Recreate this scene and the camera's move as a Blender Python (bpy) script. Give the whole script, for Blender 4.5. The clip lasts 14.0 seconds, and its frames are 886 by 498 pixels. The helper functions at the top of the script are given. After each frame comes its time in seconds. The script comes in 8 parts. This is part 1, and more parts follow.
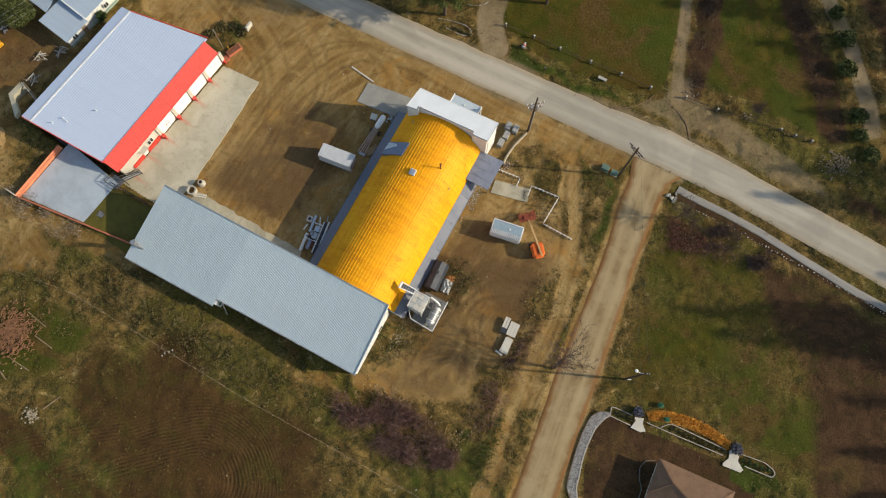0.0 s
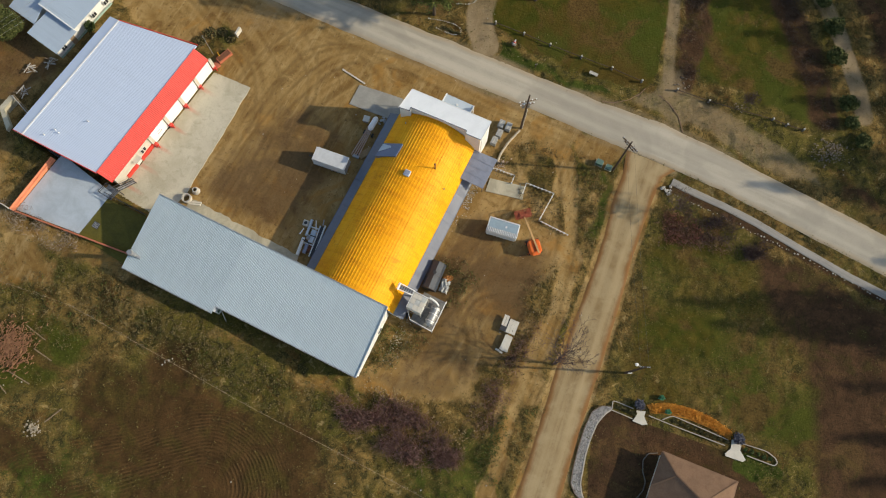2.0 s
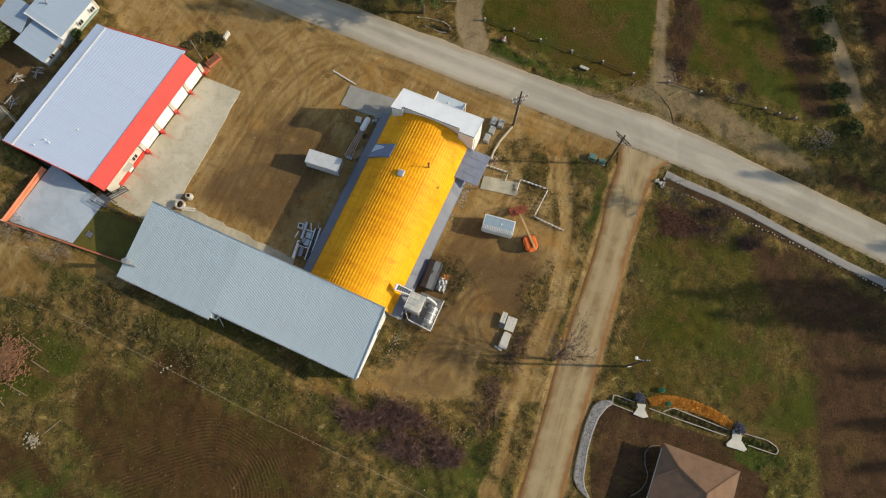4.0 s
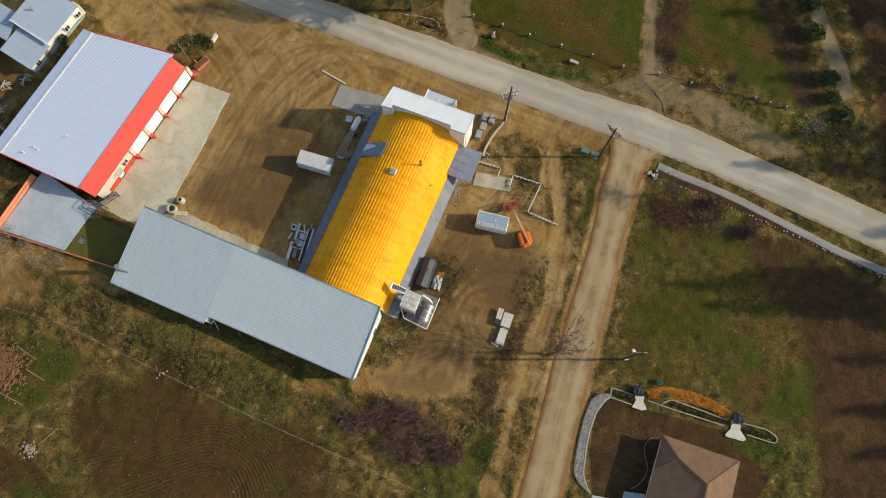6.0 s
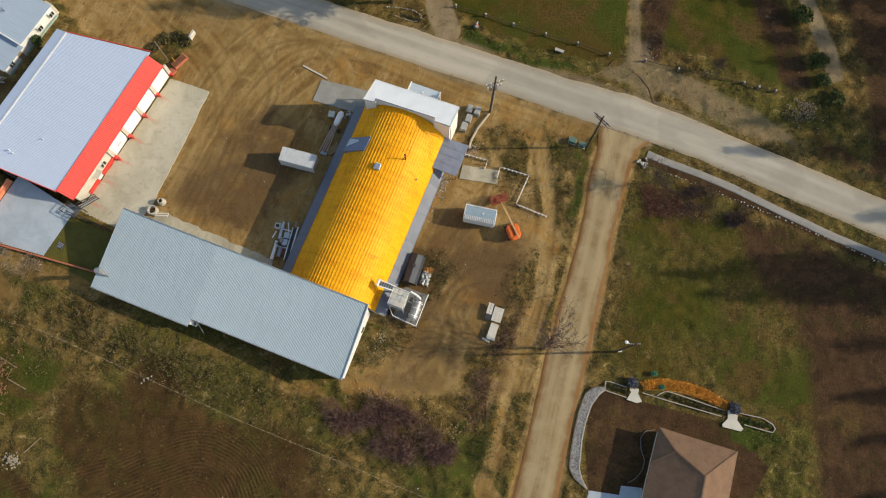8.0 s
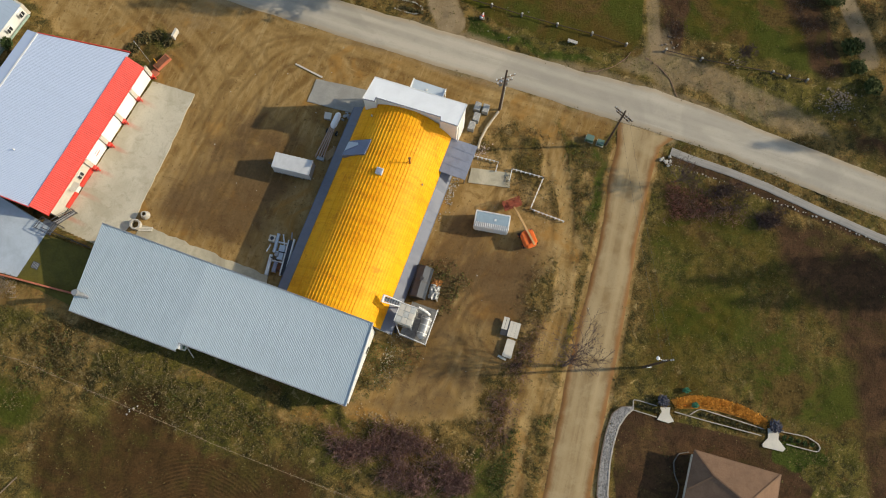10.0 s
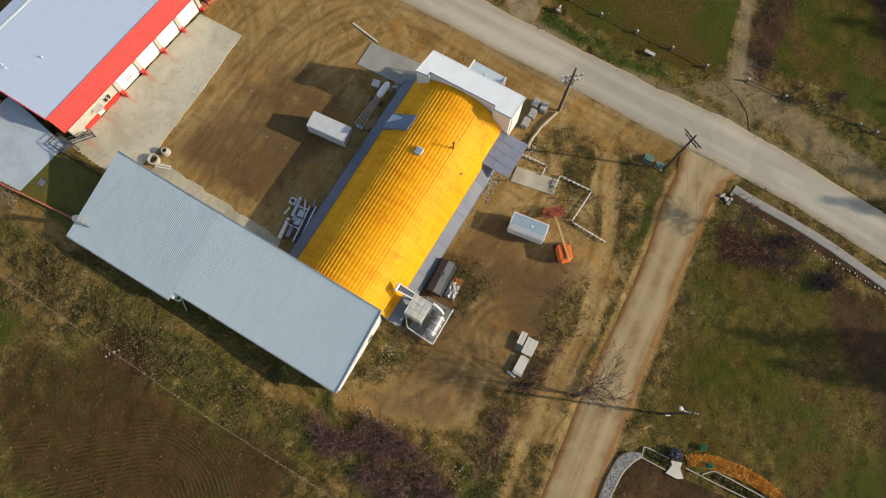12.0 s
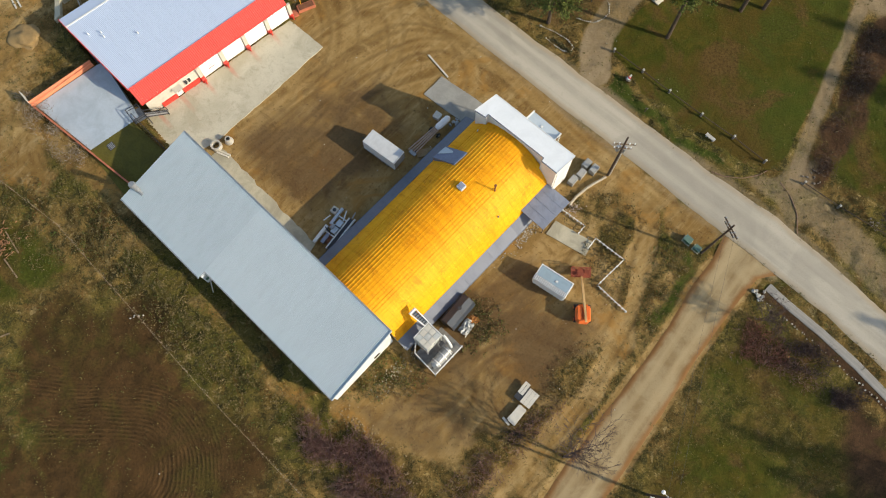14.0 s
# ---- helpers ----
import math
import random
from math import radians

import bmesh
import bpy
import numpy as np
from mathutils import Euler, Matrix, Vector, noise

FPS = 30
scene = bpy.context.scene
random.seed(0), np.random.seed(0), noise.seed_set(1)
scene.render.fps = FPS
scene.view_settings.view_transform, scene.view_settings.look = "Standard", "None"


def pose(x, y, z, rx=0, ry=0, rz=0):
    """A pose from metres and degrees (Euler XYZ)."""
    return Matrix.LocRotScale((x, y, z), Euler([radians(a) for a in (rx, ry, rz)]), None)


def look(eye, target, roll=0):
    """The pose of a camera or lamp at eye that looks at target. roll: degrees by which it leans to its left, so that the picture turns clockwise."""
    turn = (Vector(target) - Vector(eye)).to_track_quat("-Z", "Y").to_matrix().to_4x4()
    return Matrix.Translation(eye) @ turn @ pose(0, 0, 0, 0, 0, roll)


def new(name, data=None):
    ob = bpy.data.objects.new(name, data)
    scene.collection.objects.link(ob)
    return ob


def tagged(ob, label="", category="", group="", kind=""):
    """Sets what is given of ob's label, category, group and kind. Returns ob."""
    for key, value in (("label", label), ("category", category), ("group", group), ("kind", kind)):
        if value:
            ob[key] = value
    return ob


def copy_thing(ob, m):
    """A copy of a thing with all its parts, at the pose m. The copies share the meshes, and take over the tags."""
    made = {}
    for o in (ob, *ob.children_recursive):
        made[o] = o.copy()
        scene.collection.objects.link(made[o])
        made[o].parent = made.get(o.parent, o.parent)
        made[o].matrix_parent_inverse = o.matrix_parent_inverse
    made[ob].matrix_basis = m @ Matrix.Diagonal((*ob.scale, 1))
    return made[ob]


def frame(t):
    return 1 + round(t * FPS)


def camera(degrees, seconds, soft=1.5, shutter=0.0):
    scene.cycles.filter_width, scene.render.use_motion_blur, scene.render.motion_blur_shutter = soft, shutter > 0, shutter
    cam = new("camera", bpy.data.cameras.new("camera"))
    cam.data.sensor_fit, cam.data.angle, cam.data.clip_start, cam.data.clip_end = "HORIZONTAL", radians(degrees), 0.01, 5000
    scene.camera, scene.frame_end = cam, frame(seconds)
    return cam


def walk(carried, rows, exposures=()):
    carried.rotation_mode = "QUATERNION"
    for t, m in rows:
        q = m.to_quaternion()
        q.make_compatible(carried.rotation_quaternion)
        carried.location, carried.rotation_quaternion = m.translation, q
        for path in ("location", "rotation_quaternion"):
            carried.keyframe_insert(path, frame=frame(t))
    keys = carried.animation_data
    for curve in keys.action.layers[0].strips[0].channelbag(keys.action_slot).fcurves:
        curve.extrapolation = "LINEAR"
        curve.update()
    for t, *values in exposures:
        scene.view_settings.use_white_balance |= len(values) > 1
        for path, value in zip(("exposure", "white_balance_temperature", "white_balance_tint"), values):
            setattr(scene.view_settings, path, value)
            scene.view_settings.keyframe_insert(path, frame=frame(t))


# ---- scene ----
cam = camera(60.0, 14.0, soft=1.1)
# seconds, eye x y z, turn x y z in degrees
PATH = [
    (0.0, 0.0, 0.0, 123.36, 13.355, -0.423, -0.1),
    (0.5, -0.27, 0.27, 123.51, 13.221, -0.483, -0.594),
    (1.0, -0.31, 0.52, 123.53, 13.129, -0.454, -1.064),
    (1.5, -0.45, 0.51, 123.54, 13.129, -0.472, -1.512),
    (2.0, -0.28, 0.42, 123.58, 13.151, -0.357, -1.953),
    (2.5, -0.4, 1.01, 123.75, 12.867, -0.381, -2.414),
    (3.0, -0.61, 0.94, 123.62, 12.908, -0.448, -2.862),
    (5.5, -0.74, 1.04, 123.35, 12.755, -0.459, -4.854),
    (6.0, -0.57, 0.85, 123.14, 12.774, -0.492, -5.219),
    (6.5, -0.08, 0.83, 122.99, 12.678, -0.46, -5.606),
    (7.0, 0.2, 0.66, 122.62, 12.671, -0.558, -6.011),
    (7.5, 0.55, 0.58, 122.0, 12.656, -0.627, -6.408),
    (10.0, -0.71, 4.17, 111.25, 12.911, -0.452, -8.093),
    (10.5, -0.95, 5.85, 108.63, 12.693, -0.271, -8.385),
    (11.0, -1.32, 6.81, 105.79, 12.851, -0.122, -8.654),
    (11.5, -1.35, 6.65, 103.68, 13.065, -0.392, -6.893),
    (11.8, -1.01, 6.45, 103.18, 12.601, -0.713, -1.949),
    (12.0, -1.03, 5.63, 103.13, 12.593, -1.178, 2.812),
    (12.2, -0.57, 7.3, 103.26, 13.641, -1.155, 7.76),
    (12.3, -0.65, 7.89, 103.67, 15.23, -1.364, 9.872),
    (12.5, -0.69, 8.4, 105.12, 19.15, -1.652, 12.931),
    (12.7, 0.35, 8.4, 106.75, 21.346, -1.081, 14.331),
    (13.0, 0.49, 8.57, 106.7, 20.504, -0.466, 15.095),
    (13.2, 1.22, 7.87, 105.73, 18.883, -0.146, 15.241),
    (13.5, 2.86, 6.39, 104.79, 16.843, 0.225, 15.388),
    (14.0, 4.18, 5.16, 105.07, 15.502, 0.567, 15.489),
]
walk(cam, [(t, pose(*row)) for t, *row in PATH], [(0.0, 0.17, 7200, 7), (11.0, 0.19, 7200, 7), (12.5, 0.17, 7200, 8.0), (13.0, 0.33, 7100, 6.0), (13.5, 0.47, 7100, 6.0), (14.0, 0.38, 7100, 6.5)])

# ---- light: late-autumn sun, low in the east ----
SUN_UP, SUN_TURN = 26.0, 95.2
world = bpy.data.worlds.new("sky")
scene.world = world
world.use_nodes = True
wn = world.node_tree.nodes
sky = wn.new("ShaderNodeTexSky")
sky.sky_type, sky.sun_disc = "NISHITA", False
sky.sun_elevation, sky.sun_rotation = radians(SUN_UP), radians(SUN_TURN)
wn["Background"].inputs["Strength"].default_value = 0.155
world.node_tree.links.new(sky.outputs[0], wn["Background"].inputs["Color"])
sun = new("sun", bpy.data.lights.new("sun", "SUN"))
sun.data.energy, sun.data.angle, sun.data.color = 3.5, radians(0.6), (1.0, 0.91, 0.76)
to_sun = Vector((math.sin(radians(SUN_TURN)) * math.cos(radians(SUN_UP)), math.cos(radians(SUN_TURN)) * math.cos(radians(SUN_UP)), math.sin(radians(SUN_UP))))
sun.matrix_world = look(to_sun * 300, (0, 0, 0))


# ---- materials ----
class Nodes:
    """A short way to write node trees."""

    def __init__(self, name):
        self.mat = bpy.data.materials.new(name)
        self.mat.use_nodes = True
        self.tree = self.mat.node_tree
        self.bsdf = self.tree.nodes["Principled BSDF"]
        self.place = self.add("ShaderNodeTexCoord").outputs["Object"]

    def add(self, kind):
        return self.tree.nodes.new(kind)

    def put(self, socket, value):
        if isinstance(value, bpy.types.NodeSocket):
            self.tree.links.new(value, socket)
        elif isinstance(value, tuple) and len(value) == 3 and socket.type == "RGBA":
            socket.default_value = (*value, 1)
        else:
            socket.default_value = value

    def world_place(self):
        return self.add("ShaderNodeNewGeometry").outputs["Position"]

    def noise(self, scale, detail=4.0, rough=0.6, at=None, warp=0.0):
        n = self.add("ShaderNodeTexNoise")
        self.put(n.inputs["Vector"], at or self.place)
        n.inputs["Scale"].default_value, n.inputs["Detail"].default_value = scale, detail
        n.inputs["Roughness"].default_value, n.inputs["Distortion"].default_value = rough, warp
        return n.outputs["Fac"]

    def stretch(self, sx, sy, sz, turn=0.0, at=None):
        n = self.add("ShaderNodeMapping")
        self.put(n.inputs["Vector"], at or self.place)
        n.vector_type = "TEXTURE"
        n.inputs["Scale"].default_value, n.inputs["Rotation"].default_value = (1 / sx, 1 / sy, 1 / sz), (0, 0, radians(turn))
        return n.outputs[0]

    def math(self, op, a, b=0.0, c=0.0):
        n = self.add("ShaderNodeMath")
        n.operation = op
        for s, v in zip(n.inputs, (a, b, c)):
            self.put(s, v)
        return n.outputs[0]

    def span(self, v, lo, hi, to_lo=0.0, to_hi=1.0):
        n = self.add("ShaderNodeMapRange")
        n.interpolation_type = "SMOOTHSTEP"
        for s, x in zip(n.inputs, (v, lo, hi, to_lo, to_hi)):
            self.put(s, x)
        return n.outputs[0]

    def mix(self, f, a, b, kind="MIX"):
        n = self.add("ShaderNodeMix")
        n.data_type, n.blend_type = "RGBA", kind
        self.put(n.inputs[0], f), self.put(n.inputs[6], a), self.put(n.inputs[7], b)
        return n.outputs[2]

    def attribute(self, name):
        n = self.add("ShaderNodeAttribute")
        n.attribute_name = name
        return n.outputs

    def vector(self, op, a, b, out="Vector"):
        v = self.add("ShaderNodeVectorMath")
        v.operation = op
        self.put(v.inputs[0], a)
        v.inputs[1].default_value = b
        return v.outputs[out]

    def done(self, color, rough=0.8, metal=0.0, bump=None, height=0.02, gloss=None):
        self.put(self.bsdf.inputs["Base Color"], color)
        self.put(self.bsdf.inputs["Roughness"], rough)
        self.put(self.bsdf.inputs["Metallic"], metal)
        if gloss is not None:
            self.bsdf.inputs["Specular IOR Level"].default_value = gloss
        if bump is not None:
            n = self.add("ShaderNodeBump")
            n.inputs["Distance"].default_value = height
            self.put(n.inputs["Height"], bump)
            self.put(self.bsdf.inputs["Normal"], n.outputs[0])
        return self.mat


def plain(name, color, dark=0.7, scale=1.5, rough=0.7, metal=0.0, grain=12.0, height=0.01, gloss=None):
    """A surface of one colour with stains and grain at two sizes."""
    n = Nodes(name)
    big, small = n.noise(scale, 5, 0.65, warp=0.6), n.noise(grain, 3)
    worn = tuple(c * dark for c in color)
    c = n.mix(n.span(big, 0.35, 0.7), color, worn)
    c = n.mix(n.span(small, 0.45, 0.75, 0.0, 0.35), c, worn)
    tone = n.add("ShaderNodeObjectInfo").outputs["Random"]
    c = n.mix(n.span(tone, 0, 1, 0.0, 0.25), c, worn)
    return n.done(c, n.span(small, 0.3, 0.7, rough - 0.08, rough + 0.08), metal, small, height, gloss)


def sheet_metal(name, color, along_y=True, stain=0.8, rough=0.42):
    """Painted roof sheets: fine streaks along the fall of the roof, faint sheet joints."""
    n = Nodes(name)
    s = n.stretch(*((1.2, 0.05, 1) if along_y else (0.05, 1.2, 1)))
    streak, cloud = n.noise(1.0, 6, 0.7, s), n.noise(0.12, 4)
    c = n.mix(n.span(streak, 0.4, 0.75, 0.0, 0.7), color, tuple(v * stain for v in color))
    c = n.mix(n.span(cloud, 0.35, 0.7, 0.0, 0.6), c, tuple(v * (stain + 0.08) for v in color))
    return n.done(c, n.span(streak, 0.3, 0.7, rough - 0.06, rough + 0.1), 0.0, streak, 0.008, 0.25)


FURROW_END, FURROW_WAY = (-37.5, -8.0, 0.0), (-0.977, -0.215, 0.0)


def ground_material():
    n = Nodes("ground_soil_and_grass")
    at = n.world_place()
    za, zb = n.attribute("zone_a"), n.attribute("zone_b")
    sep, seb, sec = n.add("ShaderNodeSeparateColor"), n.add("ShaderNodeSeparateColor"), n.add("ShaderNodeSeparateColor")
    n.put(sec.inputs[0], n.attribute("zone_c")["Color"])
    n.put(sep.inputs[0], za["Color"]), n.put(seb.inputs[0], zb["Color"])
    big, mid, fine = n.noise(0.05, 6, 0.6, at, 0.5), n.noise(0.35, 7, 0.68, at, 0.4), n.noise(2.6, 6, 0.7, at)
    grit, speck = n.noise(5.0, 4, 0.7, at), n.noise(3.6, 2, 0.5, at)
    # dry weeds and brown litter
    scrub = n.mix(n.span(mid, 0.38, 0.62), (0.092, 0.060, 0.017), (0.250, 0.160, 0.052))
    scrub = n.mix(n.span(big, 0.45, 0.62, 0.0, 0.75), scrub, (0.088, 0.088, 0.014))
    scrub = n.mix(n.span(n.noise(0.17, 6, 0.7, at, 0.9), 0.53, 0.64, 0.0, 0.7), scrub, (0.130, 0.066, 0.020))
    clump, dots = n.noise(0.62, 8, 0.74, at, 0.7), n.noise(1.7, 3, 0.55, at, 0.3)
    scrub = n.mix(n.span(clump, 0.36, 0.43, 0.8, 0.0), scrub, (0.345, 0.250, 0.112))
    scrub = n.mix(n.span(clump, 0.51, 0.58, 0.0, 0.85), scrub, (0.046, 0.042, 0.014))
    scrub = n.mix(n.span(dots, 0.60, 0.68, 0.0, 0.65), scrub, (0.030, 0.024, 0.009))
    scrub = n.mix(n.span(fine, 0.54, 0.68, 0.0, 0.35), scrub, (0.048, 0.040, 0.013))
    scrub = n.mix(n.span(grit, 0.54, 0.66, 0.0, 0.35), scrub, (0.320, 0.230, 0.092))
    # green mown grass
    grass = n.mix(n.span(mid, 0.38, 0.64), (0.050, 0.060, 0.006), (0.094, 0.074, 0.011))
    grass = n.mix(n.span(big, 0.42, 0.66, 0.0, 0.85), grass, (0.096, 0.060, 0.013))
    grass = n.mix(n.span(fine, 0.48, 0.70, 0.0, 0.28), grass, (0.034, 0.037, 0.006))
    grass = n.mix(n.span(n.noise(0.033, 4, 0.55, at, 0.8), 0.50, 0.60, 0.0, 0.7), grass, (0.060, 0.077, 0.010))
    grass = n.mix(n.span(grit, 0.56, 0.70, 0.0, 0.14), grass, (0.150, 0.115, 0.040))
    grass = n.mix(n.span(n.noise(0.075, 5, 0.65, at, 1.2), 0.50, 0.62, 0.0, 0.8), grass, n.mix(n.span(fine, 0.4, 0.65), (0.070, 0.080, 0.012), (0.048, 0.057, 0.008)))
    bald = n.noise(0.11, 5, 0.65, at, 0.7)
    grass = n.mix(n.span(bald, 0.50, 0.64, 0.0, 0.85), grass, n.mix(n.span(fine, 0.4, 0.7), (0.135, 0.080, 0.026), (0.058, 0.034, 0.011)))
    # packed sandy yard
    streak = n.noise(0.9, 5, 0.62, n.stretch(0.14, 1, 1, 60, at), 0.5)
    dirt = n.mix(n.span(mid, 0.36, 0.64), (0.262, 0.160, 0.055), (0.400, 0.266, 0.110))
    dirt = n.mix(n.span(big, 0.42, 0.60, 0.0, 0.75), dirt, (0.212, 0.118, 0.034))
    dirt = n.mix(n.span(streak, 0.50, 0.68, 0.0, 0.50), dirt, (0.440, 0.310, 0.146))
    blotch = n.noise(0.22, 7, 0.7, at, 1.0)
    dirt = n.mix(n.span(blotch, 0.50, 0.64, 0.0, 0.7), dirt, (0.158, 0.086, 0.027))
    dirt = n.mix(n.span(n.noise(0.8, 7, 0.74, at, 0.8), 0.53, 0.65, 0.0, 0.38), dirt, (0.128, 0.068, 0.020))
    rake = n.noise(1.0, 6, 0.7, n.stretch(0.10, 1.6, 1, 62, at), 0.9)
    dirt = n.mix(n.span(rake, 0.55, 0.68, 0.0, 0.34), dirt, (0.135, 0.072, 0.022))
    dirt = n.mix(n.span(rake, 0.33, 0.44, 0.26, 0.0), dirt, (0.470, 0.335, 0.165))
    dirt = n.mix(n.span(dots, 0.62, 0.68, 0.0, 0.55), dirt, (0.075, 0.045, 0.016))
    dirt = n.mix(n.span(speck, 0.64, 0.74, 0.0, 0.45), dirt, (0.420, 0.290, 0.130))
    dirt = n.mix(n.span(n.noise(0.16, 5, 0.6, at, 0.8), 0.55, 0.66, 0.0, 0.75), dirt, (0.335, 0.172, 0.044))
    dirt = n.mix(n.math("MULTIPLY", sec.outputs[1], 0.36), dirt, (0.480, 0.320, 0.135))
    dirt = n.mix(n.math("MULTIPLY", sec.outputs[2], 0.5), dirt, (0.105, 0.060, 0.020))
    # dark brown soil; west of the arched hall it also paints in shade
    shade_soil = n.math("ADD", sec.outputs[0], n.math("MULTIPLY", n.math("SUBTRACT", mid, 0.5), 0.7))
    dirt = n.mix(n.span(shade_soil, 0.3, 0.7, 0.0, 0.8), dirt, n.mix(n.span(fine, 0.4, 0.7), (0.105, 0.062, 0.030), (0.070, 0.042, 0.022)))
    # ploughed earth
    plough = n.mix(n.span(mid, 0.35, 0.65), (0.064, 0.035, 0.012), (0.100, 0.055, 0.020))
    plough = n.mix(n.span(fine, 0.48, 0.72, 0.0, 0.7), plough, (0.030, 0.018, 0.008))
    plough = n.mix(n.span(n.noise(0.09, 6, 0.66, at, 0.8), 0.48, 0.62, 0.0, 0.7), plough, n.mix(n.span(fine, 0.42, 0.6), (0.092, 0.074, 0.016), (0.050, 0.046, 0.010)))
    plough = n.mix(n.span(clump, 0.52, 0.62, 0.0, 0.5), plough, (0.040, 0.022, 0.009))
    # bouts run beside a line and swing round its end
    off = n.vector("SUBTRACT", at, FURROW_END)
    run = n.math("MAXIMUM", n.math("MINIMUM", n.vector("DOT_PRODUCT", off, FURROW_WAY, "Value"), 24.0), 0.0)
    foot = n.add("ShaderNodeVectorMath")
    foot.operation = "SCALE"
    foot.inputs[0].default_value = FURROW_WAY
    n.put(foot.inputs["Scale"], run)
    away = n.add("ShaderNodeVectorMath")
    away.operation = "DISTANCE"
    n.put(away.inputs[0], off), n.put(away.inputs[1], foot.outputs[0])
    away = n.math("ADD", away.outputs["Value"], n.math("MULTIPLY", n.noise(0.05, 3, 0.45, at, 0.2), 4.0))
    furrow = n.math("SINE", n.math("ADD", n.math("MULTIPLY", away, 11.0), n.math("MULTIPLY", mid, 2.0)))
    patch = n.math("MULTIPLY", n.math("MULTIPLY", n.span(away, 4.0, 7.0), n.span(n.noise(0.16, 5, 0.65, at, 0.9), 0.34, 0.66, 0.15, 0.9)), n.span(away, 12.0, 19.0, 1.0, 0.0))
    furrow = n.math("MULTIPLY", furrow, patch)
    furrow = n.math("MULTIPLY", furrow, n.span(fine, 0.38, 0.58, 0.25, 1.0))
    plough = n.mix(n.span(furrow, 0.05, 0.7, 0.0, 0.48), plough, (0.155, 0.088, 0.036))
    plough = n.mix(n.span(furrow, -0.7, -0.05, 0.6, 0.0), plough, (0.026, 0.015, 0.006))
    plough = n.mix(n.span(grit, 0.50, 0.64, 0.0, 0.4), plough, (0.030, 0.017, 0.007))
    plough = n.mix(n.span(grit, 0.34, 0.46, 0.35, 0.0), plough, (0.145, 0.080, 0.034))
    plough = n.mix(n.span(n.noise(0.07, 5, 0.62, at, 1.0), 0.52, 0.62, 0.0, 0.25), plough, (0.130, 0.064, 0.024))
    # light gravel and dust
    gravel = n.mix(n.span(mid, 0.35, 0.68), (0.320, 0.242, 0.148), (0.235, 0.168, 0.094))
    gravel = n.mix(n.span(fine, 0.5, 0.72, 0.0, 0.3), gravel, (0.33, 0.255, 0.155))
    gravel = n.mix(n.span(grit, 0.60, 0.74, 0.0, 0.10), gravel, (0.15, 0.115, 0.08))
    # dark turned soil and bright straw mulch
    soil = n.mix(n.span(mid, 0.35, 0.65), (0.062, 0.033, 0.017), (0.098, 0.052, 0.026))
    soil = n.mix(n.span(n.noise(0.14, 6, 0.7, at, 0.9), 0.52, 0.64, 0.0, 0.6), soil, (0.060, 0.052, 0.012))
    soil = n.mix(n.span(n.noise(0.10, 6, 0.68, at, 1.1), 0.54, 0.66, 0.0, 0.6), soil, (0.135, 0.080, 0.030))
    soil = n.mix(n.span(clump, 0.50, 0.60, 0.0, 0.5), soil, (0.030, 0.020, 0.010))
    soil = n.mix(n.span(fine, 0.50, 0.70, 0.0, 0.6), soil, (0.028, 0.017, 0.008))
    lush = n.mix(n.span(fine, 0.4, 0.7), (0.044, 0.064, 0.009), (0.078, 0.090, 0.016))

    def over(c, w, layer, soft=0.45):
        edge = n.math("ADD", w, n.math("MULTIPLY", n.math("SUBTRACT", mid, 0.5), soft * 1.6))
        edge = n.math("ADD", edge, n.math("MULTIPLY", n.math("SUBTRACT", fine, 0.5), soft))
        return n.mix(n.span(edge, 0.30, 0.70), c, layer)

    c = over(scrub, sep.outputs[1], grass)
    c = over(c, sep.outputs[2], plough)
    c = over(c, sep.outputs[0], dirt)
    c = over(c, seb.outputs[0], soil, 0.2)
    c = over(c, seb.outputs[1], lush, 0.6)
    c = over(c, seb.outputs[2], gravel, 0.26)
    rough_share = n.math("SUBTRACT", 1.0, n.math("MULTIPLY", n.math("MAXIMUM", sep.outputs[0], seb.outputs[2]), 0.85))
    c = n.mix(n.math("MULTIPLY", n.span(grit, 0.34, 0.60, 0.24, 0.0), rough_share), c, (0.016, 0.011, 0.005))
    ridged = n.math("MULTIPLY", n.math("MULTIPLY", furrow, sep.outputs[2]), 0.16)
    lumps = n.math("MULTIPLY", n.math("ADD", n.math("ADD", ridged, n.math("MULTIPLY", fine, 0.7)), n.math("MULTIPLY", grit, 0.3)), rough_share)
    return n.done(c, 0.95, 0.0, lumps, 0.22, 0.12)


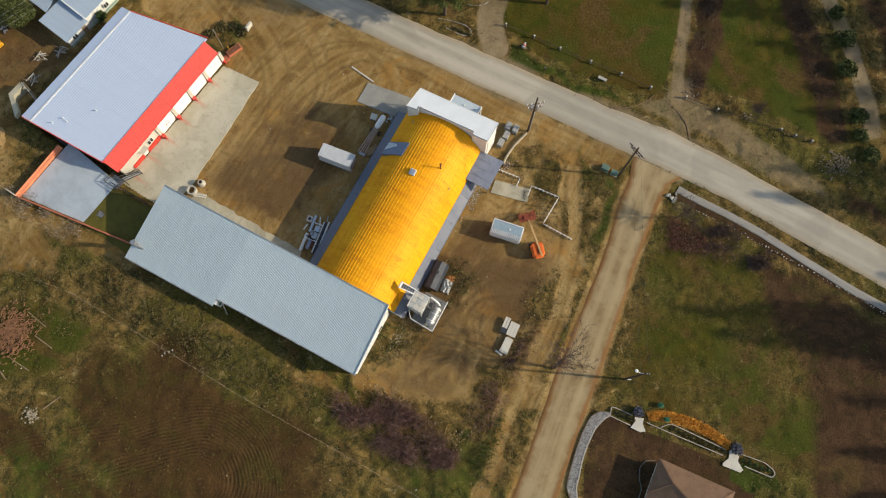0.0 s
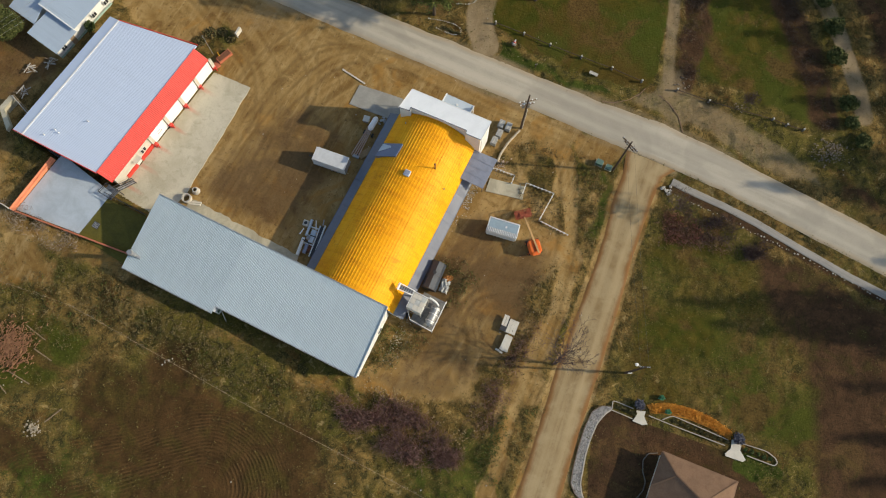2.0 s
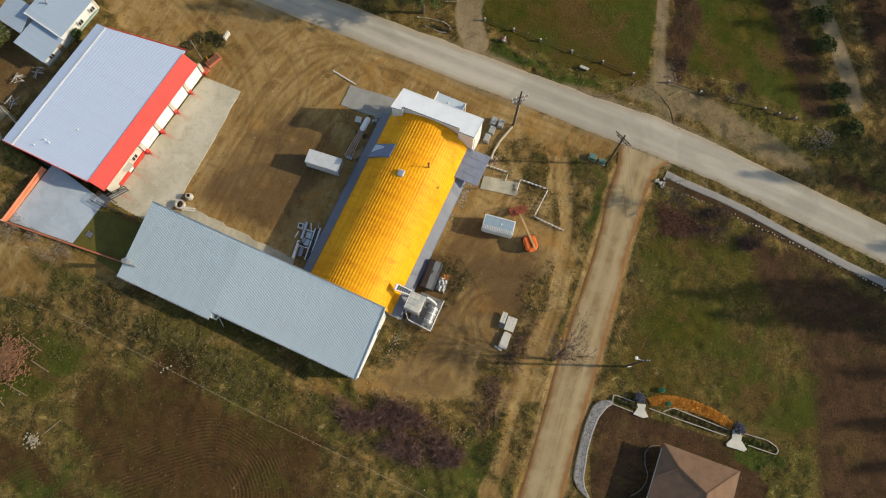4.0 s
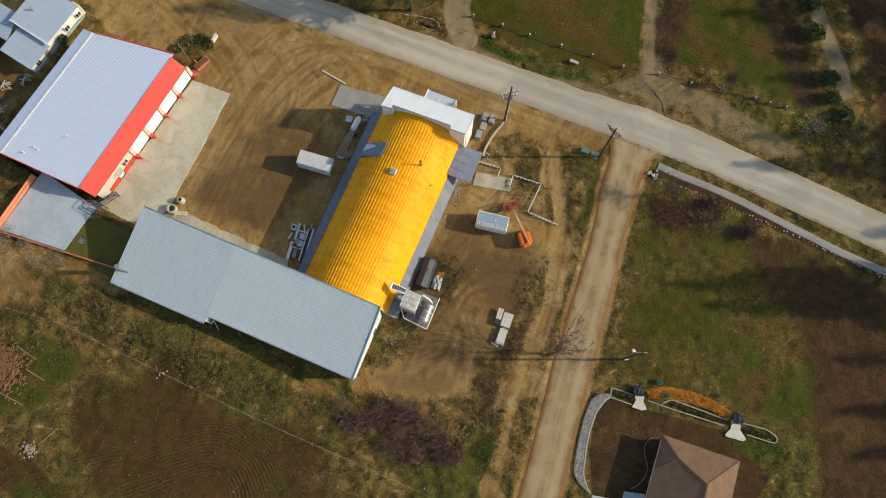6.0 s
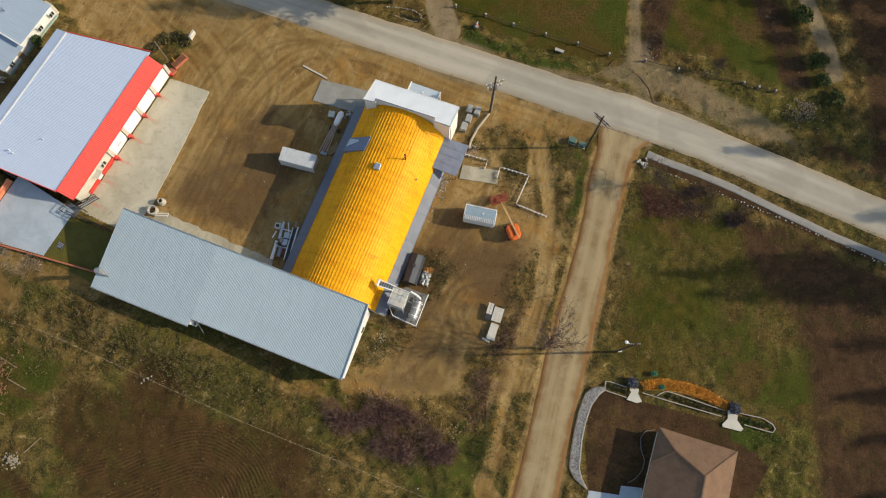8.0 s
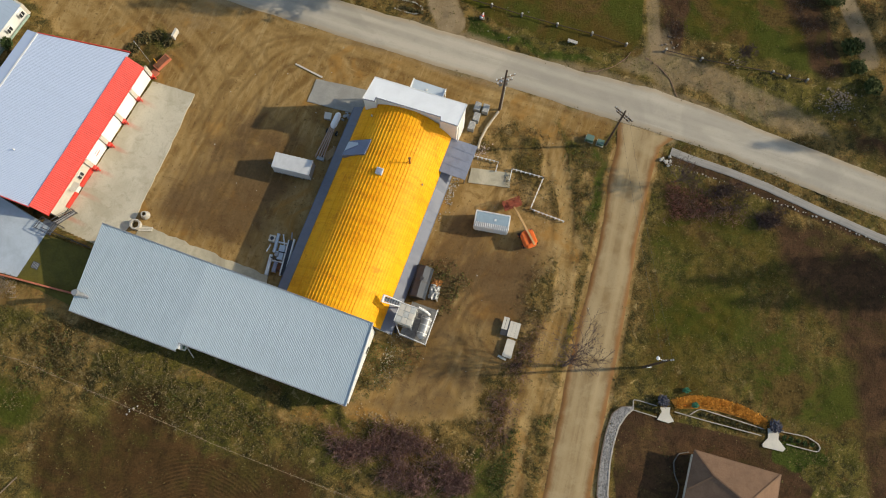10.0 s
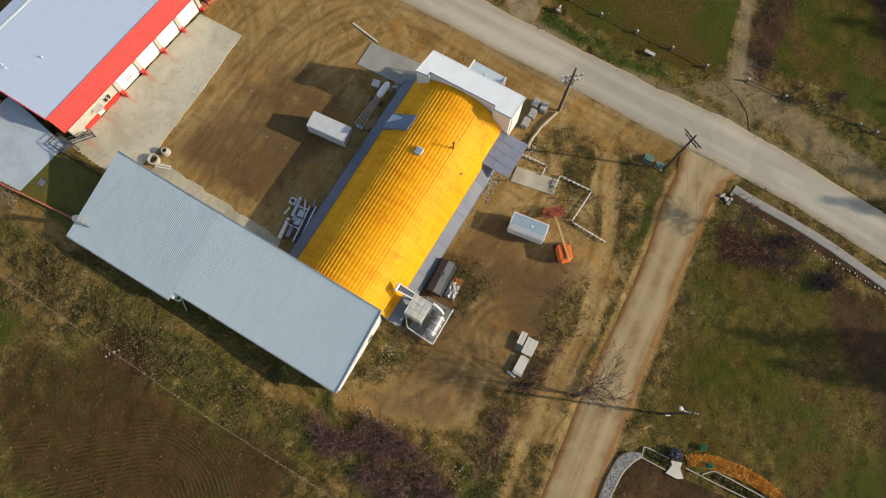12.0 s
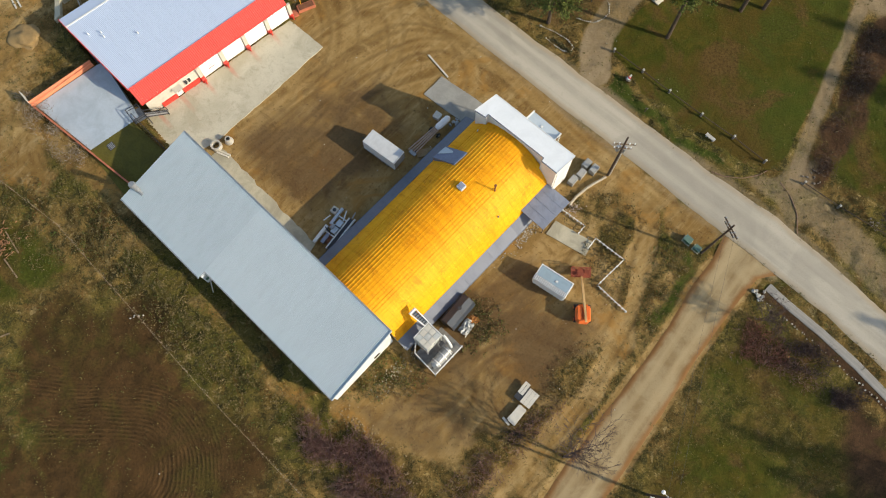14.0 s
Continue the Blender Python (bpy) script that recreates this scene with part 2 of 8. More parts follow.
def road_material(name, a, b, streak_turn, side, patches=True):
    n = Nodes(name)
    at = n.world_place()
    mid, fine = n.noise(0.30, 6, 0.65, at, 0.4), n.noise(5.0, 5, 0.7, at)
    lane = n.noise(1.0, 4, 0.55, n.stretch(0.03, 0.55, 1, streak_turn, at))
    c = n.mix(n.span(mid, 0.35, 0.68), a, b)
    c = n.mix(n.span(lane, 0.42, 0.66, 0.0, 0.65), c, tuple(v * 1.28 for v in a))
    c = n.mix(n.span(fine, 0.5, 0.75, 0.0, 0.45), c, tuple(v * 0.7 for v in b))
    edge = n.math("MULTIPLY", n.math("ABSOLUTE", n.math("SUBTRACT", n.attribute("across")["Fac"], 0.5)), 2.0)
    edge = n.math("ADD", edge, n.math("MULTIPLY", n.math("SUBTRACT", mid, 0.5), 0.25))
    c = n.mix(n.span(n.math("ABSOLUTE", n.math("SUBTRACT", edge, 0.42)), 0.0, 0.26, 0.4, 0.0), c, tuple(v * 1.3 for v in a))
    c = n.mix(n.span(edge, 0.66, 0.92, 0.0, 0.85), c, side)
    if patches:
        c = n.mix(n.span(n.noise(0.06, 4, 0.6, at, 1.2), 0.52, 0.6, 0.0, 0.35), c, tuple(v * 0.82 for v in b))
        c = n.mix(n.span(n.noise(1.4, 5, 0.75, at), 0.58, 0.72, 0.0, 0.35), c, tuple(v * 0.8 for v in b))
    return n.done(c, 0.9, 0.0, fine, 0.02, 0.25)


def leaf_material(name, a, b):
    n = Nodes(name)
    tone = n.add("ShaderNodeNewGeometry").outputs["Random Per Island"]
    c = n.mix(n.span(tone, 0.0, 1.0), a, b)
    c = n.mix(n.span(n.noise(0.6, 3), 0.4, 0.7, 0.0, 0.5), c, tuple(v * 0.6 for v in a))
    return n.done(c, 0.75, 0.0, None, 0.0, 0.2)


M_GROUND = ground_material()
M_ASPHALT = road_material("worn_asphalt", (0.41, 0.365, 0.295), (0.36, 0.325, 0.265), -27, (0.40, 0.32, 0.22))
M_STREET = road_material("packed_gravel", (0.350, 0.262, 0.145), (0.245, 0.165, 0.078), 68, (0.225, 0.098, 0.029), False)
M_PATH = road_material("path_asphalt", (0.30, 0.28, 0.255), (0.25, 0.235, 0.215), -31, (0.34, 0.31, 0.27))
def apron_material():
    """Concrete with pale and dark stains and rust-red smears washed out from the pier feet."""
    n = Nodes("apron_concrete")
    big, mid, small = n.noise(0.16, 5, 0.6, None, 0.8), n.noise(0.7, 6, 0.7, None, 0.5), n.noise(5.0, 3)
    c = n.mix(n.span(big, 0.36, 0.64), (0.56, 0.515, 0.40), (0.44, 0.395, 0.29))
    c = n.mix(n.span(mid, 0.50, 0.66, 0.0, 0.55), c, (0.36, 0.32, 0.23))
    c = n.mix(n.span(small, 0.45, 0.75, 0.0, 0.3), c, (0.34, 0.30, 0.22))
    xyz = n.add("ShaderNodeSeparateXYZ")
    n.put(xyz.inputs[0], n.place)
    off = n.math("ABSOLUTE", n.math("SUBTRACT", n.math("FRACT", n.math("DIVIDE", n.math("SUBTRACT", xyz.outputs[1], 29.85), 4.18)), 0.5))
    smear = n.math("MULTIPLY", n.span(off, 0.02, 0.13, 1.0, 0.0), n.span(xyz.outputs[0], -65.0, -62.0, 1.0, 0.0))
    smear = n.math("MULTIPLY", smear, n.span(mid, 0.30, 0.62, 0.35, 1.0))
    c = n.mix(n.math("MULTIPLY", smear, 0.7), c, (0.55, 0.24, 0.17))
    return n.done(c, 0.85, 0.0, small, 0.01)


M_APRON = apron_material()
M_CONCRETE = plain("concrete", (0.54, 0.49, 0.365), 0.62, 0.3, 0.85, grain=5.0)
M_BLUEPAD = plain("pale_concrete", (0.47, 0.535, 0.60), 0.74, 0.28, 0.85, grain=4.0)
M_OLDPAD = plain("old_concrete", (0.34, 0.33, 0.30), 0.75, 0.5, 0.85, grain=4.0)
M_HALLROOF = sheet_metal("light_blue_roof_metal", (0.49, 0.57, 0.72), False, 0.92)
M_HOUSEROOF = sheet_metal("blue_grey_roof_metal", (0.38, 0.46, 0.56), True, 0.85)
# slightly darker sheets for the workshop roof west of its step
M_SHOPROOF_WEST = sheet_metal("west_roof_metal", (0.455, 0.53, 0.57), True, 0.84)
M_SHOPROOF = sheet_metal("galvanised_roof_metal", (0.50, 0.575, 0.61), True, 0.86)


def yellow_metal():
    """Yellow roof sheets with brown-orange stains and chalky streaks down the fall."""
    n = Nodes("yellow_painted_metal")
    s = n.stretch(0.10, 1.3, 0.10)
    streak, cloud, blot = n.noise(1.0, 6, 0.7, s), n.noise(0.16, 5, 0.65), n.noise(0.55, 5, 0.7, None, 0.8)
    dent = n.noise(1.0, 5, 0.68, n.stretch(0.9, 3.2, 0.9), 0.6)
    c = n.mix(n.span(streak, 0.42, 0.66, 0.0, 0.65), (0.90, 0.40, 0.008), (0.70, 0.255, 0.006))
    c = n.mix(n.span(cloud, 0.40, 0.66, 0.0, 0.5), c, (0.94, 0.47, 0.016))
    c = n.mix(n.span(dent, 0.55, 0.66, 0.0, 0.45), c, (0.56, 0.185, 0.006))
    c = n.mix(n.span(dent, 0.34, 0.43, 0.45, 0.0), c, (0.97, 0.56, 0.040))
    c = n.mix(n.span(blot, 0.56, 0.70, 0.0, 0.7), c, (0.60, 0.21, 0.010))
    tone = n.add("ShaderNodeObjectInfo").outputs["Random"]
    c = n.mix(n.span(tone, 0, 1, 0.0, 0.28), c, (0.72, 0.31, 0.006))
    return n.done(c, n.span(streak, 0.3, 0.7, 0.55, 0.7), 0.0, streak, 0.01, 0.25)


M_YELLOW = yellow_metal()
M_SKIRT = sheet_metal("grey_violet_metal", (0.165, 0.185, 0.235), False, 0.8, 0.5)
M_RED = plain("red_painted_metal", (0.72, 0.055, 0.04), 0.85, 0.6, 0.45, grain=3.0)
M_WHITE = plain("white_paint", (0.80, 0.80, 0.78), 0.86, 0.5, 0.6, grain=5.0)
M_DOORWHITE = plain("white_door_enamel", (0.90, 0.90, 0.89), 0.95, 0.5, 0.45, grain=5.0)
M_CREAM = plain("cream_cladding", (0.62, 0.58, 0.50), 0.86, 0.8, 0.7)
M_WHITEROOF = plain("white_membrane", (0.82, 0.84, 0.86), 0.9, 0.3, 0.6, grain=2.0)
M_GREYWALL = plain("grey_cladding", (0.30, 0.30, 0.31), 0.8, 0.7, 0.7)
M_DARK = plain("dark_metal", (0.045, 0.045, 0.05), 0.7, 1.0, 0.5)
M_STEEL = plain("galvanised_steel", (0.42, 0.43, 0.44), 0.7, 1.2, 0.45, 0.5)
M_RUST = plain("rusty_steel", (0.22, 0.085, 0.04), 0.5, 1.5, 0.85)
M_GLASS = plain("dark_window_glass", (0.03, 0.035, 0.045), 0.8, 0.5, 0.12)
M_WOOD = plain("weathered_wood", (0.30, 0.21, 0.13), 0.65, 1.6, 0.85)
M_POLE = plain("dark_pole_wood", (0.085, 0.055, 0.038), 0.65, 1.6, 0.9)
M_ORANGE = plain("orange_paint", (0.85, 0.16, 0.025), 0.8, 0.8, 0.45)
M_BLUESHEET = plain("blue_grey_sheet", (0.27, 0.30, 0.40), 0.8, 0.8, 0.5)
M_DORMER = plain("slate_blue_sheet", (0.17, 0.215, 0.34), 0.75, 0.9, 0.45)
M_CANOPY = plain("pale_slate_sheet", (0.23, 0.26, 0.34), 0.75, 0.9, 0.45)
M_SKYBLUE = plain("pale_blue_sheet", (0.50, 0.58, 0.66), 0.85, 0.6, 0.4)
M_GREEN = plain("green_cabinet_paint", (0.07, 0.16, 0.10), 0.8, 1.0, 0.5)
M_STONE = plain("field_stone", (0.22, 0.195, 0.165), 0.55, 1.2, 0.9, height=0.04)
M_PALESTONE = plain("pale_stone", (0.52, 0.49, 0.44), 0.7, 1.5, 0.9, height=0.04)
M_SHINGLE = plain("brown_shingle", (0.205, 0.119, 0.072), 0.75, 0.6, 0.9, grain=4.0, height=0.03)
M_BARK = plain("bark", (0.11, 0.075, 0.05), 0.6, 2.0, 0.95)
M_TWIG = plain("bare_twig", (0.13, 0.085, 0.075), 0.6, 2.0, 0.9)
M_BRAMBLE = leaf_material("bramble_twig", (0.235, 0.150, 0.128), (0.115, 0.045, 0.034))
M_HEDGE = leaf_material("hedge_twig", (0.120, 0.085, 0.062), (0.075, 0.048, 0.040))
M_NEEDLE = leaf_material("pine_needle", (0.060, 0.088, 0.020), (0.150, 0.165, 0.040))
M_LEAF = leaf_material("shrub_leaf", (0.040, 0.070, 0.018), (0.085, 0.115, 0.035))
M_TREELEAF = leaf_material("olive_leaf", (0.048, 0.066, 0.018), (0.125, 0.130, 0.042))
M_WEED = leaf_material("dry_weed", (0.150, 0.115, 0.050), (0.055, 0.058, 0.018))
M_DRYWEED = leaf_material("weed_stalk", (0.165, 0.125, 0.046), (0.085, 0.085, 0.022))
M_STRAW = leaf_material("orange_mulch", (0.74, 0.32, 0.045), (0.50, 0.22, 0.035))
M_BLUEPAINT = plain("blue_paint", (0.02, 0.15, 0.30), 0.75, 0.9, 0.45)
M_TEAL = plain("teal_paint", (0.05, 0.28, 0.27), 0.75, 0.9, 0.5)
M_MACHINE = plain("machine_yellow", (0.72, 0.36, 0.02), 0.8, 0.9, 0.5)
M_CARRED = plain("car_red", (0.42, 0.02, 0.025), 0.85, 0.8, 0.25)
M_RUBBER = plain("rubber", (0.025, 0.025, 0.025), 0.8, 2.0, 0.8)
M_SALMON = plain("salmon_paint", (0.80, 0.27, 0.14), 0.85, 0.8, 0.8)
M_BRICKRED = plain("brick_wall", (0.55, 0.17, 0.09), 0.75, 1.0, 0.85)


# ---- building blocks ----
def part(name, bm, material, parent=None, label="", smooth=False):
    """One mesh object out of a bmesh."""
    me = bpy.data.meshes.new(name)
    bmesh.ops.recalc_face_normals(bm, faces=bm.faces)
    bm.to_mesh(me)
    bm.free()
    me.materials.append(material)
    if smooth:
        for p in me.polygons:
            p.use_smooth = True
    ob = new(name, me)
    if parent is not None:
        ob.parent = parent
    if label:
        tagged(ob, label)
    return ob


def thing(name, m, label, category, group="", kind=""):
    ob = new(name)
    ob.matrix_basis = m
    return tagged(ob, label, category, group, kind)


def box(bm, x0, x1, y0, y1, z0, z1, m=None, bevel=0.0):
    r = bmesh.ops.create_cube(bm, size=1.0)
    vs = r["verts"]
    for v in vs:
        v.co = Vector((x0 + (v.co.x + 0.5) * (x1 - x0), y0 + (v.co.y + 0.5) * (y1 - y0), z0 + (v.co.z + 0.5) * (z1 - z0)))
    if bevel:
        es = list({e for v in vs for e in v.link_edges})
        vs = list({v for f in bmesh.ops.bevel(bm, geom=es, offset=bevel, segments=1, affect="EDGES")["faces"] for v in f.verts} | {v for v in vs if v.is_valid})
    if m is not None:
        for v in vs:
            v.co = m @ v.co
    return bm


def tube(bm, a, b, r0, r1=None, n=8):
    """A round bar from a to b."""
    a, b = Vector(a), Vector(b)
    r1 = r0 if r1 is None else r1
    m = Matrix.Translation((a + b) / 2) @ (b - a).to_track_quat("Z", "Y").to_matrix().to_4x4()
    bmesh.ops.create_cone(bm, cap_ends=True, segments=n, radius1=r0, radius2=max(r1, 1e-4), depth=(b - a).length, matrix=m)
    return bm


def beam(bm, a, b, w, h):
    """A square bar from a to b."""
    a, b = Vector(a), Vector(b)
    m = Matrix.Translation((a + b) / 2) @ (b - a).to_track_quat("X", "Z").to_matrix().to_4x4()
    d = (b - a).length / 2
    return box(bm, -d, d, -w / 2, w / 2, -h / 2, h / 2, m)


def slab(bm, outline, z0, z1):
    """An upright prism on a flat outline."""
    lo, hi = [bm.verts.new((x, y, z0)) for x, y in outline], [bm.verts.new((x, y, z1)) for x, y in outline]
    bm.faces.new(hi), bm.faces.new(lo[::-1])
    for i in range(len(lo)):
        j = (i + 1) % len(lo)
        bm.faces.new((lo[i], lo[j], hi[j], hi[i]))
    return bm


def plate(bm, corners, thick):
    """A sheet through four corners in space, thickened downwards."""
    top = [bm.verts.new(c) for c in corners]
    low = [bm.verts.new((c[0], c[1], c[2] - thick)) for c in corners]
    bm.faces.new(top), bm.faces.new(low[::-1])
    for i in range(len(top)):
        j = (i + 1) % len(top)
        bm.faces.new((low[i], low[j], top[j], top[i]))
    return bm


def ribbed(bm, a0, a1, c0, c1, crowns, high, thick=0.06):
    """A ribbed sheet between the edge a0-a1 and the edge c0-c1, its ribs along those edges."""
    a0, a1, c0, c1 = (Vector(p) for p in (a0, a1, c0, c1))
    k, rows = crowns * 4, []
    for i in range(k + 1):
        lift = Vector((0, 0, high if i % 4 in (1, 2) else 0.0))
        p, q = a0.lerp(c0, i / k) + lift, a1.lerp(c1, i / k) + lift
        rows.append([bm.verts.new(p), bm.verts.new(q), bm.verts.new(q - lift - Vector((0, 0, thick))), bm.verts.new(p - lift - Vector((0, 0, thick)))])
    for r0, r1 in zip(rows, rows[1:]):
        for i in range(4):
            j = (i + 1) % 4
            bm.faces.new((r0[i], r1[i], r1[j], r0[j]))
    bm.faces.new(rows[0]), bm.faces.new(rows[-1][::-1])
    return bm


def lump(bm, at, r, flat=0.7, rough=0.25, rng=random):
    """An uneven stone."""
    vs = bmesh.ops.create_icosphere(bm, subdivisions=1, radius=r)["verts"]
    for v in vs:
        k = 1 + rng.uniform(-rough, rough)
        v.co = Vector((v.co.x * k + at[0], v.co.y * k + at[1], v.co.z * flat * k + at[2]))
    return bm


def B():
    return bmesh.new()


def quads(name, pts, material, parent=None, label=""):
    """Many loose four-cornered leaves as one mesh; pts has the shape (n, 4, 3)."""
    pts = np.asarray(pts, dtype=float)
    me = bpy.data.meshes.new(name)
    me.from_pydata(pts.reshape(-1, 3).tolist(), [], np.arange(len(pts) * 4).reshape(-1, 4).tolist())
    me.materials.append(material)
    ob = new(name, me)
    if parent is not None:
        ob.parent = parent
    if label:
        tagged(ob, label)
    return ob


def leaves(centres, size, rng, flat=0.5):
    """A leaf-like quad, turned at random, at each centre."""
    n = len(centres)
    a = rng.normal(size=(n, 3)) * (1, 1, flat)
    b = rng.normal(size=(n, 3)) * (1, 1, flat)
    a /= np.linalg.norm(a, axis=1)[:, None]
    b -= a * (a * b).sum(1)[:, None]
    b /= np.linalg.norm(b, axis=1)[:, None]
    s = (size * rng.uniform(0.6, 1.4, n))[:, None]
    c = np.asarray(centres)
    return np.stack([c - a * s, c - b * s * 0.5, c + a * s, c + b * s * 0.5], 1)


# ---- ground ----
def value_noise(x, y, cell, seed):
    """Smooth noise in 0..1 on a plane."""
    tab = np.random.RandomState(seed).rand(64, 64)
    u, v = x / cell, y / cell
    i, j = np.floor(u).astype(int), np.floor(v).astype(int)
    f, g = u - i, v - j
    f, g = f * f * (3 - 2 * f), g * g * (3 - 2 * g)
    t = lambda a, b: tab[a % 64, b % 64]
    return (t(i, j) * (1 - f) + t(i + 1, j) * f) * (1 - g) + (t(i, j + 1) * (1 - f) + t(i + 1, j + 1) * f) * g


def inside(x, y, poly, soft):
    """1 within a polygon, 0 outside, with an edge as wide as soft."""
    hit, d = np.zeros(x.shape, bool), np.full(x.shape, 1e9)
    for (ax, ay), (bx, by) in zip(poly, poly[1:] + poly[:1]):
        with np.errstate(divide="ignore", invalid="ignore"):
            cross = ((ay > y) != (by > y)) & (x < (bx - ax) * (y - ay) / (by - ay + 1e-12) + ax)
        hit ^= cross
        d = np.minimum(d, near(x, y, (ax, ay), (bx, by)))
    return np.clip(0.5 + np.where(hit, d, -d) / soft, 0, 1)


def near(x, y, a, b):
    dx, dy = b[0] - a[0], b[1] - a[1]
    t = np.clip(((x - a[0]) * dx + (y - a[1]) * dy) / (dx * dx + dy * dy + 1e-9), 0, 1)
    return np.hypot(x - a[0] - t * dx, y - a[1] - t * dy)


def along(x, y, line, half, soft):
    """1 within half a width of a line, fading over soft."""
    d = np.full(x.shape, 1e9)
    for a, b in zip(line, line[1:]):
        d = np.minimum(d, near(x, y, a, b))
    return np.clip(1 - (d - half) / soft, 0, 1)


ROAD_LO = [(-140, 132.0), (-80, 102.4), (-25.6, 75.0), (2.6, 60.9), (32.4, 46.2), (41.0, 41.9), (48.9, 37.8), (60.9, 30.3), (74.0, 22.4), (140, -18)]
ROAD_UP = [(-136, 139.5), (-76, 109.9), (-21.2, 79.2), (6.6, 65.7), (30.0, 54.5), (40.4, 50.0), (50.6, 44.2), (74.5, 29.6), (144, -10)]
STREET_L = [(33.4, 45.6), (32.3, 41.3), (30.3, 37.0), (28.2, 30.2), (26.0, 25.0), (22.4, 16.9), (18.6, 8.3), (14.7, -1.8), (11.2, -10.6), (-4, -48)]
STREET_R = [(41.5, 41.6), (39.1, 40.4), (36.0, 34.2), (32.3, 25.5), (30.0, 19.3), (26.8, 10.8), (23.3, 2.6), (19.8, -6.5), (18.1, -11.0), (3, -50)]
PATH_MID = [(40.6, 39.7), (43.2, 38.1), (48.5, 35.3), (54.1, 31.9), (60.4, 27.5), (68.3, 22.2), (74.8, 18.4), (110, -6)]
YARD = [(-110, 112), (-62, 92), (-26, 75.5), (3, 61.5), (32, 46.5), (31, 41), (25, 26), (20, 14), (15.5, 3), (8, 1), (2, 4), (-8, 5.5), (-13, 7), (-12, 18), (-46, 38), (-50, 38), (-37, 62), (-52, 73), (-58, 82)]
FIELD = [(-57, 9), (-51.5, 13.6), (-45, 12.8), (-30, 4.0), (-15, -4.0), (-12, -30), (-44, -30), (-52, -12), (-57, 0)]


def tracks(rng, lines):
    """Pairs of wheel marks that follow each line with a slow wander."""
    out = []
    for line in lines:
        for k in range(3):
            off = rng.uniform(-1.6, 1.6)
            p = np.array(line) + rng.normal(size=(len(line), 2)) * 0.7
            t = np.linspace(0, len(line) - 1, len(line) * 4)
            p = np.stack([np.interp(t, range(len(line)), p[:, i]) for i in (0, 1)], 1)
            p = np.stack([np.convolve(np.pad(p[:, i], 2, "edge"), np.ones(5) / 5, "valid") for i in (0, 1)], 1)
            d = np.gradient(p, axis=0)
            side = np.stack([-d[:, 1], d[:, 0]], 1) / (np.linalg.norm(d, axis=1)[:, None] + 1e-9)
            out += [(p + side * (off + s)).tolist() for s in (-0.95, 0.95)]
    return out


TRACK_LINES = [
    [(-52, 92), (-38, 79), (-27, 66), (-27, 54), (-31, 44), (-36, 36)], [(-30, 77), (-22, 68), (-19, 58), (-26, 46), (-34, 38)],
    [(-46, 80), (-36, 70), (-30, 60), (-32, 50)], [(-20, 72), (-12, 64), (-8, 58), (-14, 54)], [(-14, 68), (2, 59), (14, 52), (28, 45)],
    [(24, 44), (23, 36), (22, 26), (16, 13), (10, 0), (6, -12)], [(20, 22), (10, 24), (4, 20), (0, 12), (-4, 9)], [(18, 40), (10, 32), (2, 26), (6, 14), (4, 7)],
    [(-70, 96), (-50, 84), (-34, 74), (-18, 70)], [(-26, 53), (-23, 51), (-19, 52), (-16, 55)],
    [(-40, 42), (-33, 53), (-27, 61), (-18, 69), (-6, 66)], [(-36, 41), (-29, 52), (-23, 60), (-14, 67), (0, 61)], [(-41, 46), (-34, 58), (-28, 66), (-20, 71)], [(-31, 40), (-25, 50), (-18, 58), (-8, 62)],
]


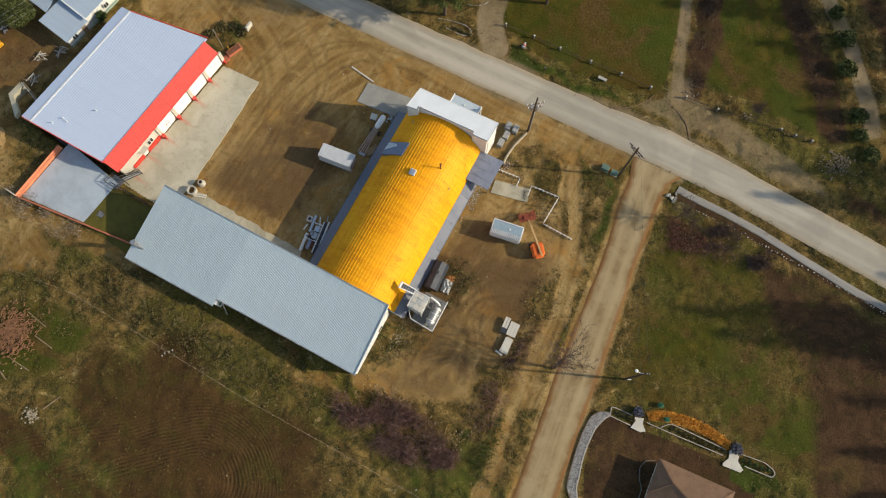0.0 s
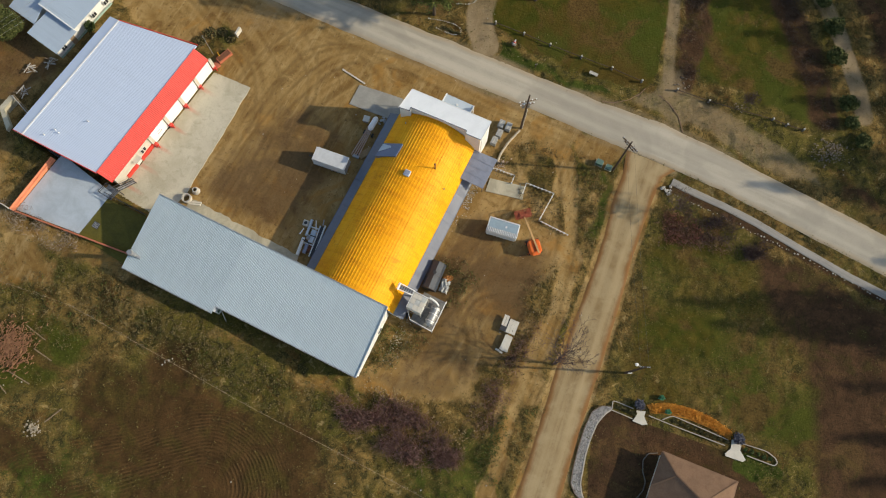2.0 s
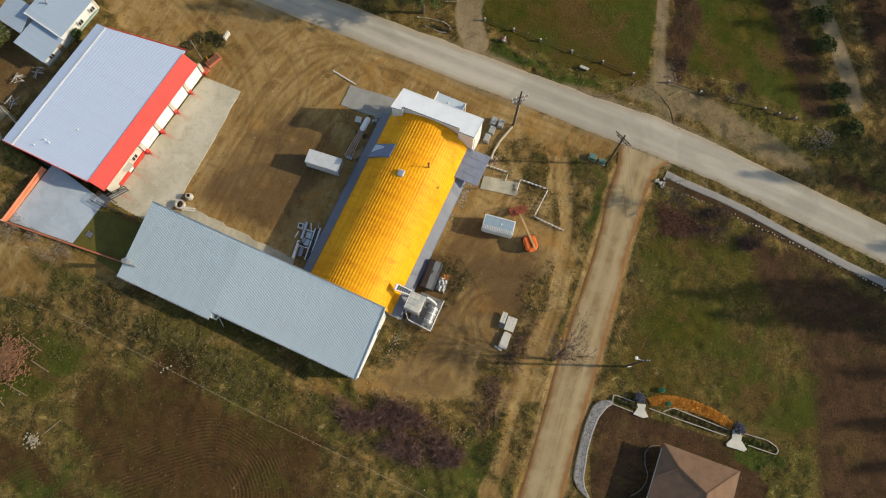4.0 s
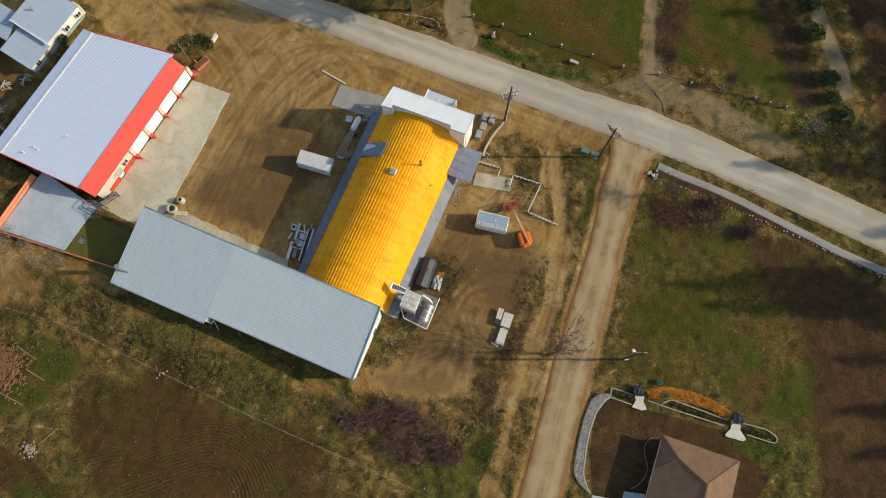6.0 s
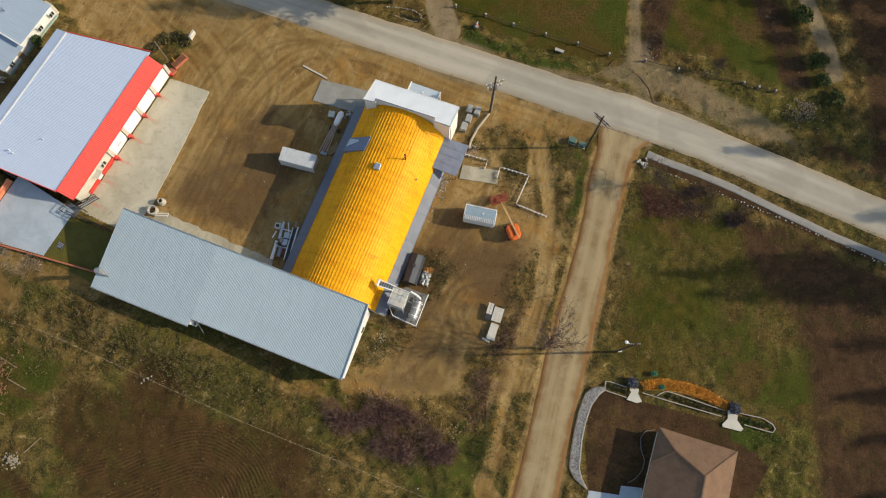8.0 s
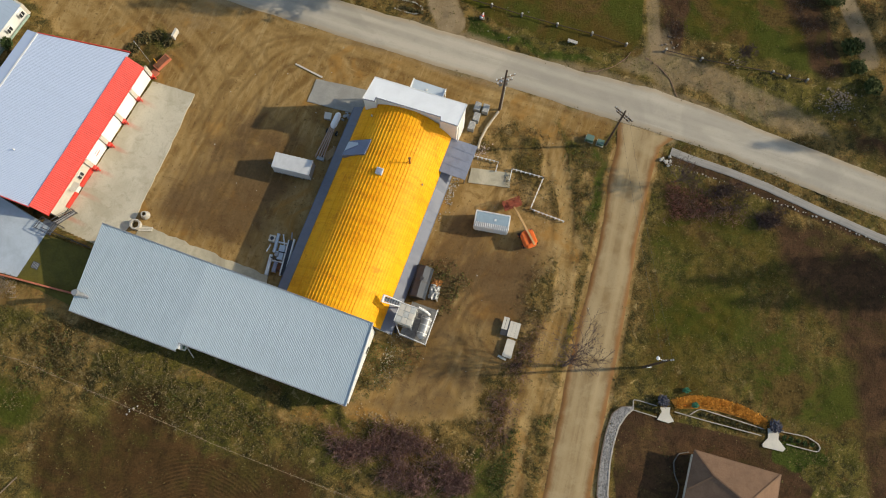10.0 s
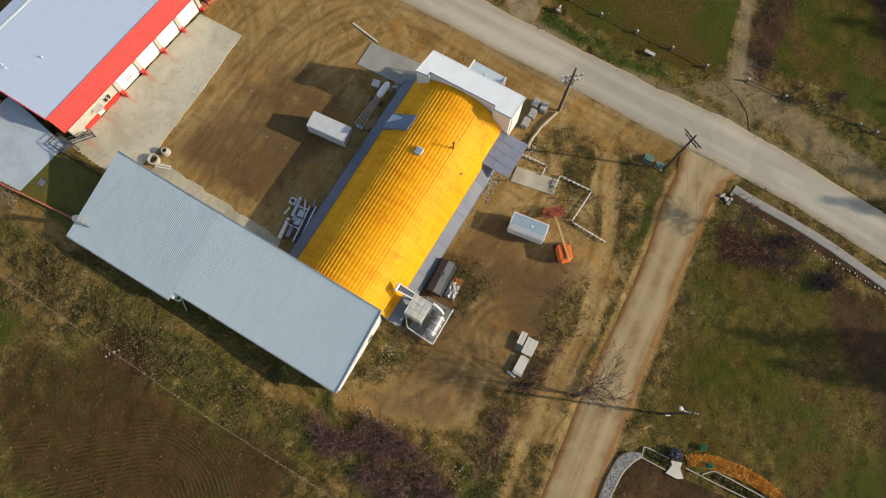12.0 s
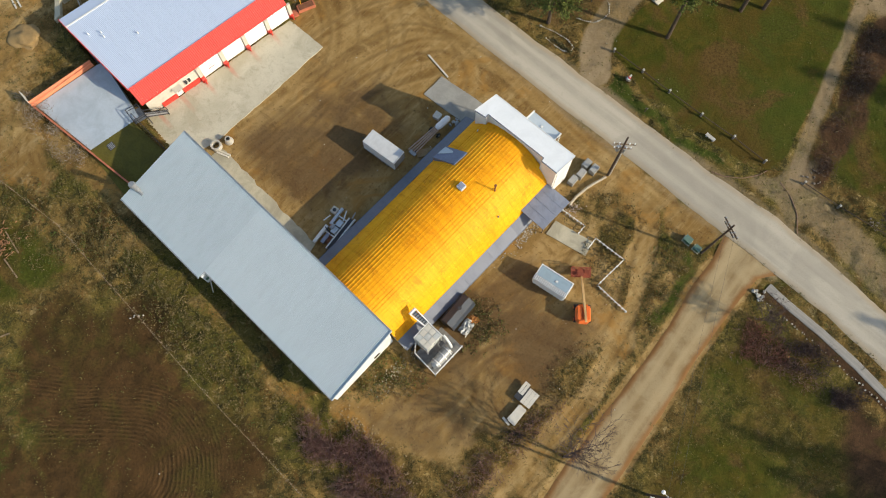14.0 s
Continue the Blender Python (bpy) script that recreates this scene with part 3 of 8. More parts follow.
def zones(X, Y):
    """How much of each kind of ground there is at each place."""
    wob = (value_noise(X, Y, 3.0, 1) - 0.5) * 2.0
    wx, wy = X + wob, Y + (value_noise(X, Y, 3.0, 2) - 0.5) * 2.0
    n1 = value_noise(X, Y, 7.0, 3)
    dirt = inside(wx, wy, YARD, 2.5)
    # weedy patches in the yard
    weeds = inside(wx, wy, [(9, 45), (13, 47), (19, 47.5), (24, 46), (30, 42), (27, 33), (22.5, 30), (19, 35), (12, 43)], 5)
    weeds = np.maximum(weeds, inside(wx, wy, [(17, 25), (22, 26), (21, 19), (16, 15), (12, 16)], 3.5) * 0.8)
    weeds = np.maximum(weeds, inside(wx, wy, [(-8, 20), (-2, 22), (0, 25), (-3, 28), (-6, 16)], 2.5) * 0.7)
    weeds = np.maximum(weeds, inside(wx, wy, [(-12, 19), (-5, 17), (-5, 13), (-12, 9)], 2.5))
    weeds = np.maximum(weeds, inside(wx, wy, [(-44, 66), (-35, 72), (-31, 68), (-38, 63)], 3) * 0.8)
    weeds = np.maximum(weeds, inside(wx, wy, [(16, 16), (11, 13), (4, 5), (1, 0), (8, -2), (13, 5)], 4) * 1.1)
    weeds = np.maximum(weeds, along(wx, wy, [(29, 41), (26, 33), (22.6, 24), (17, 9)], 0.6, 1.6) * 0.8)
    weeds *= 0.45 + 0.75 * value_noise(X, Y, 1.7, 14)
    dirt *= 1 - 0.9 * np.clip(weeds, 0, 1)
    lane = (0.8 + 0.2 * n1) * along(wx, wy, [(21.8, 46.5), (22.5, 39), (23.2, 34), (23, 26), (20, 18), (14.1, 9), (10.5, 1), (7.5, -10), (4, -30)], 1.2, 1.0)
    dirt = np.maximum(dirt, lane)
    dirt = np.maximum(dirt, inside(wx, wy, [(-84, 44), (-72, 41), (-70, 38), (-74, 27), (-84, 20), (-100, 30), (-100, 60), (-84, 56)], 4) * 0.75)
    dirt = np.maximum(dirt, inside(wx, wy, [(-75, 33), (-62, 29.5), (-62, 25.5), (-75, 25)], 3) * 0.95)
    dirt = np.maximum(dirt, inside(wx, wy, [(-66, 84), (-58, 72), (-72, 52), (-70, 34), (-100, 30), (-104, 70), (-84, 84)], 8) * (0.58 + 0.42 * n1))
    dirt = np.maximum(dirt, inside(wx, wy, [(-71.8, 33.7), (-69, 35.9), (-64.9, 32.7), (-63.9, 28.4), (-66.8, 26.7), (-70.7, 29.3)], 2.5) * 0.95)
    dirt = np.maximum(dirt, along(wx, wy, [(-71, 36.5), (-60, 31.5), (-50, 27.5)], 1.2, 2.0) * 0.62)
    dirt = np.maximum(dirt, along(wx, wy, [(-50, 24), (-36, 16.5), (-22, 9), (-14, 5)], 0.6, 3.0) * (0.15 + 0.5 * value_noise(X, Y, 4.0, 9)))
    dirt = np.maximum(dirt, inside(wx, wy, [(2, 69), (-12, 77), (-18, 92), (24, 96), (16, 84), (10, 73)], 6) * (0.2 + 0.5 * n1))
    dirt = np.maximum(dirt, along(X, Y, [(-84, 31), (-71.6, 26.5), (-59.1, 21.8), (-42.7, 12.3), (-29.7, 4.7), (-15.2, -3.1), (-2.9, -9.8), (8, -16)], 0.1, 0.45) * (0.1 + 0.4 * n1))
    grass = inside(wx, wy, [(11.5, 72), (15, 67.5), (18, 64.5), (30, 59.0), (37.5, 56.5), (40.5, 60.5), (46.5, 84), (46, 96), (30, 104), (24, 96), (16, 80)], 1.2)
    grass = np.maximum(grass, inside(wx, wy, [(46.5, 59), (58, 53), (69, 47), (70, 52), (64, 82), (54, 84)], 2.5) * 0.86)
    grass = np.maximum(grass, inside(wx, wy, [(33, 28), (38, 33), (47, 30), (56, 24), (66, 10), (70, -14), (54, -6), (46, -2), (33, 3), (28.5, 10)], 5) * (0.35 + 0.4 * n1))
    grass = np.maximum(grass, inside(wx, wy, [(-80, 18), (-64, 22), (-52, 16), (-60, 8), (-74, 6)], 6) * 0.7)
    n2 = value_noise(X, Y, 2.4, 17)
    plough = inside(wx + (n1 - 0.5) * 10 + (n2 - 0.5) * 4, wy + (n1 - 0.5) * 7, FIELD, 10) * (0.78 + 0.3 * n2)
    gravel = np.maximum(along(X, Y, ROAD_LO[1:6], 0.5, 2.6), along(X, Y, ROAD_UP[1:], 0.4, 2.0)) * (0.25 + 0.4 * n1)
    gravel = np.maximum(gravel, inside(wx, wy, [(34, 54), (39, 57.5), (41, 60.5), (44.5, 60), (46, 56.5), (56, 49), (64, 43), (66, 39), (66, 37), (58, 40), (44, 49)], 2.5) * 0.52)
    gravel = np.maximum(gravel, inside(wx, wy, [(46.4, 108), (57, 111), (57, 87), (49.6, 85.6), (47.1, 88.2), (49.0, 95.4)], 2.5) * 0.72)
    for line, half in (([(41.8, 56), (42.4, 62), (45, 76), (48, 90), (52, 108)], 0.8), ([(66, 86), (70.5, 76), (73.2, 66), (75.0, 55), (75.0, 50)], 1.2), ([(10, 66), (9.5, 72), (12, 80), (14, 84)], 2.2), ([(52, 108), (60, 98), (64, 92), (66, 86)], 2.5)):
        gravel = np.maximum(gravel, along(X + wob * 0.3, Y + wob * 0.3, line, half, 1.0) * (0.46 + 0.4 * n1))
    gravel = np.maximum(gravel, inside(wx, wy, [(-50, 92), (-30, 81), (-14, 72), (-18, 66), (-34, 66), (-44, 74)], 8) * (0.12 + 0.3 * n1))
    plough = np.maximum(plough, along(wx, wy, [(-72, 4), (-58, -7), (-40, -20)], 1.6, 2.5) * 0.8)
    soil = inside(X, Y, [(25.2, 2.8), (27.0, 2.4), (32, 0.2), (46, -5.2), (50, -12), (44, -20), (22, -20), (22.4, -11), (22.8, -5.7)], 0.7)
    soil = np.maximum(soil, inside(wx, wy, [(2, 70), (-12, 78), (-18, 92), (10, 98), (22, 92), (14, 80), (9, 74)], 5) * 0.5)
    soil = np.maximum(soil, along(wx, wy, [(44.6, 58), (47.5, 66), (51, 84)], 1.5, 2) * 0.8)
    soil = np.maximum(soil, along(wx, wy, [(68.5, 50), (67, 62), (64, 76)], 1.6, 2.5) * 0.7)
    soil = np.maximum(soil, inside(wx, wy, [(52, 27.5), (62, 24), (76, 14), (88, -30), (57, -30), (57, -12), (60, 4), (55, 16)], 7) * 0.95)
    soil = np.maximum(soil, inside(wx, wy, [(77, 32), (92, 30), (94, 104), (72, 104), (76, 78), (80, 60), (80, 44)], 5) * 0.95)
    soil = np.maximum(soil, inside(wx, wy, [(66, 42), (76, 36), (77, 32), (70, 34)], 4) * 0.7)
    soil = np.maximum(soil, along(X, Y, [(40.4, 38.4), (48.2, 34.2), (60.2, 26.6), (74, 17.8)], 0.5, 0.7) * 0.75)
    soil = np.maximum(soil, inside(wx, wy, [(38, 35), (48, 31.5), (53, 27), (44, 28), (36, 29)], 4) * 0.55)
    soil = np.maximum(soil, inside(wx, wy, [(-90, 72), (-70, 74), (-62, 64), (-72, 56), (-92, 58)], 5) * 0.55)
    lush = inside(wx, wy, [(-8, -4), (4, 1), (9, -2), (7, -14), (-6, -14)], 6) * 0.5
    lush = np.maximum(lush, along(wx, wy, [(29.6, 41), (28.6, 36), (26.5, 31)], 0.2, 2.2) * 0.62)
    lush = np.maximum(lush, inside(wx, wy, [(-66, 8), (-58, 4), (-48, -6), (-50, -16), (-72, -14)], 7) * (0.25 + 0.5 * n1))
    lush = np.maximum(lush, inside(wx, wy, [(-70, 24), (-60, 22), (-52, 15), (-60, 10), (-70, 14)], 8) * 0.24 * n1)
    lush = np.maximum(lush, along(wx, wy, [(46.6, -6.6), (51.5, -8)], 0.9, 1.0) * 0.9)
    lush = np.maximum(lush, inside(wx, wy, [(12.4, 64.4), (14.4, 62.2), (19.1, 59.9), (24.6, 57.4), (30.0, 55.3), (32.4, 55.8), (26.9, 58.4), (17.3, 63.9), (13.4, 67.3)], 1.5) * (0.6 + 0.3 * n1))
    street = np.maximum(along(X, Y, STREET_L[1:], 0.3, 1.0), along(X, Y, STREET_R[1:], 0.2, 0.8))
    dirt = np.maximum(dirt, street * 0.8)
    # first two areas paint the arched hall's shade into the soil, the rest darken soil
    shade_soil = inside(wx, wy, [(-34, 62), (-26, 56), (-22, 46), (-33, 40)], 9) * 0.45
    shade_soil = np.maximum(shade_soil, inside(wx, wy, [(-42, 40), (-35.4, 48.0), (-27.2, 55.5), (-20.9, 58.2), (-12.3, 47.1), (-18.6, 39.0), (-23.3, 32.3), (-29.4, 33.1)], 8) * (0.52 + 0.3 * n1))
    shade_soil = np.maximum(shade_soil, inside(wx, wy, [(2, 33), (8, 36), (14, 32), (12, 24), (4, 22), (-2, 26)], 6) * 0.6)
    shade_soil = np.maximum(shade_soil, inside(wx, wy, [(-4, 30), (19, 31), (21, 20), (10, 3), (-8, 9), (-6, 20)], 10) * (0.44 + 0.4 * n1))
    shade_soil = np.maximum(shade_soil, inside(wx, wy, [(-14, 9), (-6, 12), (3, 12), (6, 5), (1, 3), (-8, 5)], 5) * (0.3 + 0.35 * n1))
    pale, dark = np.zeros_like(X), np.zeros_like(X)
    for k, line in enumerate(tracks(np.random.RandomState(11), TRACK_LINES)):
        a = along(X, Y, line, 0.14, 0.30) * (0.35 + 0.65 * value_noise(X, Y, 2.3, 20 + k % 7))
        if k % 3:
            pale = np.maximum(pale, a)
        else:
            dark = np.maximum(dark, a)
    return dict(wob=wob, dirt=dirt, grass=grass, plough=plough, gravel=gravel, soil=soil, lush=lush, shade_soil=shade_soil, pale=pale, dark=dark)


def turned(points, turn):
    c, s = math.cos(radians(turn)), math.sin(radians(turn))
    return [(c * x - s * y, s * x + c * y) for x, y in points]


APRON = [(-66.4, 4.4), (-60.2, 4.2), (-57.2, 7.2), (-56.6, 10.6), (-57.4, 22.0), (-58.4, 32.3), (-65.4, 31.3)]
COURT = [(-77.2, 5.4), (-77.6, -6.1), (-66.4, -4.0), (-66.0, 4.3)]
PAD = [(-38.6, 46.3), (-30.7, 47.3), (-28.9, 47.0), (-28.9, 43.0), (-30.6, 43.0), (-38.5, 42.3)]
EDGING = [(-54.2, 13.3), (-33.0, 13.3), (-33.4, 14.9), (-45, 15.2), (-54.0, 15.4)]
WALKWAY = [(-10.9, 41.0), (-4.9, 42.3), (-4.4, 40.0), (-10.6, 38.6)]
LAWN = [(-66.1, 9.0), (-66.7, 1.7), (-56.0, 0.7), (-56.0, 9.2)]
SHOP_TURN, HALL_TURN = -28.3, -33.4


RISE = 2.2


def rise(x, y):
    """The terrace behind the garage building: steep at its foot walls, easy elsewhere."""
    foot = [(-52.8, 70.2), (-68.0, 50.3), (-53.3, 40.4), (-45.8, 35.8), (-47, 27), (-40, 20), (-40, -30), (-130, -30), (-130, 130), (-45, 130), (-46, 80)]
    slope = [(-64, 92), (-57, 74), (-50, 66), (-46, 44), (-42, 34), (-43, 28), (-52, 23.5), (-72, 30.5), (-90, 36), (-130, 45), (-130, 120), (-80, 110)]
    bank = along(x, y, [(-51, 25), (-30, 13.5), (-16, 6.5)], 1.0, 5.5) * np.clip((-13 - x) / 26, 0, 1)
    return np.maximum(RISE * np.minimum(inside(x, y, foot, 0.7), inside(x, y, slope, 8.0)), 1.5 * bank * bank * (3 - 2 * bank))


def build_ground():
    xs = np.concatenate([[-2500, -900, -400, -200, -140], np.arange(-104, 92, 0.34), [130, 200, 400, 900, 2500]])
    ys = np.concatenate([[-2500, -900, -400, -150, -60], np.arange(-26, 122, 0.34), [150, 200, 400, 900, 2500]])
    X, Y = np.meshgrid(xs, ys)
    up = rise(X, Y)
    z = zones(X * (1 + up / 121), Y * (1 + up / 121))
    flat = np.clip(z["dirt"] + z["gravel"] + z["grass"] * 0.8, 0, 1)
    rough = (1 - flat) * (1 - 0.7 * np.clip(z["plough"], 0, 1)) * (1 - 0.8 * np.clip(z["soil"], 0, 1))
    Z = (value_noise(X, Y, 1.5, 4) - 0.5) * 0.55 * rough + (value_noise(X, Y, 0.8, 15) - 0.5) * 0.22 * rough + (value_noise(X, Y, 1.6, 4) - 0.5) * 0.1 * (1 - flat) + (value_noise(X, Y, 0.9, 5) - 0.5) * 0.06 * (1 - 0.5 * flat)
    Z += 0.36 * np.clip(1 - np.hypot((X - 0.5) / 7, (Y - 3.2) / 1.2), 0, 1) ** 1.5
    Z -= 0.03 + 0.05 * np.maximum(z["pale"], z["dark"]) * (1 - z["plough"])
    Z[(np.abs(X) > 120) | (np.abs(Y) > 140)] = -0.03
    built = np.maximum(inside(X, Y, ROAD_LO + ROAD_UP[::-1], 1.0), inside(X, Y, STREET_L + STREET_R[::-1], 1.0))
    built = np.maximum(built, along(X, Y, PATH_MID, 0.9, 0.8))
    garden = inside(X, Y, [(19, 4), (27, 5), (37, 3), (47, -1), (54, -6), (52, -9), (46, -7), (34, -2), (22, -13), (18, -10)], 1.0)
    Z = np.where(garden > 0.1, np.minimum(Z, 0.02), Z)
    for o, turn in ((APRON, HALL_TURN), (COURT, HALL_TURN), (PAD, SHOP_TURN), (EDGING, SHOP_TURN), (WALKWAY, SHOP_TURN), (LAWN, SHOP_TURN)):
        built = np.maximum(built, inside(X, Y, turned(o, turn), 1.2))
    Z = np.where(built > 0.1, np.minimum(Z, -0.05), Z)
    Z += up
    h, w = X.shape
    me = bpy.data.meshes.new("ground")
    idx = np.arange(h * w).reshape(h, w)
    faces = np.stack([idx[:-1, :-1], idx[:-1, 1:], idx[1:, 1:], idx[1:, :-1]], -1).reshape(-1, 4)
    me.from_pydata(np.stack([X, Y, Z], -1).reshape(-1, 3).tolist(), [], faces.tolist())
    for name, layers in (("zone_a", ("dirt", "grass", "plough")), ("zone_b", ("soil", "lush", "gravel")), ("zone_c", ("shade_soil", "pale", "dark"))):
        att = me.attributes.new(name, "FLOAT_COLOR", "POINT")
        att.data.foreach_set("color", np.stack([*(z[k] for k in layers), np.ones_like(X)], -1).astype(np.float32).ravel())
    me.materials.append(M_GROUND)
    me.polygons.foreach_set("use_smooth", np.ones(len(faces), bool))
    return tagged(new("ground", me), "sandy yard, dry weeds, mown grass and ploughed earth", "ground", kind="structure")


build_ground()


def strip(name, left, right, material, label, z=0.03, ragged=0.35, step=0.8, seed=7):
    """A road between two edge lines, with uneven edges, as a thick sheet."""
    def dense(line):
        out = []
        for a, b in zip(line, line[1:]):
            k = max(1, int(math.dist(a, b) / step)) if max(abs(a[0]), abs(b[0])) < 100 else 4
            out += [(a[0] + (b[0] - a[0]) * i / k, a[1] + (b[1] - a[1]) * i / k) for i in range(k)]
        return np.array(out + [line[-1]])

    l, r = dense(left), dense(right)
    n = max(len(l), len(r))
    pick = lambda a: np.stack([np.interp(np.linspace(0, 1, n), np.linspace(0, 1, len(a)), a[:, i]) for i in (0, 1)], 1)
    l, r = pick(l), pick(r)
    rng = np.random.RandomState(seed)
    for e, o in ((l, r), (r, l)):
        side = (e - o) / np.linalg.norm(e - o, axis=1)[:, None]
        e += side * (np.convolve(rng.normal(size=n + 4), np.ones(5) / 5, "valid") * ragged)[:, None]
    bm = B()
    across = bm.verts.layers.float.new("across")
    cols = (0, 0.02, 0.1, 0.2, 0.35, 0.5, 0.65, 0.8, 0.9, 0.98, 1)
    rows = []
    for i in range(n):
        rows.append([bm.verts.new((*(l[i] * (1 - f) + r[i] * f), z + (0.05 * (1 - (2 * f - 1) ** 2) if 0 < f < 1 else -0.05))) for f in cols])
        for v, f in zip(rows[-1], cols):
            v[across] = f
    for a, b in zip(rows, rows[1:]):
        for i in range(len(cols) - 1):
            bm.faces.new((a[i], a[i + 1], b[i + 1], b[i]))
    return tagged(part(name, bm, material, smooth=True), label, "road", kind="structure")


strip("gravel_street", STREET_L, STREET_R, M_STREET, "tan packed-gravel side street with wheel marks", -0.02, 0.1)
strip("road", ROAD_LO, ROAD_UP, M_ASPHALT, "pale worn asphalt road with dusty edges", -0.005, 0.14)
strip("footpath", [(x - 0.33, y - 0.55) for x, y in PATH_MID], [(x + 0.33, y + 0.55) for x, y in PATH_MID], M_PATH, "narrow grey asphalt footpath beside the road", 0.03, 0.04)


# ---- paved slabs ----
def at_shop(u, v, z=0.0, turn=0.0):
    return pose(0, 0, 0, 0, 0, SHOP_TURN) @ pose(u, v, z, 0, 0, turn)


def at_hall(u, v, z=0.0, turn=0.0):
    return pose(0, 0, 0, 0, 0, HALL_TURN) @ pose(u, v, z, 0, 0, turn)


def paving(name, outline, m, material, label, z=0.06, ragged=0.0, deep=0.12):
    """A slab, with an edge that the sand has worn uneven."""
    rng, edge = random.Random(len(outline)), []
    for (ax, ay), (bx, by) in zip(outline, outline[1:] + outline[:1]):
        k = max(1, int(math.dist((ax, ay), (bx, by)) / 0.9)) if ragged else 1
        edge += [(ax + (bx - ax) * i / k + (rng.uniform(-ragged, ragged) if i else 0), ay + (by - ay) * i / k + (rng.uniform(-ragged, ragged) if i else 0)) for i in range(k)]
    ob = part(name, slab(B(), edge, -deep, z), material)
    ob.matrix_basis = m
    return tagged(ob, label, "pavement", kind="structure")


paving("apron", APRON, at_hall(0, 0), M_APRON, "stained concrete apron before the garage doors", 0.06, 0.09)
paving("courtyard", COURT, at_hall(0, 0, RISE), M_BLUEPAD, "pale blotchy concrete courtyard slab", deep=2.4)
paving("pad", PAD, at_shop(0, 0), M_OLDPAD, "old grey concrete pad", 0.06, 0.05)
paving("kerbside", EDGING, at_shop(0, 0), M_CONCRETE, "concrete strip along the shop wall", 0.05, 0.2)
paving("walkway", WALKWAY, at_shop(0, 0), M_CONCRETE, "short concrete walkway", 0.08)
paving("lawn", LAWN, at_shop(0, 0, RISE), plain("clipped_turf", (0.115, 0.098, 0.012), 0.7, 0.5, 0.95, grain=4.0, height=0.05), "small square of dull green turf", 0.05, deep=2.4)


# ---- garage building with red fascia ----
def build_hall():
    """Garage building: shallow roof falling from a ridge near the back to a red fascia over the doors."""
    m = at_hall(-75.2, 19.0)
    hall = thing("garage_building", m, "white garage building with pale blue metal roof and red front fascia", "building")
    f, b, e = 8.95, -8.6, 6.9
    y0, y1 = -13.2, 13.2
    # walls: a shell with thickness
    s = lambda x, y: y - (1.2 + 2.5 * (y - y0) / (y1 - y0)) * (e - min(x, e)) / (e - b)
    w = B()
    for args in ((f - 0.3, f, y0, y1), (b, b + 0.3, y0, y1), (b + 0.3, f - 0.3, y0, y0 + 0.3), (b + 0.3, f - 0.3, y1 - 0.3, y1)):
        box(w, *args, 0, 3.6)
    for v in w.verts:
        v.co.y = s(v.co.x, min(max(v.co.y, y0 + 0.45), y1 - 0.8))
    part("wall", w, M_CREAM, hall)
    # roof sheets between ridge and front, one mesh a sheet
    ridge_x, ridge_z, front_z = -7.0, 6.35, 5.3
    n = 38
    for i in range(n):
        a, c = y0 - 0.15 + (y1 - y0 + 0.4) * i / n, y0 - 0.15 + (y1 - y0 + 0.4) * (i + 1) / n
        bm = ribbed(B(), (ridge_x, s(ridge_x, a), ridge_z), (e, s(e, a), front_z), (ridge_x, s(ridge_x, c) - 0.006, ridge_z), (e, s(e, c) - 0.006, front_z), 3, 0.020, 0.1)
        part("roof_sheet", bm, M_HALLROOF, hall)
    s0, s1 = s(ridge_x, y0 - 0.15), s(ridge_x, y1 + 0.25)
    bm = plate(B(), [(b - 0.4, s0 - 0.1, 6.1), (ridge_x, s0, ridge_z), (ridge_x, s1, ridge_z), (b - 0.4, s1 - 0.1, 6.1)], 0.12)
    part("back_roof", bm, M_HALLROOF, hall)
    part("ridge_cap", box(B(), ridge_x - 0.14, ridge_x + 0.14, s0, s1, ridge_z + 0.01, ridge_z + 0.07), M_WHITE, hall)
    # gables close the space under the roof
    for y in (y0 + 0.5, y1 - 0.75):
        g = B()
        prof = [(b, 3.6), (f - 0.3, 3.6), (f - 0.3, 3.75), (e - 0.1, 5.05), (ridge_x, ridge_z - 0.13), (b, 5.9)]
        lo, hi = [g.verts.new((x, s(x, y), z)) for x, z in prof], [g.verts.new((x, s(x, y + 0.25), z)) for x, z in prof]
        g.faces.new(lo), g.faces.new(hi[::-1])
        for i in range(len(prof)):
            j = (i + 1) % len(prof)
            g.faces.new((lo[i], lo[j], hi[j], hi[i]))
        part("gable", g, M_CREAM, hall)
    # red fascia: steep sheets with standing seams
    nf = 44
    for i in range(nf):
        (a, c), (d, g) = ((lo + (hi - lo) * (i + k) / nf for k in (0, 1)) for lo, hi in ((y0 + 0.25, y1 + 0.45), (y0 - 0.1, y1 - 0.4)))
        bm = ribbed(B(), (e - 0.05, a, front_z + 0.12), (f + 0.1, d, 3.72), (e - 0.05, c - 0.012, front_z + 0.12), (f + 0.1, g - 0.012, 3.72), 2, 0.035, 0.08)
        part("fascia_sheet", bm, M_RED, hall)
    part("red_edge", box(B(), f + 0.05, f + 0.16, y0 - 0.1, y1 - 0.4, 3.5, 3.68), M_RED, hall)
    bm = beam(B(), (b - 0.4, s0 - 0.14, 6.05), (ridge_x, s0 - 0.06, ridge_z - 0.02), 0.1, 0.3)
    beam(bm, (ridge_x, s0 - 0.06, ridge_z - 0.02), (e, y0 - 0.22, front_z), 0.1, 0.3)
    part("verge", bm, M_RED, hall, "dark red verge board")
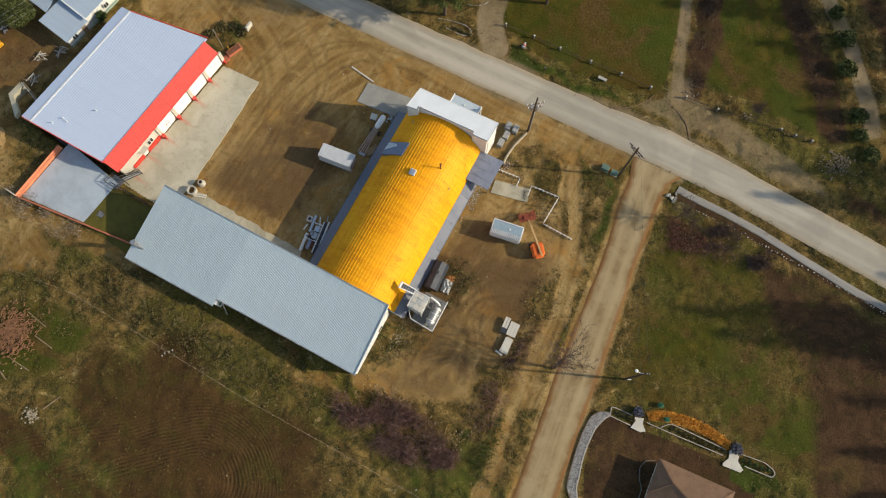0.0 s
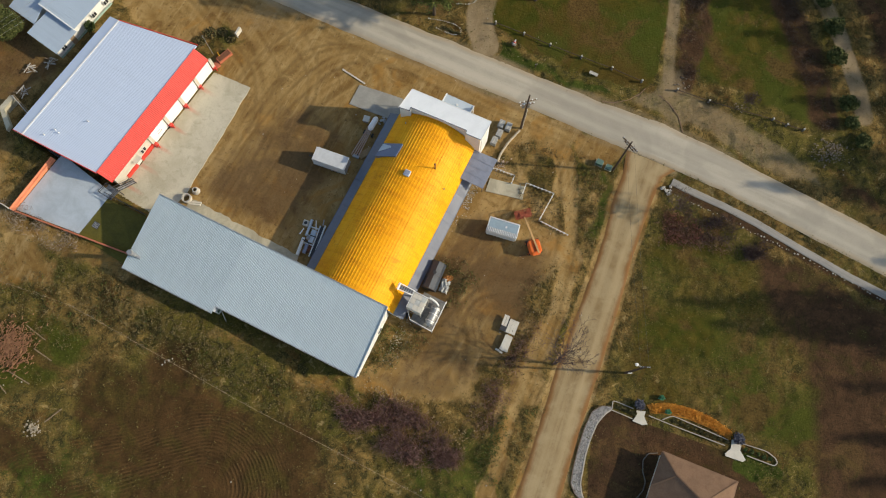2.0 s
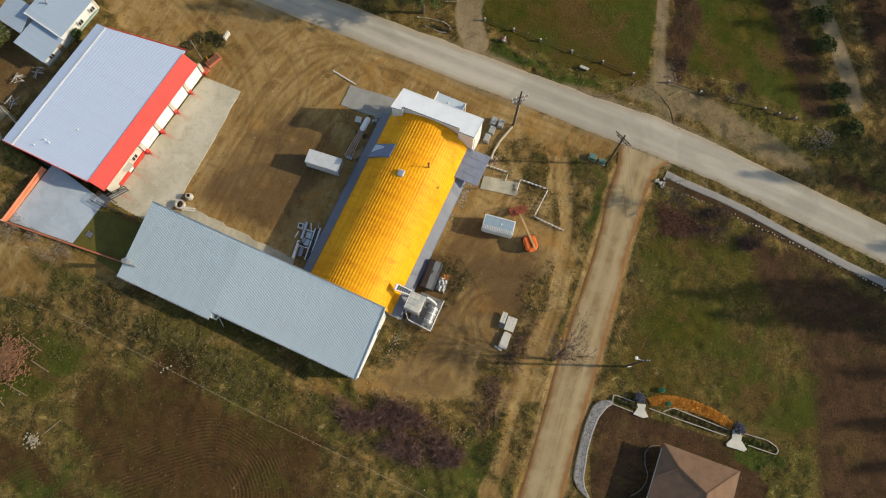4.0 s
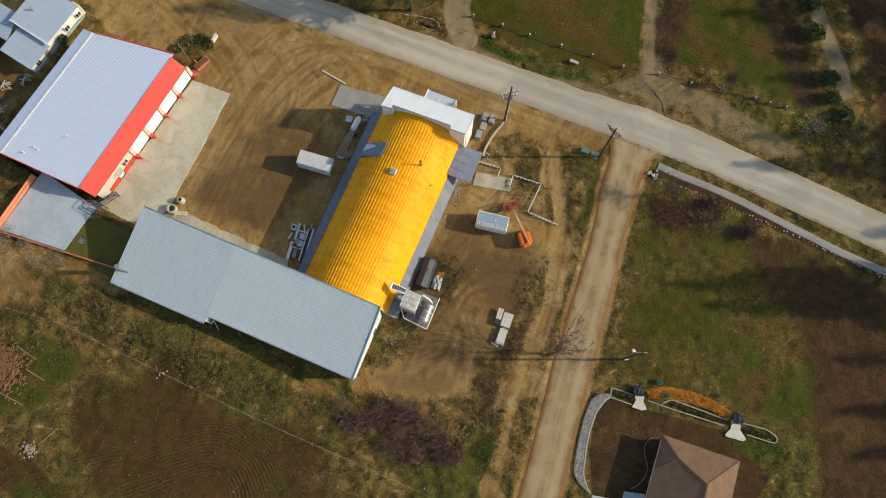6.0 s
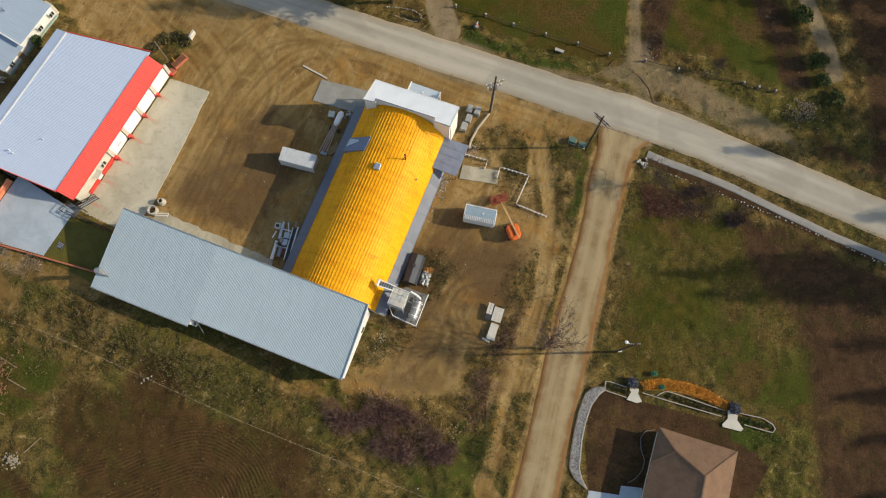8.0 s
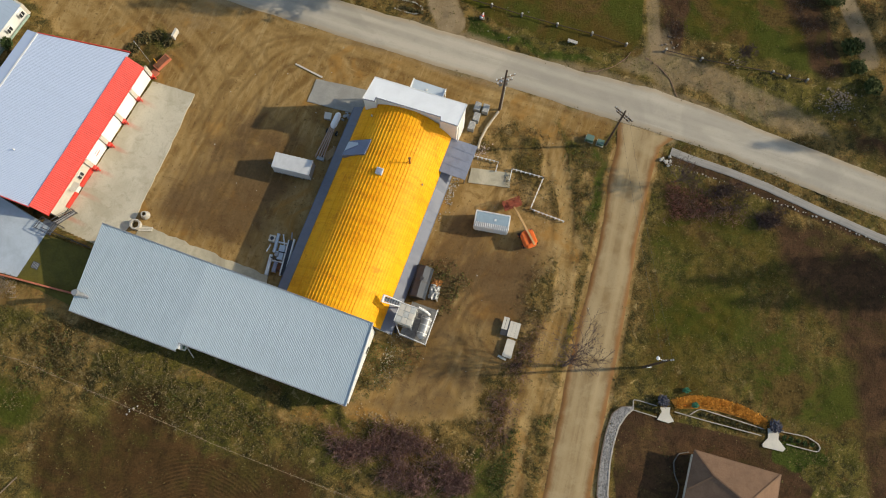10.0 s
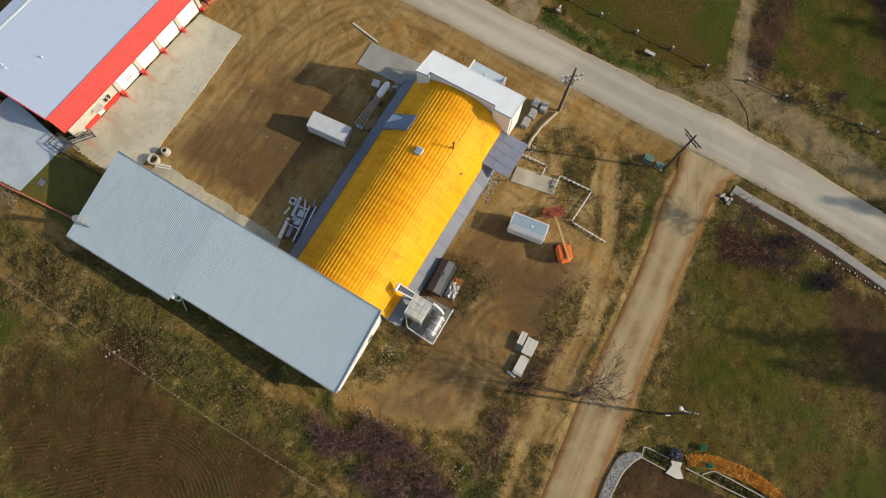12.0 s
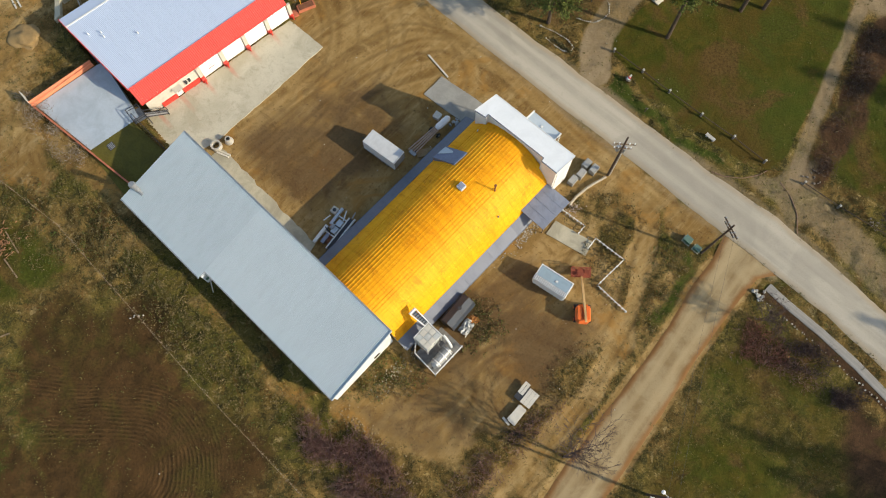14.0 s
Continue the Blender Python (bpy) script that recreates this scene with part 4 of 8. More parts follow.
    bm = beam(B(), (ridge_x, s1 + 0.05, ridge_z - 0.02), (e, y1 + 0.45, front_z), 0.1, 0.3)
    part("verge", bm, M_RED, hall)
    # doors, piers with red feet, office front
    for k in range(4):
        yc = y1 - 2.35 - k * 4.18
        d = part("garage_door", box(B(), f - 0.05, f + 0.05, yc - 1.7, yc + 1.7, 0.05, 3.42), M_DOORWHITE, hall, "white sectional garage door")
        for j in range(5):
            part("door_panel", box(B(), f + 0.05, f + 0.085, yc - 1.66, yc + 1.66, 0.1 + j * 0.66, 0.73 + j * 0.66), M_DOORWHITE, d)
        part("window_pane", box(B(), f + 0.085, f + 0.1, yc - 0.35, yc + 0.35, 1.85, 2.1), M_SKYBLUE, d)
        part("track_mark", box(B(), f + 0.085, f + 0.1, yc - 0.5, yc + 0.5, 1.3, 1.42), M_RED, d, "thin red stripe")
    for k in range(5):
        yc = y1 - 0.26 - k * 4.18
        p = part("pier", box(B(), f, f + 0.3, yc - 0.28, yc + 0.28, 0.0, 3.5), M_CREAM, hall)
        part("pier_foot", box(B(), f, f + 0.75, yc - 0.34, yc + 0.34, 0.0, 0.95, bevel=0.08), M_RED, p, "red painted pier foot")
        part("bollard", tube(B(), (f + 1.1, yc, 0.0), (f + 1.1, yc, 1.0), 0.1), M_RED, p)
    part("plinth", box(B(), f, f + 0.25, y0 + 2.3, y0 + 4.9, 0, 0.95), M_RED, hall, "red plinth below the office windows")
    part("plinth", box(B(), f, f + 0.25, y0 + 6.0, y0 + 9.3, 0, 0.95), M_RED, hall)
    for yc in (y0 + 7.0, y0 + 7.6):
        wdw = part("window", box(B(), f, f + 0.06, yc - 0.25, yc + 0.25, 1.5, 2.6), M_WHITE, hall)
        part("pane", box(B(), f + 0.06, f + 0.08, yc - 0.2, yc + 0.2, 1.55, 2.55), M_GLASS, wdw)
    door = part("door", box(B(), f, f + 0.08, y0 + 4.95, y0 + 5.9, 0, 2.1), M_WHITE, hall)
    part("door_pane", box(B(), f + 0.08, f + 0.1, y0 + 5.15, y0 + 5.7, 1.2, 1.9), M_GLASS, door)
    part("porch", box(B(), f, f + 1.0, y0 + 4.7, y0 + 6.1, 2.5, 2.62), M_CREAM, hall)
    # vents on the roof
    for x, y in ((-3.9, -12.6), (-3.0, -11.0), (-2.2, -11.1), (0.4, -7.0)):
        z = ridge_z - (x - ridge_x) / (e - ridge_x) * (ridge_z - front_z)
        part("vent_pipe", tube(B(), (x, y, z - 0.05), (x, y, z + 0.5), 0.09), M_WHITE, hall)
    gate = part("side_door", box(B(), -4.2, -1.8, y0 - 1.1, y0 - 0.85, 0, 2.6), M_DARK, hall, "dark side door")
    part("door_handle", box(B(), -2.2, -2.1, y0 - 1.16, y0 - 1.1, 1.0, 1.15), M_STEEL, gate)
    # the back wall is not square to the front
    for ob in hall.children:
        for v in ob.data.vertices:
            v.co.x += (0.07 + 0.0265 * v.co.y) * min(1.0, max(0.0, (v.co.x - b) / (e - b)))
            if v.co.x < e:
                v.co.x += 1.25 * max(0.0, (v.co.y - y0) / (y1 - y0)) * (e - v.co.x) / (e - b)


build_hall()


# ---- long shop with a corrugated mono-pitch roof ----
def build_shop():
    shop = thing("workshop", at_shop(-36.4, 6.8), "long workshop with a grey corrugated metal roof and pale walls", "building")
    x0, xm, x1 = -19.65, -3.4, 21.2
    yn, ys0, ys1 = 6.07, -6.55, -5.35
    hi, lo = 8.0, 4.1
    drop = lambda y: lo + (hi - lo) * (y - ys0) / (yn - ys0)
    w = B()
    box(w, x0 + 0.3, x1 - 0.3, yn - 0.55, yn - 0.3, 0, hi - 0.22)
    box(w, x0 + 0.3, xm, ys0 + 0.3, ys0 + 0.55, 0, lo - 0.2)
    box(w, xm, x1 - 0.3, ys1 + 0.3, ys1 + 0.55, 0, drop(ys1) - 0.2)
    part("wall", w, M_GREYWALL, shop)
    for nm, xa, xb, ys in (("end_wall", x1 - 0.5, x1 - 0.25, ys1 + 0.3), ("end_wall", x0 + 0.25, x0 + 0.5, ys0 + 0.3), ("step_wall", xm - 0.05, xm + 0.2, ys0 + 0.3)):
        g = B()
        yb = yn - 0.3 if nm == "end_wall" else ys1 + 0.6
        vs = [[g.verts.new((x, y, z)) for y, z in ((ys, 0), (yb, 0), (yb, drop(yb) - 0.13), (ys, drop(ys) - 0.13))] for x in (xa, xb)]
        g.faces.new(vs[0]), g.faces.new(vs[1][::-1])
        for i in range(4):
            j = (i + 1) % 4
            g.faces.new((vs[0][i], vs[0][j], vs[1][j], vs[1][i]))
        part(nm, g, M_WHITE, shop, "white end wall")
    # corrugated sheets: each sheet 0.9 m wide with three crowns
    wide, k = 0.9, 0
    x = x0
    while x < x1 - 0.05:
        xe = min(x + wide, x1)
        ys = ys0 if (x + xe) / 2 < xm else ys1
        up = 0.0 if (x + xe) / 2 < xm else 0.01
        bm = B()
        cols = []
        for i in range(17):
            xx = x + (xe - 0.003 - x) * i / 16
            dz = 0.020 * (1 if i % 4 in (1, 2) else -1)
            cols.append([bm.verts.new((xx, y, drop(y) + up + dz + o)) for y, o in ((ys, 0), (yn, 0), (yn, -0.06), (ys, -0.06))])
        for a, b in zip(cols, cols[1:]):
            for i in range(4):
                j = (i + 1) % 4
                bm.faces.new((a[i], b[i], b[j], a[j]))
        bm.faces.new(cols[0]), bm.faces.new(cols[-1][::-1])
        part("roof_sheet", bm, M_SHOPROOF_WEST if (x + xe) / 2 < xm else M_SHOPROOF, shop)
        x, k = xe, k + 1
    part("ridge_flashing", beam(B(), (x0, yn + 0.03, hi + 0.02), (x1, yn + 0.03, hi + 0.02), 0.16, 0.14), M_STEEL, shop)
    part("verge_flashing", beam(B(), (x1 + 0.02, ys1, drop(ys1) + 0.05), (x1 + 0.02, yn, hi + 0.05), 0.12, 0.2), M_WHITE, shop)
    part("gutter", beam(B(), (xm, ys1 - 0.08, drop(ys1) - 0.06), (x1, ys1 - 0.08, drop(ys1) - 0.06), 0.12, 0.14), M_STEEL, shop)
    part("gutter", beam(B(), (x0, ys0 - 0.08, lo - 0.06), (xm, ys0 - 0.08, lo - 0.06), 0.12, 0.14), M_STEEL, shop)
    # flue with cowl at the west end
    fl = part("flue", tube(B(), (-18.6, -4.0, 4.5), (-18.6, -4.0, 7.4), 0.36, n=14), M_STEEL, shop, "galvanised flue pipe")
    part("cowl", tube(B(), (-18.6, -4.0, 7.4), (-18.6, -4.0, 7.8), 0.52, 0.4, 14), M_STEEL, fl)
    part("flue_elbow", tube(B(), (-18.6, -4.0, 5.0), (-17.9, -4.0, 4.75), 0.26, n=10), M_STEEL, fl)
    # openings in the end and south walls
    win = part("window", box(B(), x1 - 0.26, x1 - 0.2, 2.2, 3.4, 1.4, 2.6), M_WHITE, shop)
    part("pane", box(B(), x1 - 0.2, x1 - 0.18, 2.3, 3.3, 1.5, 2.5), M_GLASS, win)
    for xa in (13.2, 17.6):
        sky_l = part("window", box(B(), xa, xa + (3.2 if xa < 15 else 1.1), ys1 + 0.22, ys1 + 0.3, 2.4, 3.2), M_WHITE, shop)
        part("pane", box(B(), xa + 0.1, xa + (3.1 if xa < 15 else 1.0), ys1 + 0.2, ys1 + 0.22, 2.5, 3.1), M_GLASS, sky_l)
    for xa in (-18.6, -16.4):
        low = part("window", box(B(), xa, xa + 1.5, ys0 + 0.22, ys0 + 0.3, 2.2, 2.9), M_WHITE, shop)
        part("pane", box(B(), xa + 0.1, xa + 1.4, ys0 + 0.2, ys0 + 0.22, 2.3, 2.8), M_GLASS, low)
    sw = part("window", box(B(), xm + 0.2, xm + 0.26, ys0 + 0.42, ys1 + 0.2, 2.5, 3.5), M_WHITE, shop)
    part("pane", box(B(), xm + 0.26, xm + 0.28, ys0 + 0.5, ys1 + 0.1, 2.6, 3.4), M_GREEN, sw)
    part("prop", beam(B(), (xm + 1.9, ys0 - 0.5, 0.0), (xm + 0.9, ys1 - 0.1, 3.9), 0.1, 0.1), M_PALESTONE, shop, "pale timber prop leaning at the step")
    dr = part("door", box(B(), -2.4, -1.4, ys1 + 0.22, ys1 + 0.3, 0, 2.1), M_GREEN, shop)
    part("door_handle", box(B(), -1.6, -1.5, ys1 + 0.16, ys1 + 0.22, 1.0, 1.1), M_STEEL, dr)
    # the ends lean a little from square
    for ob in shop.children:
        for v in ob.data.vertices:
            v.co.x += (-0.9 + 1.1 * (v.co.x - x0) / (x1 - x0)) * ((yn - v.co.y) / (yn - ys0) - 0.5)


build_shop()


# ---- arched hall with yellow roof ----
ARC_R, ARC_TOP = 7.6, 7.8


def arc(a, lift=0.0):
    return ((ARC_R + lift) * math.sin(a), (ARC_R + lift) * math.cos(a) - ARC_R + ARC_TOP)


def build_arch():
    arch = thing("arched_hall", at_shop(-22.05, 28.3), "arched hall with a ribbed bright yellow metal roof and grey skirts", "building")
    ya, yb = -15.4, 15.3
    edge = math.asin(7.35 / ARC_R)
    n = 40
    rake = lambda y, z: y - 0.2 * max(0.0, z - 7.5) if y < 0 else y

    def panel(a0, a1):
        bm = B()
        d, c = a1 - 0.0006, 0.015
        rib = 0.010 if a0 < -0.62 * edge else 0.066 if a0 < 0.3 * edge else 0.026
        prof = [arc(a0 + (d - c - a0) * i / 3) for i in range(4)] + [arc(d - c * 0.8, rib), arc(d - c * 0.2, rib), arc(d)]
        ring = prof + [arc(a1, -0.08), arc(a0, -0.08)]
        ends = [[bm.verts.new((x, rake(y, z), z)) for x, z in ring] for y in (ya, yb)]
        bm.faces.new(ends[0]), bm.faces.new(ends[1][::-1])
        for i in range(len(ring)):
            j = (i + 1) % len(ring)
            bm.faces.new((ends[0][i], ends[0][j], ends[1][j], ends[1][i]))
        return bm

    for i in range(n):
        a = -edge + 2 * edge * i / n
        part("roof_panel", panel(a, a + 2 * edge / n), M_YELLOW, arch)
    for s in (-1, 1):
        x0, z0, x1, z1 = s * 7.33, 2.36, s * 8.9, 1.3
        sk = part("skirt", plate(B(), [(x0, ya, z0), (x1, ya, z1), (x1, yb, z1), (x0, yb, z0)], 0.1), M_SKIRT, arch, "grey-violet lower roof skirt")
        for k in range(6):
            y = ya + 2.5 + k * 5.0
            part("seam", beam(B(), (x0, y, z0 + 0.02), (x1, y, z1 + 0.02), 0.06, 0.05), M_SKIRT, sk)
        part("drip_edge", box(B(), min(x1, x1 + s * 0.1), max(x1, x1 + s * 0.1), ya, yb, z1 - 0.16, z1 - 0.02), M_SKIRT, sk)
        part("side_wall", box(B(), min(s * 8.3, s * 8.55), max(s * 8.3, s * 8.55), ya, yb, 0, 1.4), M_CREAM, arch)
    for y in (ya + 0.1, yb - 0.3):
        g = B()
        pr = [(-8.3, 0), (8.3, 0), (8.3, 1.5)] + [arc(edge * 0.97 - 2 * edge * 0.97 * i / 16, -0.12) for i in range(17)] + [(-8.3, 1.5)]
        e = [[g.verts.new((x, rake(yy, z), z)) for x, z in pr] for yy in (y, y + 0.25)]
        g.faces.new(e[0]), g.faces.new(e[1][::-1])
        for i in range(len(pr)):
            j = (i + 1) % len(pr)
            g.faces.new((e[0][i], e[0][j], e[1][j], e[1][i]))
        part("end_wall", g, M_WHITE, arch)
    # roof light, flue, small vents, dormer cover
    on = lambda x: arc(math.asin(x / ARC_R))[1]
    z = ARC_TOP - 0.03
    rl = part("roof_light", box(B(), -0.8, 0.2, 4.5, 5.5, z - 0.3, z + 0.45, bevel=0.06), M_SKYBLUE, arch, "pale boxed roof vent")
    part("lid", box(B(), -0.66, 0.06, 4.64, 5.36, z + 0.45, z + 0.5), M_BLUESHEET, rl)
    fx, fy = 3.2, 7.9
    fz = on(fx)
    st = part("flue", tube(B(), (fx, fy, fz - 0.1), (fx, fy, fz + 2.0), 0.11), M_RUST, arch, "rusty flue pipe")
    part("cap", tube(B(), (fx, fy, fz + 2.02), (fx, fy, fz + 2.2), 0.22, 0.05), M_RUST, st)
    part("stay", tube(B(), (fx - 0.5, fy - 0.2, fz + 0.1), (fx, fy, fz + 1.2), 0.03), M_RUST, st)
    for x, y in ((-4.7, 13.0), (5.75, 6.0)):
        part("vent_pipe", tube(B(), (x, y, on(x) - 0.1), (x, y, on(x) + 0.5), 0.1), M_STEEL, arch)
    d = part("dormer", plate(B(), [(-6.9, 6.2, 5.0), (-6.7, 8.7, 5.0), (-3.2, 9.2, 7.65), (-3.3, 6.8, 7.65)], 1.0), M_DORMER, arch, "blue-grey dormer cover")
    part("pale_patch", plate(B(), [(-6.75, 7.0, 5.22), (-6.65, 8.5, 5.22), (-5.1, 8.45, 6.34), (-4.9, 8.15, 6.5)], 0.1), M_SKYBLUE, d)
    # flat-roofed white front block
    o = [(-6.4, 14.1), (-4.6, 14.35), (-4.65, 14.95), (5.1, 15.4), (5.2, 14.85), (7.85, 14.95), (8.0, 18.5), (-5.9, 17.9)]
    part("front_block", slab(B(), [(x * 0.985, 16.3 + (y - 16.3) * 0.95) for x, y in o], 0, 8.55), M_WHITE, arch, "white front block behind the arch")
    rf = part("flat_roof", slab(B(), o, 8.55, 8.7), M_WHITEROOF, arch, "bright white flat roof")
    for k, ((ax, ay), (bx, by)) in enumerate(zip(o, o[1:] + o[:1])):
        part("coping", beam(B(), (ax, ay, 8.69), (bx, by, 8.69), 0.12, 0.1), M_SKIRT if k < 5 else M_WHITE, rf, "dark grey edge trim" if k < 5 else "")
    # glazed porch roof toward the road
    po = part("porch_roof", plate(B(), [(-1.0, 18.5, 6.3), (3.9, 18.6, 6.3), (3.9, 20.8, 6.1), (-1.0, 20.7, 6.1)], 0.1), M_SKYBLUE, arch, "pale blue porch roof")
    for x in (-1.05, 3.95):
        part("porch_side", plate(B(), [(x - 0.08, 18.5, 6.45), (x + 0.08, 18.5, 6.45), (x + 0.08, 20.8, 6.25), (x - 0.08, 20.8, 6.25)], 0.2), M_WHITE, po)
        part("porch_post", box(B(), x - 0.07, x + 0.07, 20.5, 20.64, 0, 6.0), M_WHITE, po)
    part("porch_lamp", box(B(), 1.2, 1.5, 19.5, 19.8, 6.22, 6.34), M_WHITE, po)
    # side canopy
    c = part("side_canopy", plate(B(), [(7.0, 9.5, 3.2), (11.1, 9.6, 2.9), (11.1, 15.2, 2.9), (7.0, 15.0, 3.2)], 0.14), M_CANOPY, arch, "blue-grey side canopy roof")
    for k in range(3):
        y = 10.9 + k * 1.4
        part("seam", beam(B(), (7.05, y, 3.22), (11.05, y, 2.92), 0.04, 0.03), M_CANOPY, c)
    for x, y in ((10.9, 10.0), (10.8, 14.3)):
        part("canopy_post", box(B(), x - 0.08, x + 0.08, y - 0.08, y + 0.08, 0, 2.8), M_WOOD, c)
    bd = part("side_door", box(B(), 8.55, 8.62, 11.0, 12.2, 0, 2.1), M_WHITE, arch)
    part("door_handle", box(B(), 8.62, 8.7, 11.9, 12.0, 1.0, 1.1), M_STEEL, bd)
    # wide doors in the front block
    for x in (-4.5, 5.6):
        wd = part("window", box(B(), x - 0.9, x + 0.9, 18.1, 18.5, 1.2, 2.6), M_WHITE, arch)
        part("pane", box(B(), x - 0.8, x + 0.8, 18.5, 18.52, 1.3, 2.5), M_GLASS, wd)
    part("downpipe", tube(B(), (8.0, 14.9, 0.1), (8.0, 14.9, 8.5), 0.08), M_WHITE, arch)


build_arch()


# ---- things in the yard ----
M_ARM = plain("tan_orange_paint", (0.62, 0.38, 0.16), 0.75, 1.0, 0.6)
M_DUCT = plain("tan_paint", (0.52, 0.44, 0.33), 0.7, 1.0, 0.7)


def build_trailer():
    t = thing("box_trailer", at_shop(-35.85, 31.35, 0, 6.5), "white box trailer parked on the sandy yard", "trailer")
    part("body", box(B(), -2.9, 2.9, -1.2, 1.2, 0.75, 3.0, bevel=0.06), M_WHITE, t)
    part("roof_panel", box(B(), -2.85, 2.85, -1.15, 1.15, 3.0, 3.05), plain("grey_white_sheet", (0.58, 0.59, 0.60), 0.85, 0.7, 0.5), t)
    for y in (-1.22, 1.22):
        part("rail", box(B(), -2.9, 2.9, y - 0.03, y + 0.03, 0.75, 0.9), M_STEEL, t)
    part("rear_door", box(B(), 2.9, 2.95, -1.1, 1.1, 0.85, 2.85), M_GREYWALL, t)
    part("drawbar", beam(B(), (-2.9, 0, 0.6), (-4.2, 0, 0.5), 0.15, 0.12), M_DARK, t)
    for x in (0.4, 1.4):
        for y in (-1.05, 1.05):
            w = part("wheel", tube(B(), (x, y - 0.12, 0.4), (x, y + 0.12, 0.4), 0.4, n=16), M_RUBBER, t)
            part("rim", tube(B(), (x, y - 0.13, 0.4), (x, y + 0.13, 0.4), 0.2, n=10), M_STEEL, w)


def build_container():
    t = thing("equipment_container", at_shop(-5.1, 33.55, 0, 9.5), "pale ribbed equipment container with a bluish roof", "container")
    part("body", box(B(), -2.6, 2.6, -1.25, 1.25, 0.15, 2.35, bevel=0.22), M_WHITE, t)
    part("slat_gap", box(B(), -2.5, 2.5, -1.24, -0.5, 2.3, 2.46), M_STEEL, t)
    rf = part("roof", box(B(), -2.4, 2.4, -0.5, 1.05, 2.35, 2.45), plain("dull_blue_sheet", (0.31, 0.41, 0.48), 0.8, 0.8, 0.45), t, "bluish sheet roof")
    for i in range(17):
        x = -2.3 + i * 0.2875
        part("rib", box(B(), x - 0.05, x + 0.05, -1.22, -0.5, 2.2, 2.52), M_WHITE, rf)
    for y in (-1.2, 1.2):
        part("top_rail", box(B(), -2.55, 2.55, y - 0.06, y + 0.06, 2.3, 2.44), M_WHITE, t)
    for x in (-2.5, 2.5):
        part("end_rail", box(B(), x - 0.06, x + 0.06, -1.14, 1.14, 2.3, 2.44), M_WHITE, t)
    part("skid", box(B(), -2.5, 2.5, -1.1, -0.8, 0, 0.15), M_DARK, t)
    part("skid", box(B(), -2.5, 2.5, 0.8, 1.1, 0, 0.15), M_DARK, t)
    for i in range(9):
        x = -2.2 + i * 0.55
        part("side_rib", box(B(), x - 0.05, x + 0.05, -1.27, -1.2, 0.2, 2.2), M_WHITE, t)
    part("roof_lamp", box(B(), 0.3, 0.6, 0.0, 0.3, 2.45, 2.55), M_WHITE, t)


def build_lift():
    t = thing("boom_lift", pose(16.4, 29.0, 0, 0, 0, 12), "orange boom lift with a tan arm and a red basket", "boom lift")
    ch = part("chassis", box(B(), -0.95, 0.95, -1.25, 1.25, 0.35, 0.8, bevel=0.1), M_DARK, t)
    for x in (-1.0, 1.0):
        for y in (-0.85, 0.85):
            w = part("wheel", tube(B(), (x - 0.14, y, 0.42), (x + 0.14, y, 0.42), 0.42, n=16), M_RUBBER, t)
            part("rim", tube(B(), (x - 0.15, y, 0.42), (x + 0.15, y, 0.42), 0.22, n=10), M_ORANGE, w)
    hd = part("turret", box(B(), -1.05, 1.05, -1.6, 1.1, 0.6, 1.9, bevel=0.5), M_ORANGE, t, "bright orange engine cover")
    part("cover", box(B(), -0.85, -0.25, -1.2, 0.8, 2.0, 2.12, bevel=0.05), M_ORANGE, hd)
    part("cover", box(B(), 0.35, 0.85, -1.2, 0.8, 2.0, 2.12, bevel=0.05), M_ORANGE, hd)
    ar = part("arm", beam(B(), (0.3, -1.5, 2.25), (-0.25, 3.9, 2.15), 0.28, 0.3), M_ARM, t, "tan telescopic arm")
    part("arm_tip", beam(B(), (-0.25, 3.9, 2.1), (-0.35, 5.2, 1.6), 0.2, 0.22), M_ARM, ar)
    part("ram", tube(B(), (0.05, 0.4, 1.6), (-0.1, 2.0, 1.95), 0.07), M_STEEL, ar)
    red = plain("dusty_red_paint", (0.34, 0.075, 0.035), 0.6, 1.5, 0.7)
    bk = part("basket", box(B(), -1.7, 0.9, 5.0, 6.2, 0.9, 1.0), red, t, "dusty red work basket")
    corners = ((-1.7, 5.0), (0.9, 5.0), (0.9, 6.2), (-1.7, 6.2))
    for z in (1.4, 1.95):
        for a, b in zip(corners, corners[1:] + corners[:1]):
            part("rail", beam(B(), (*a, z), (*b, z), 0.09, 0.08), red, bk)
    for x, y in corners + ((-0.4, 6.2), (-0.4, 5.0)):
        part("stanchion", beam(B(), (x, y, 0.95), (x, y, 1.95), 0.07, 0.07), red, bk)
    part("control_box", box(B(), -0.9, 0.1, 5.05, 5.4, 1.5, 1.9, bevel=0.05), red, bk)
    part("leg", box(B(), -0.45, -0.25, 5.5, 5.7, 0, 0.9), M_RUST, bk)


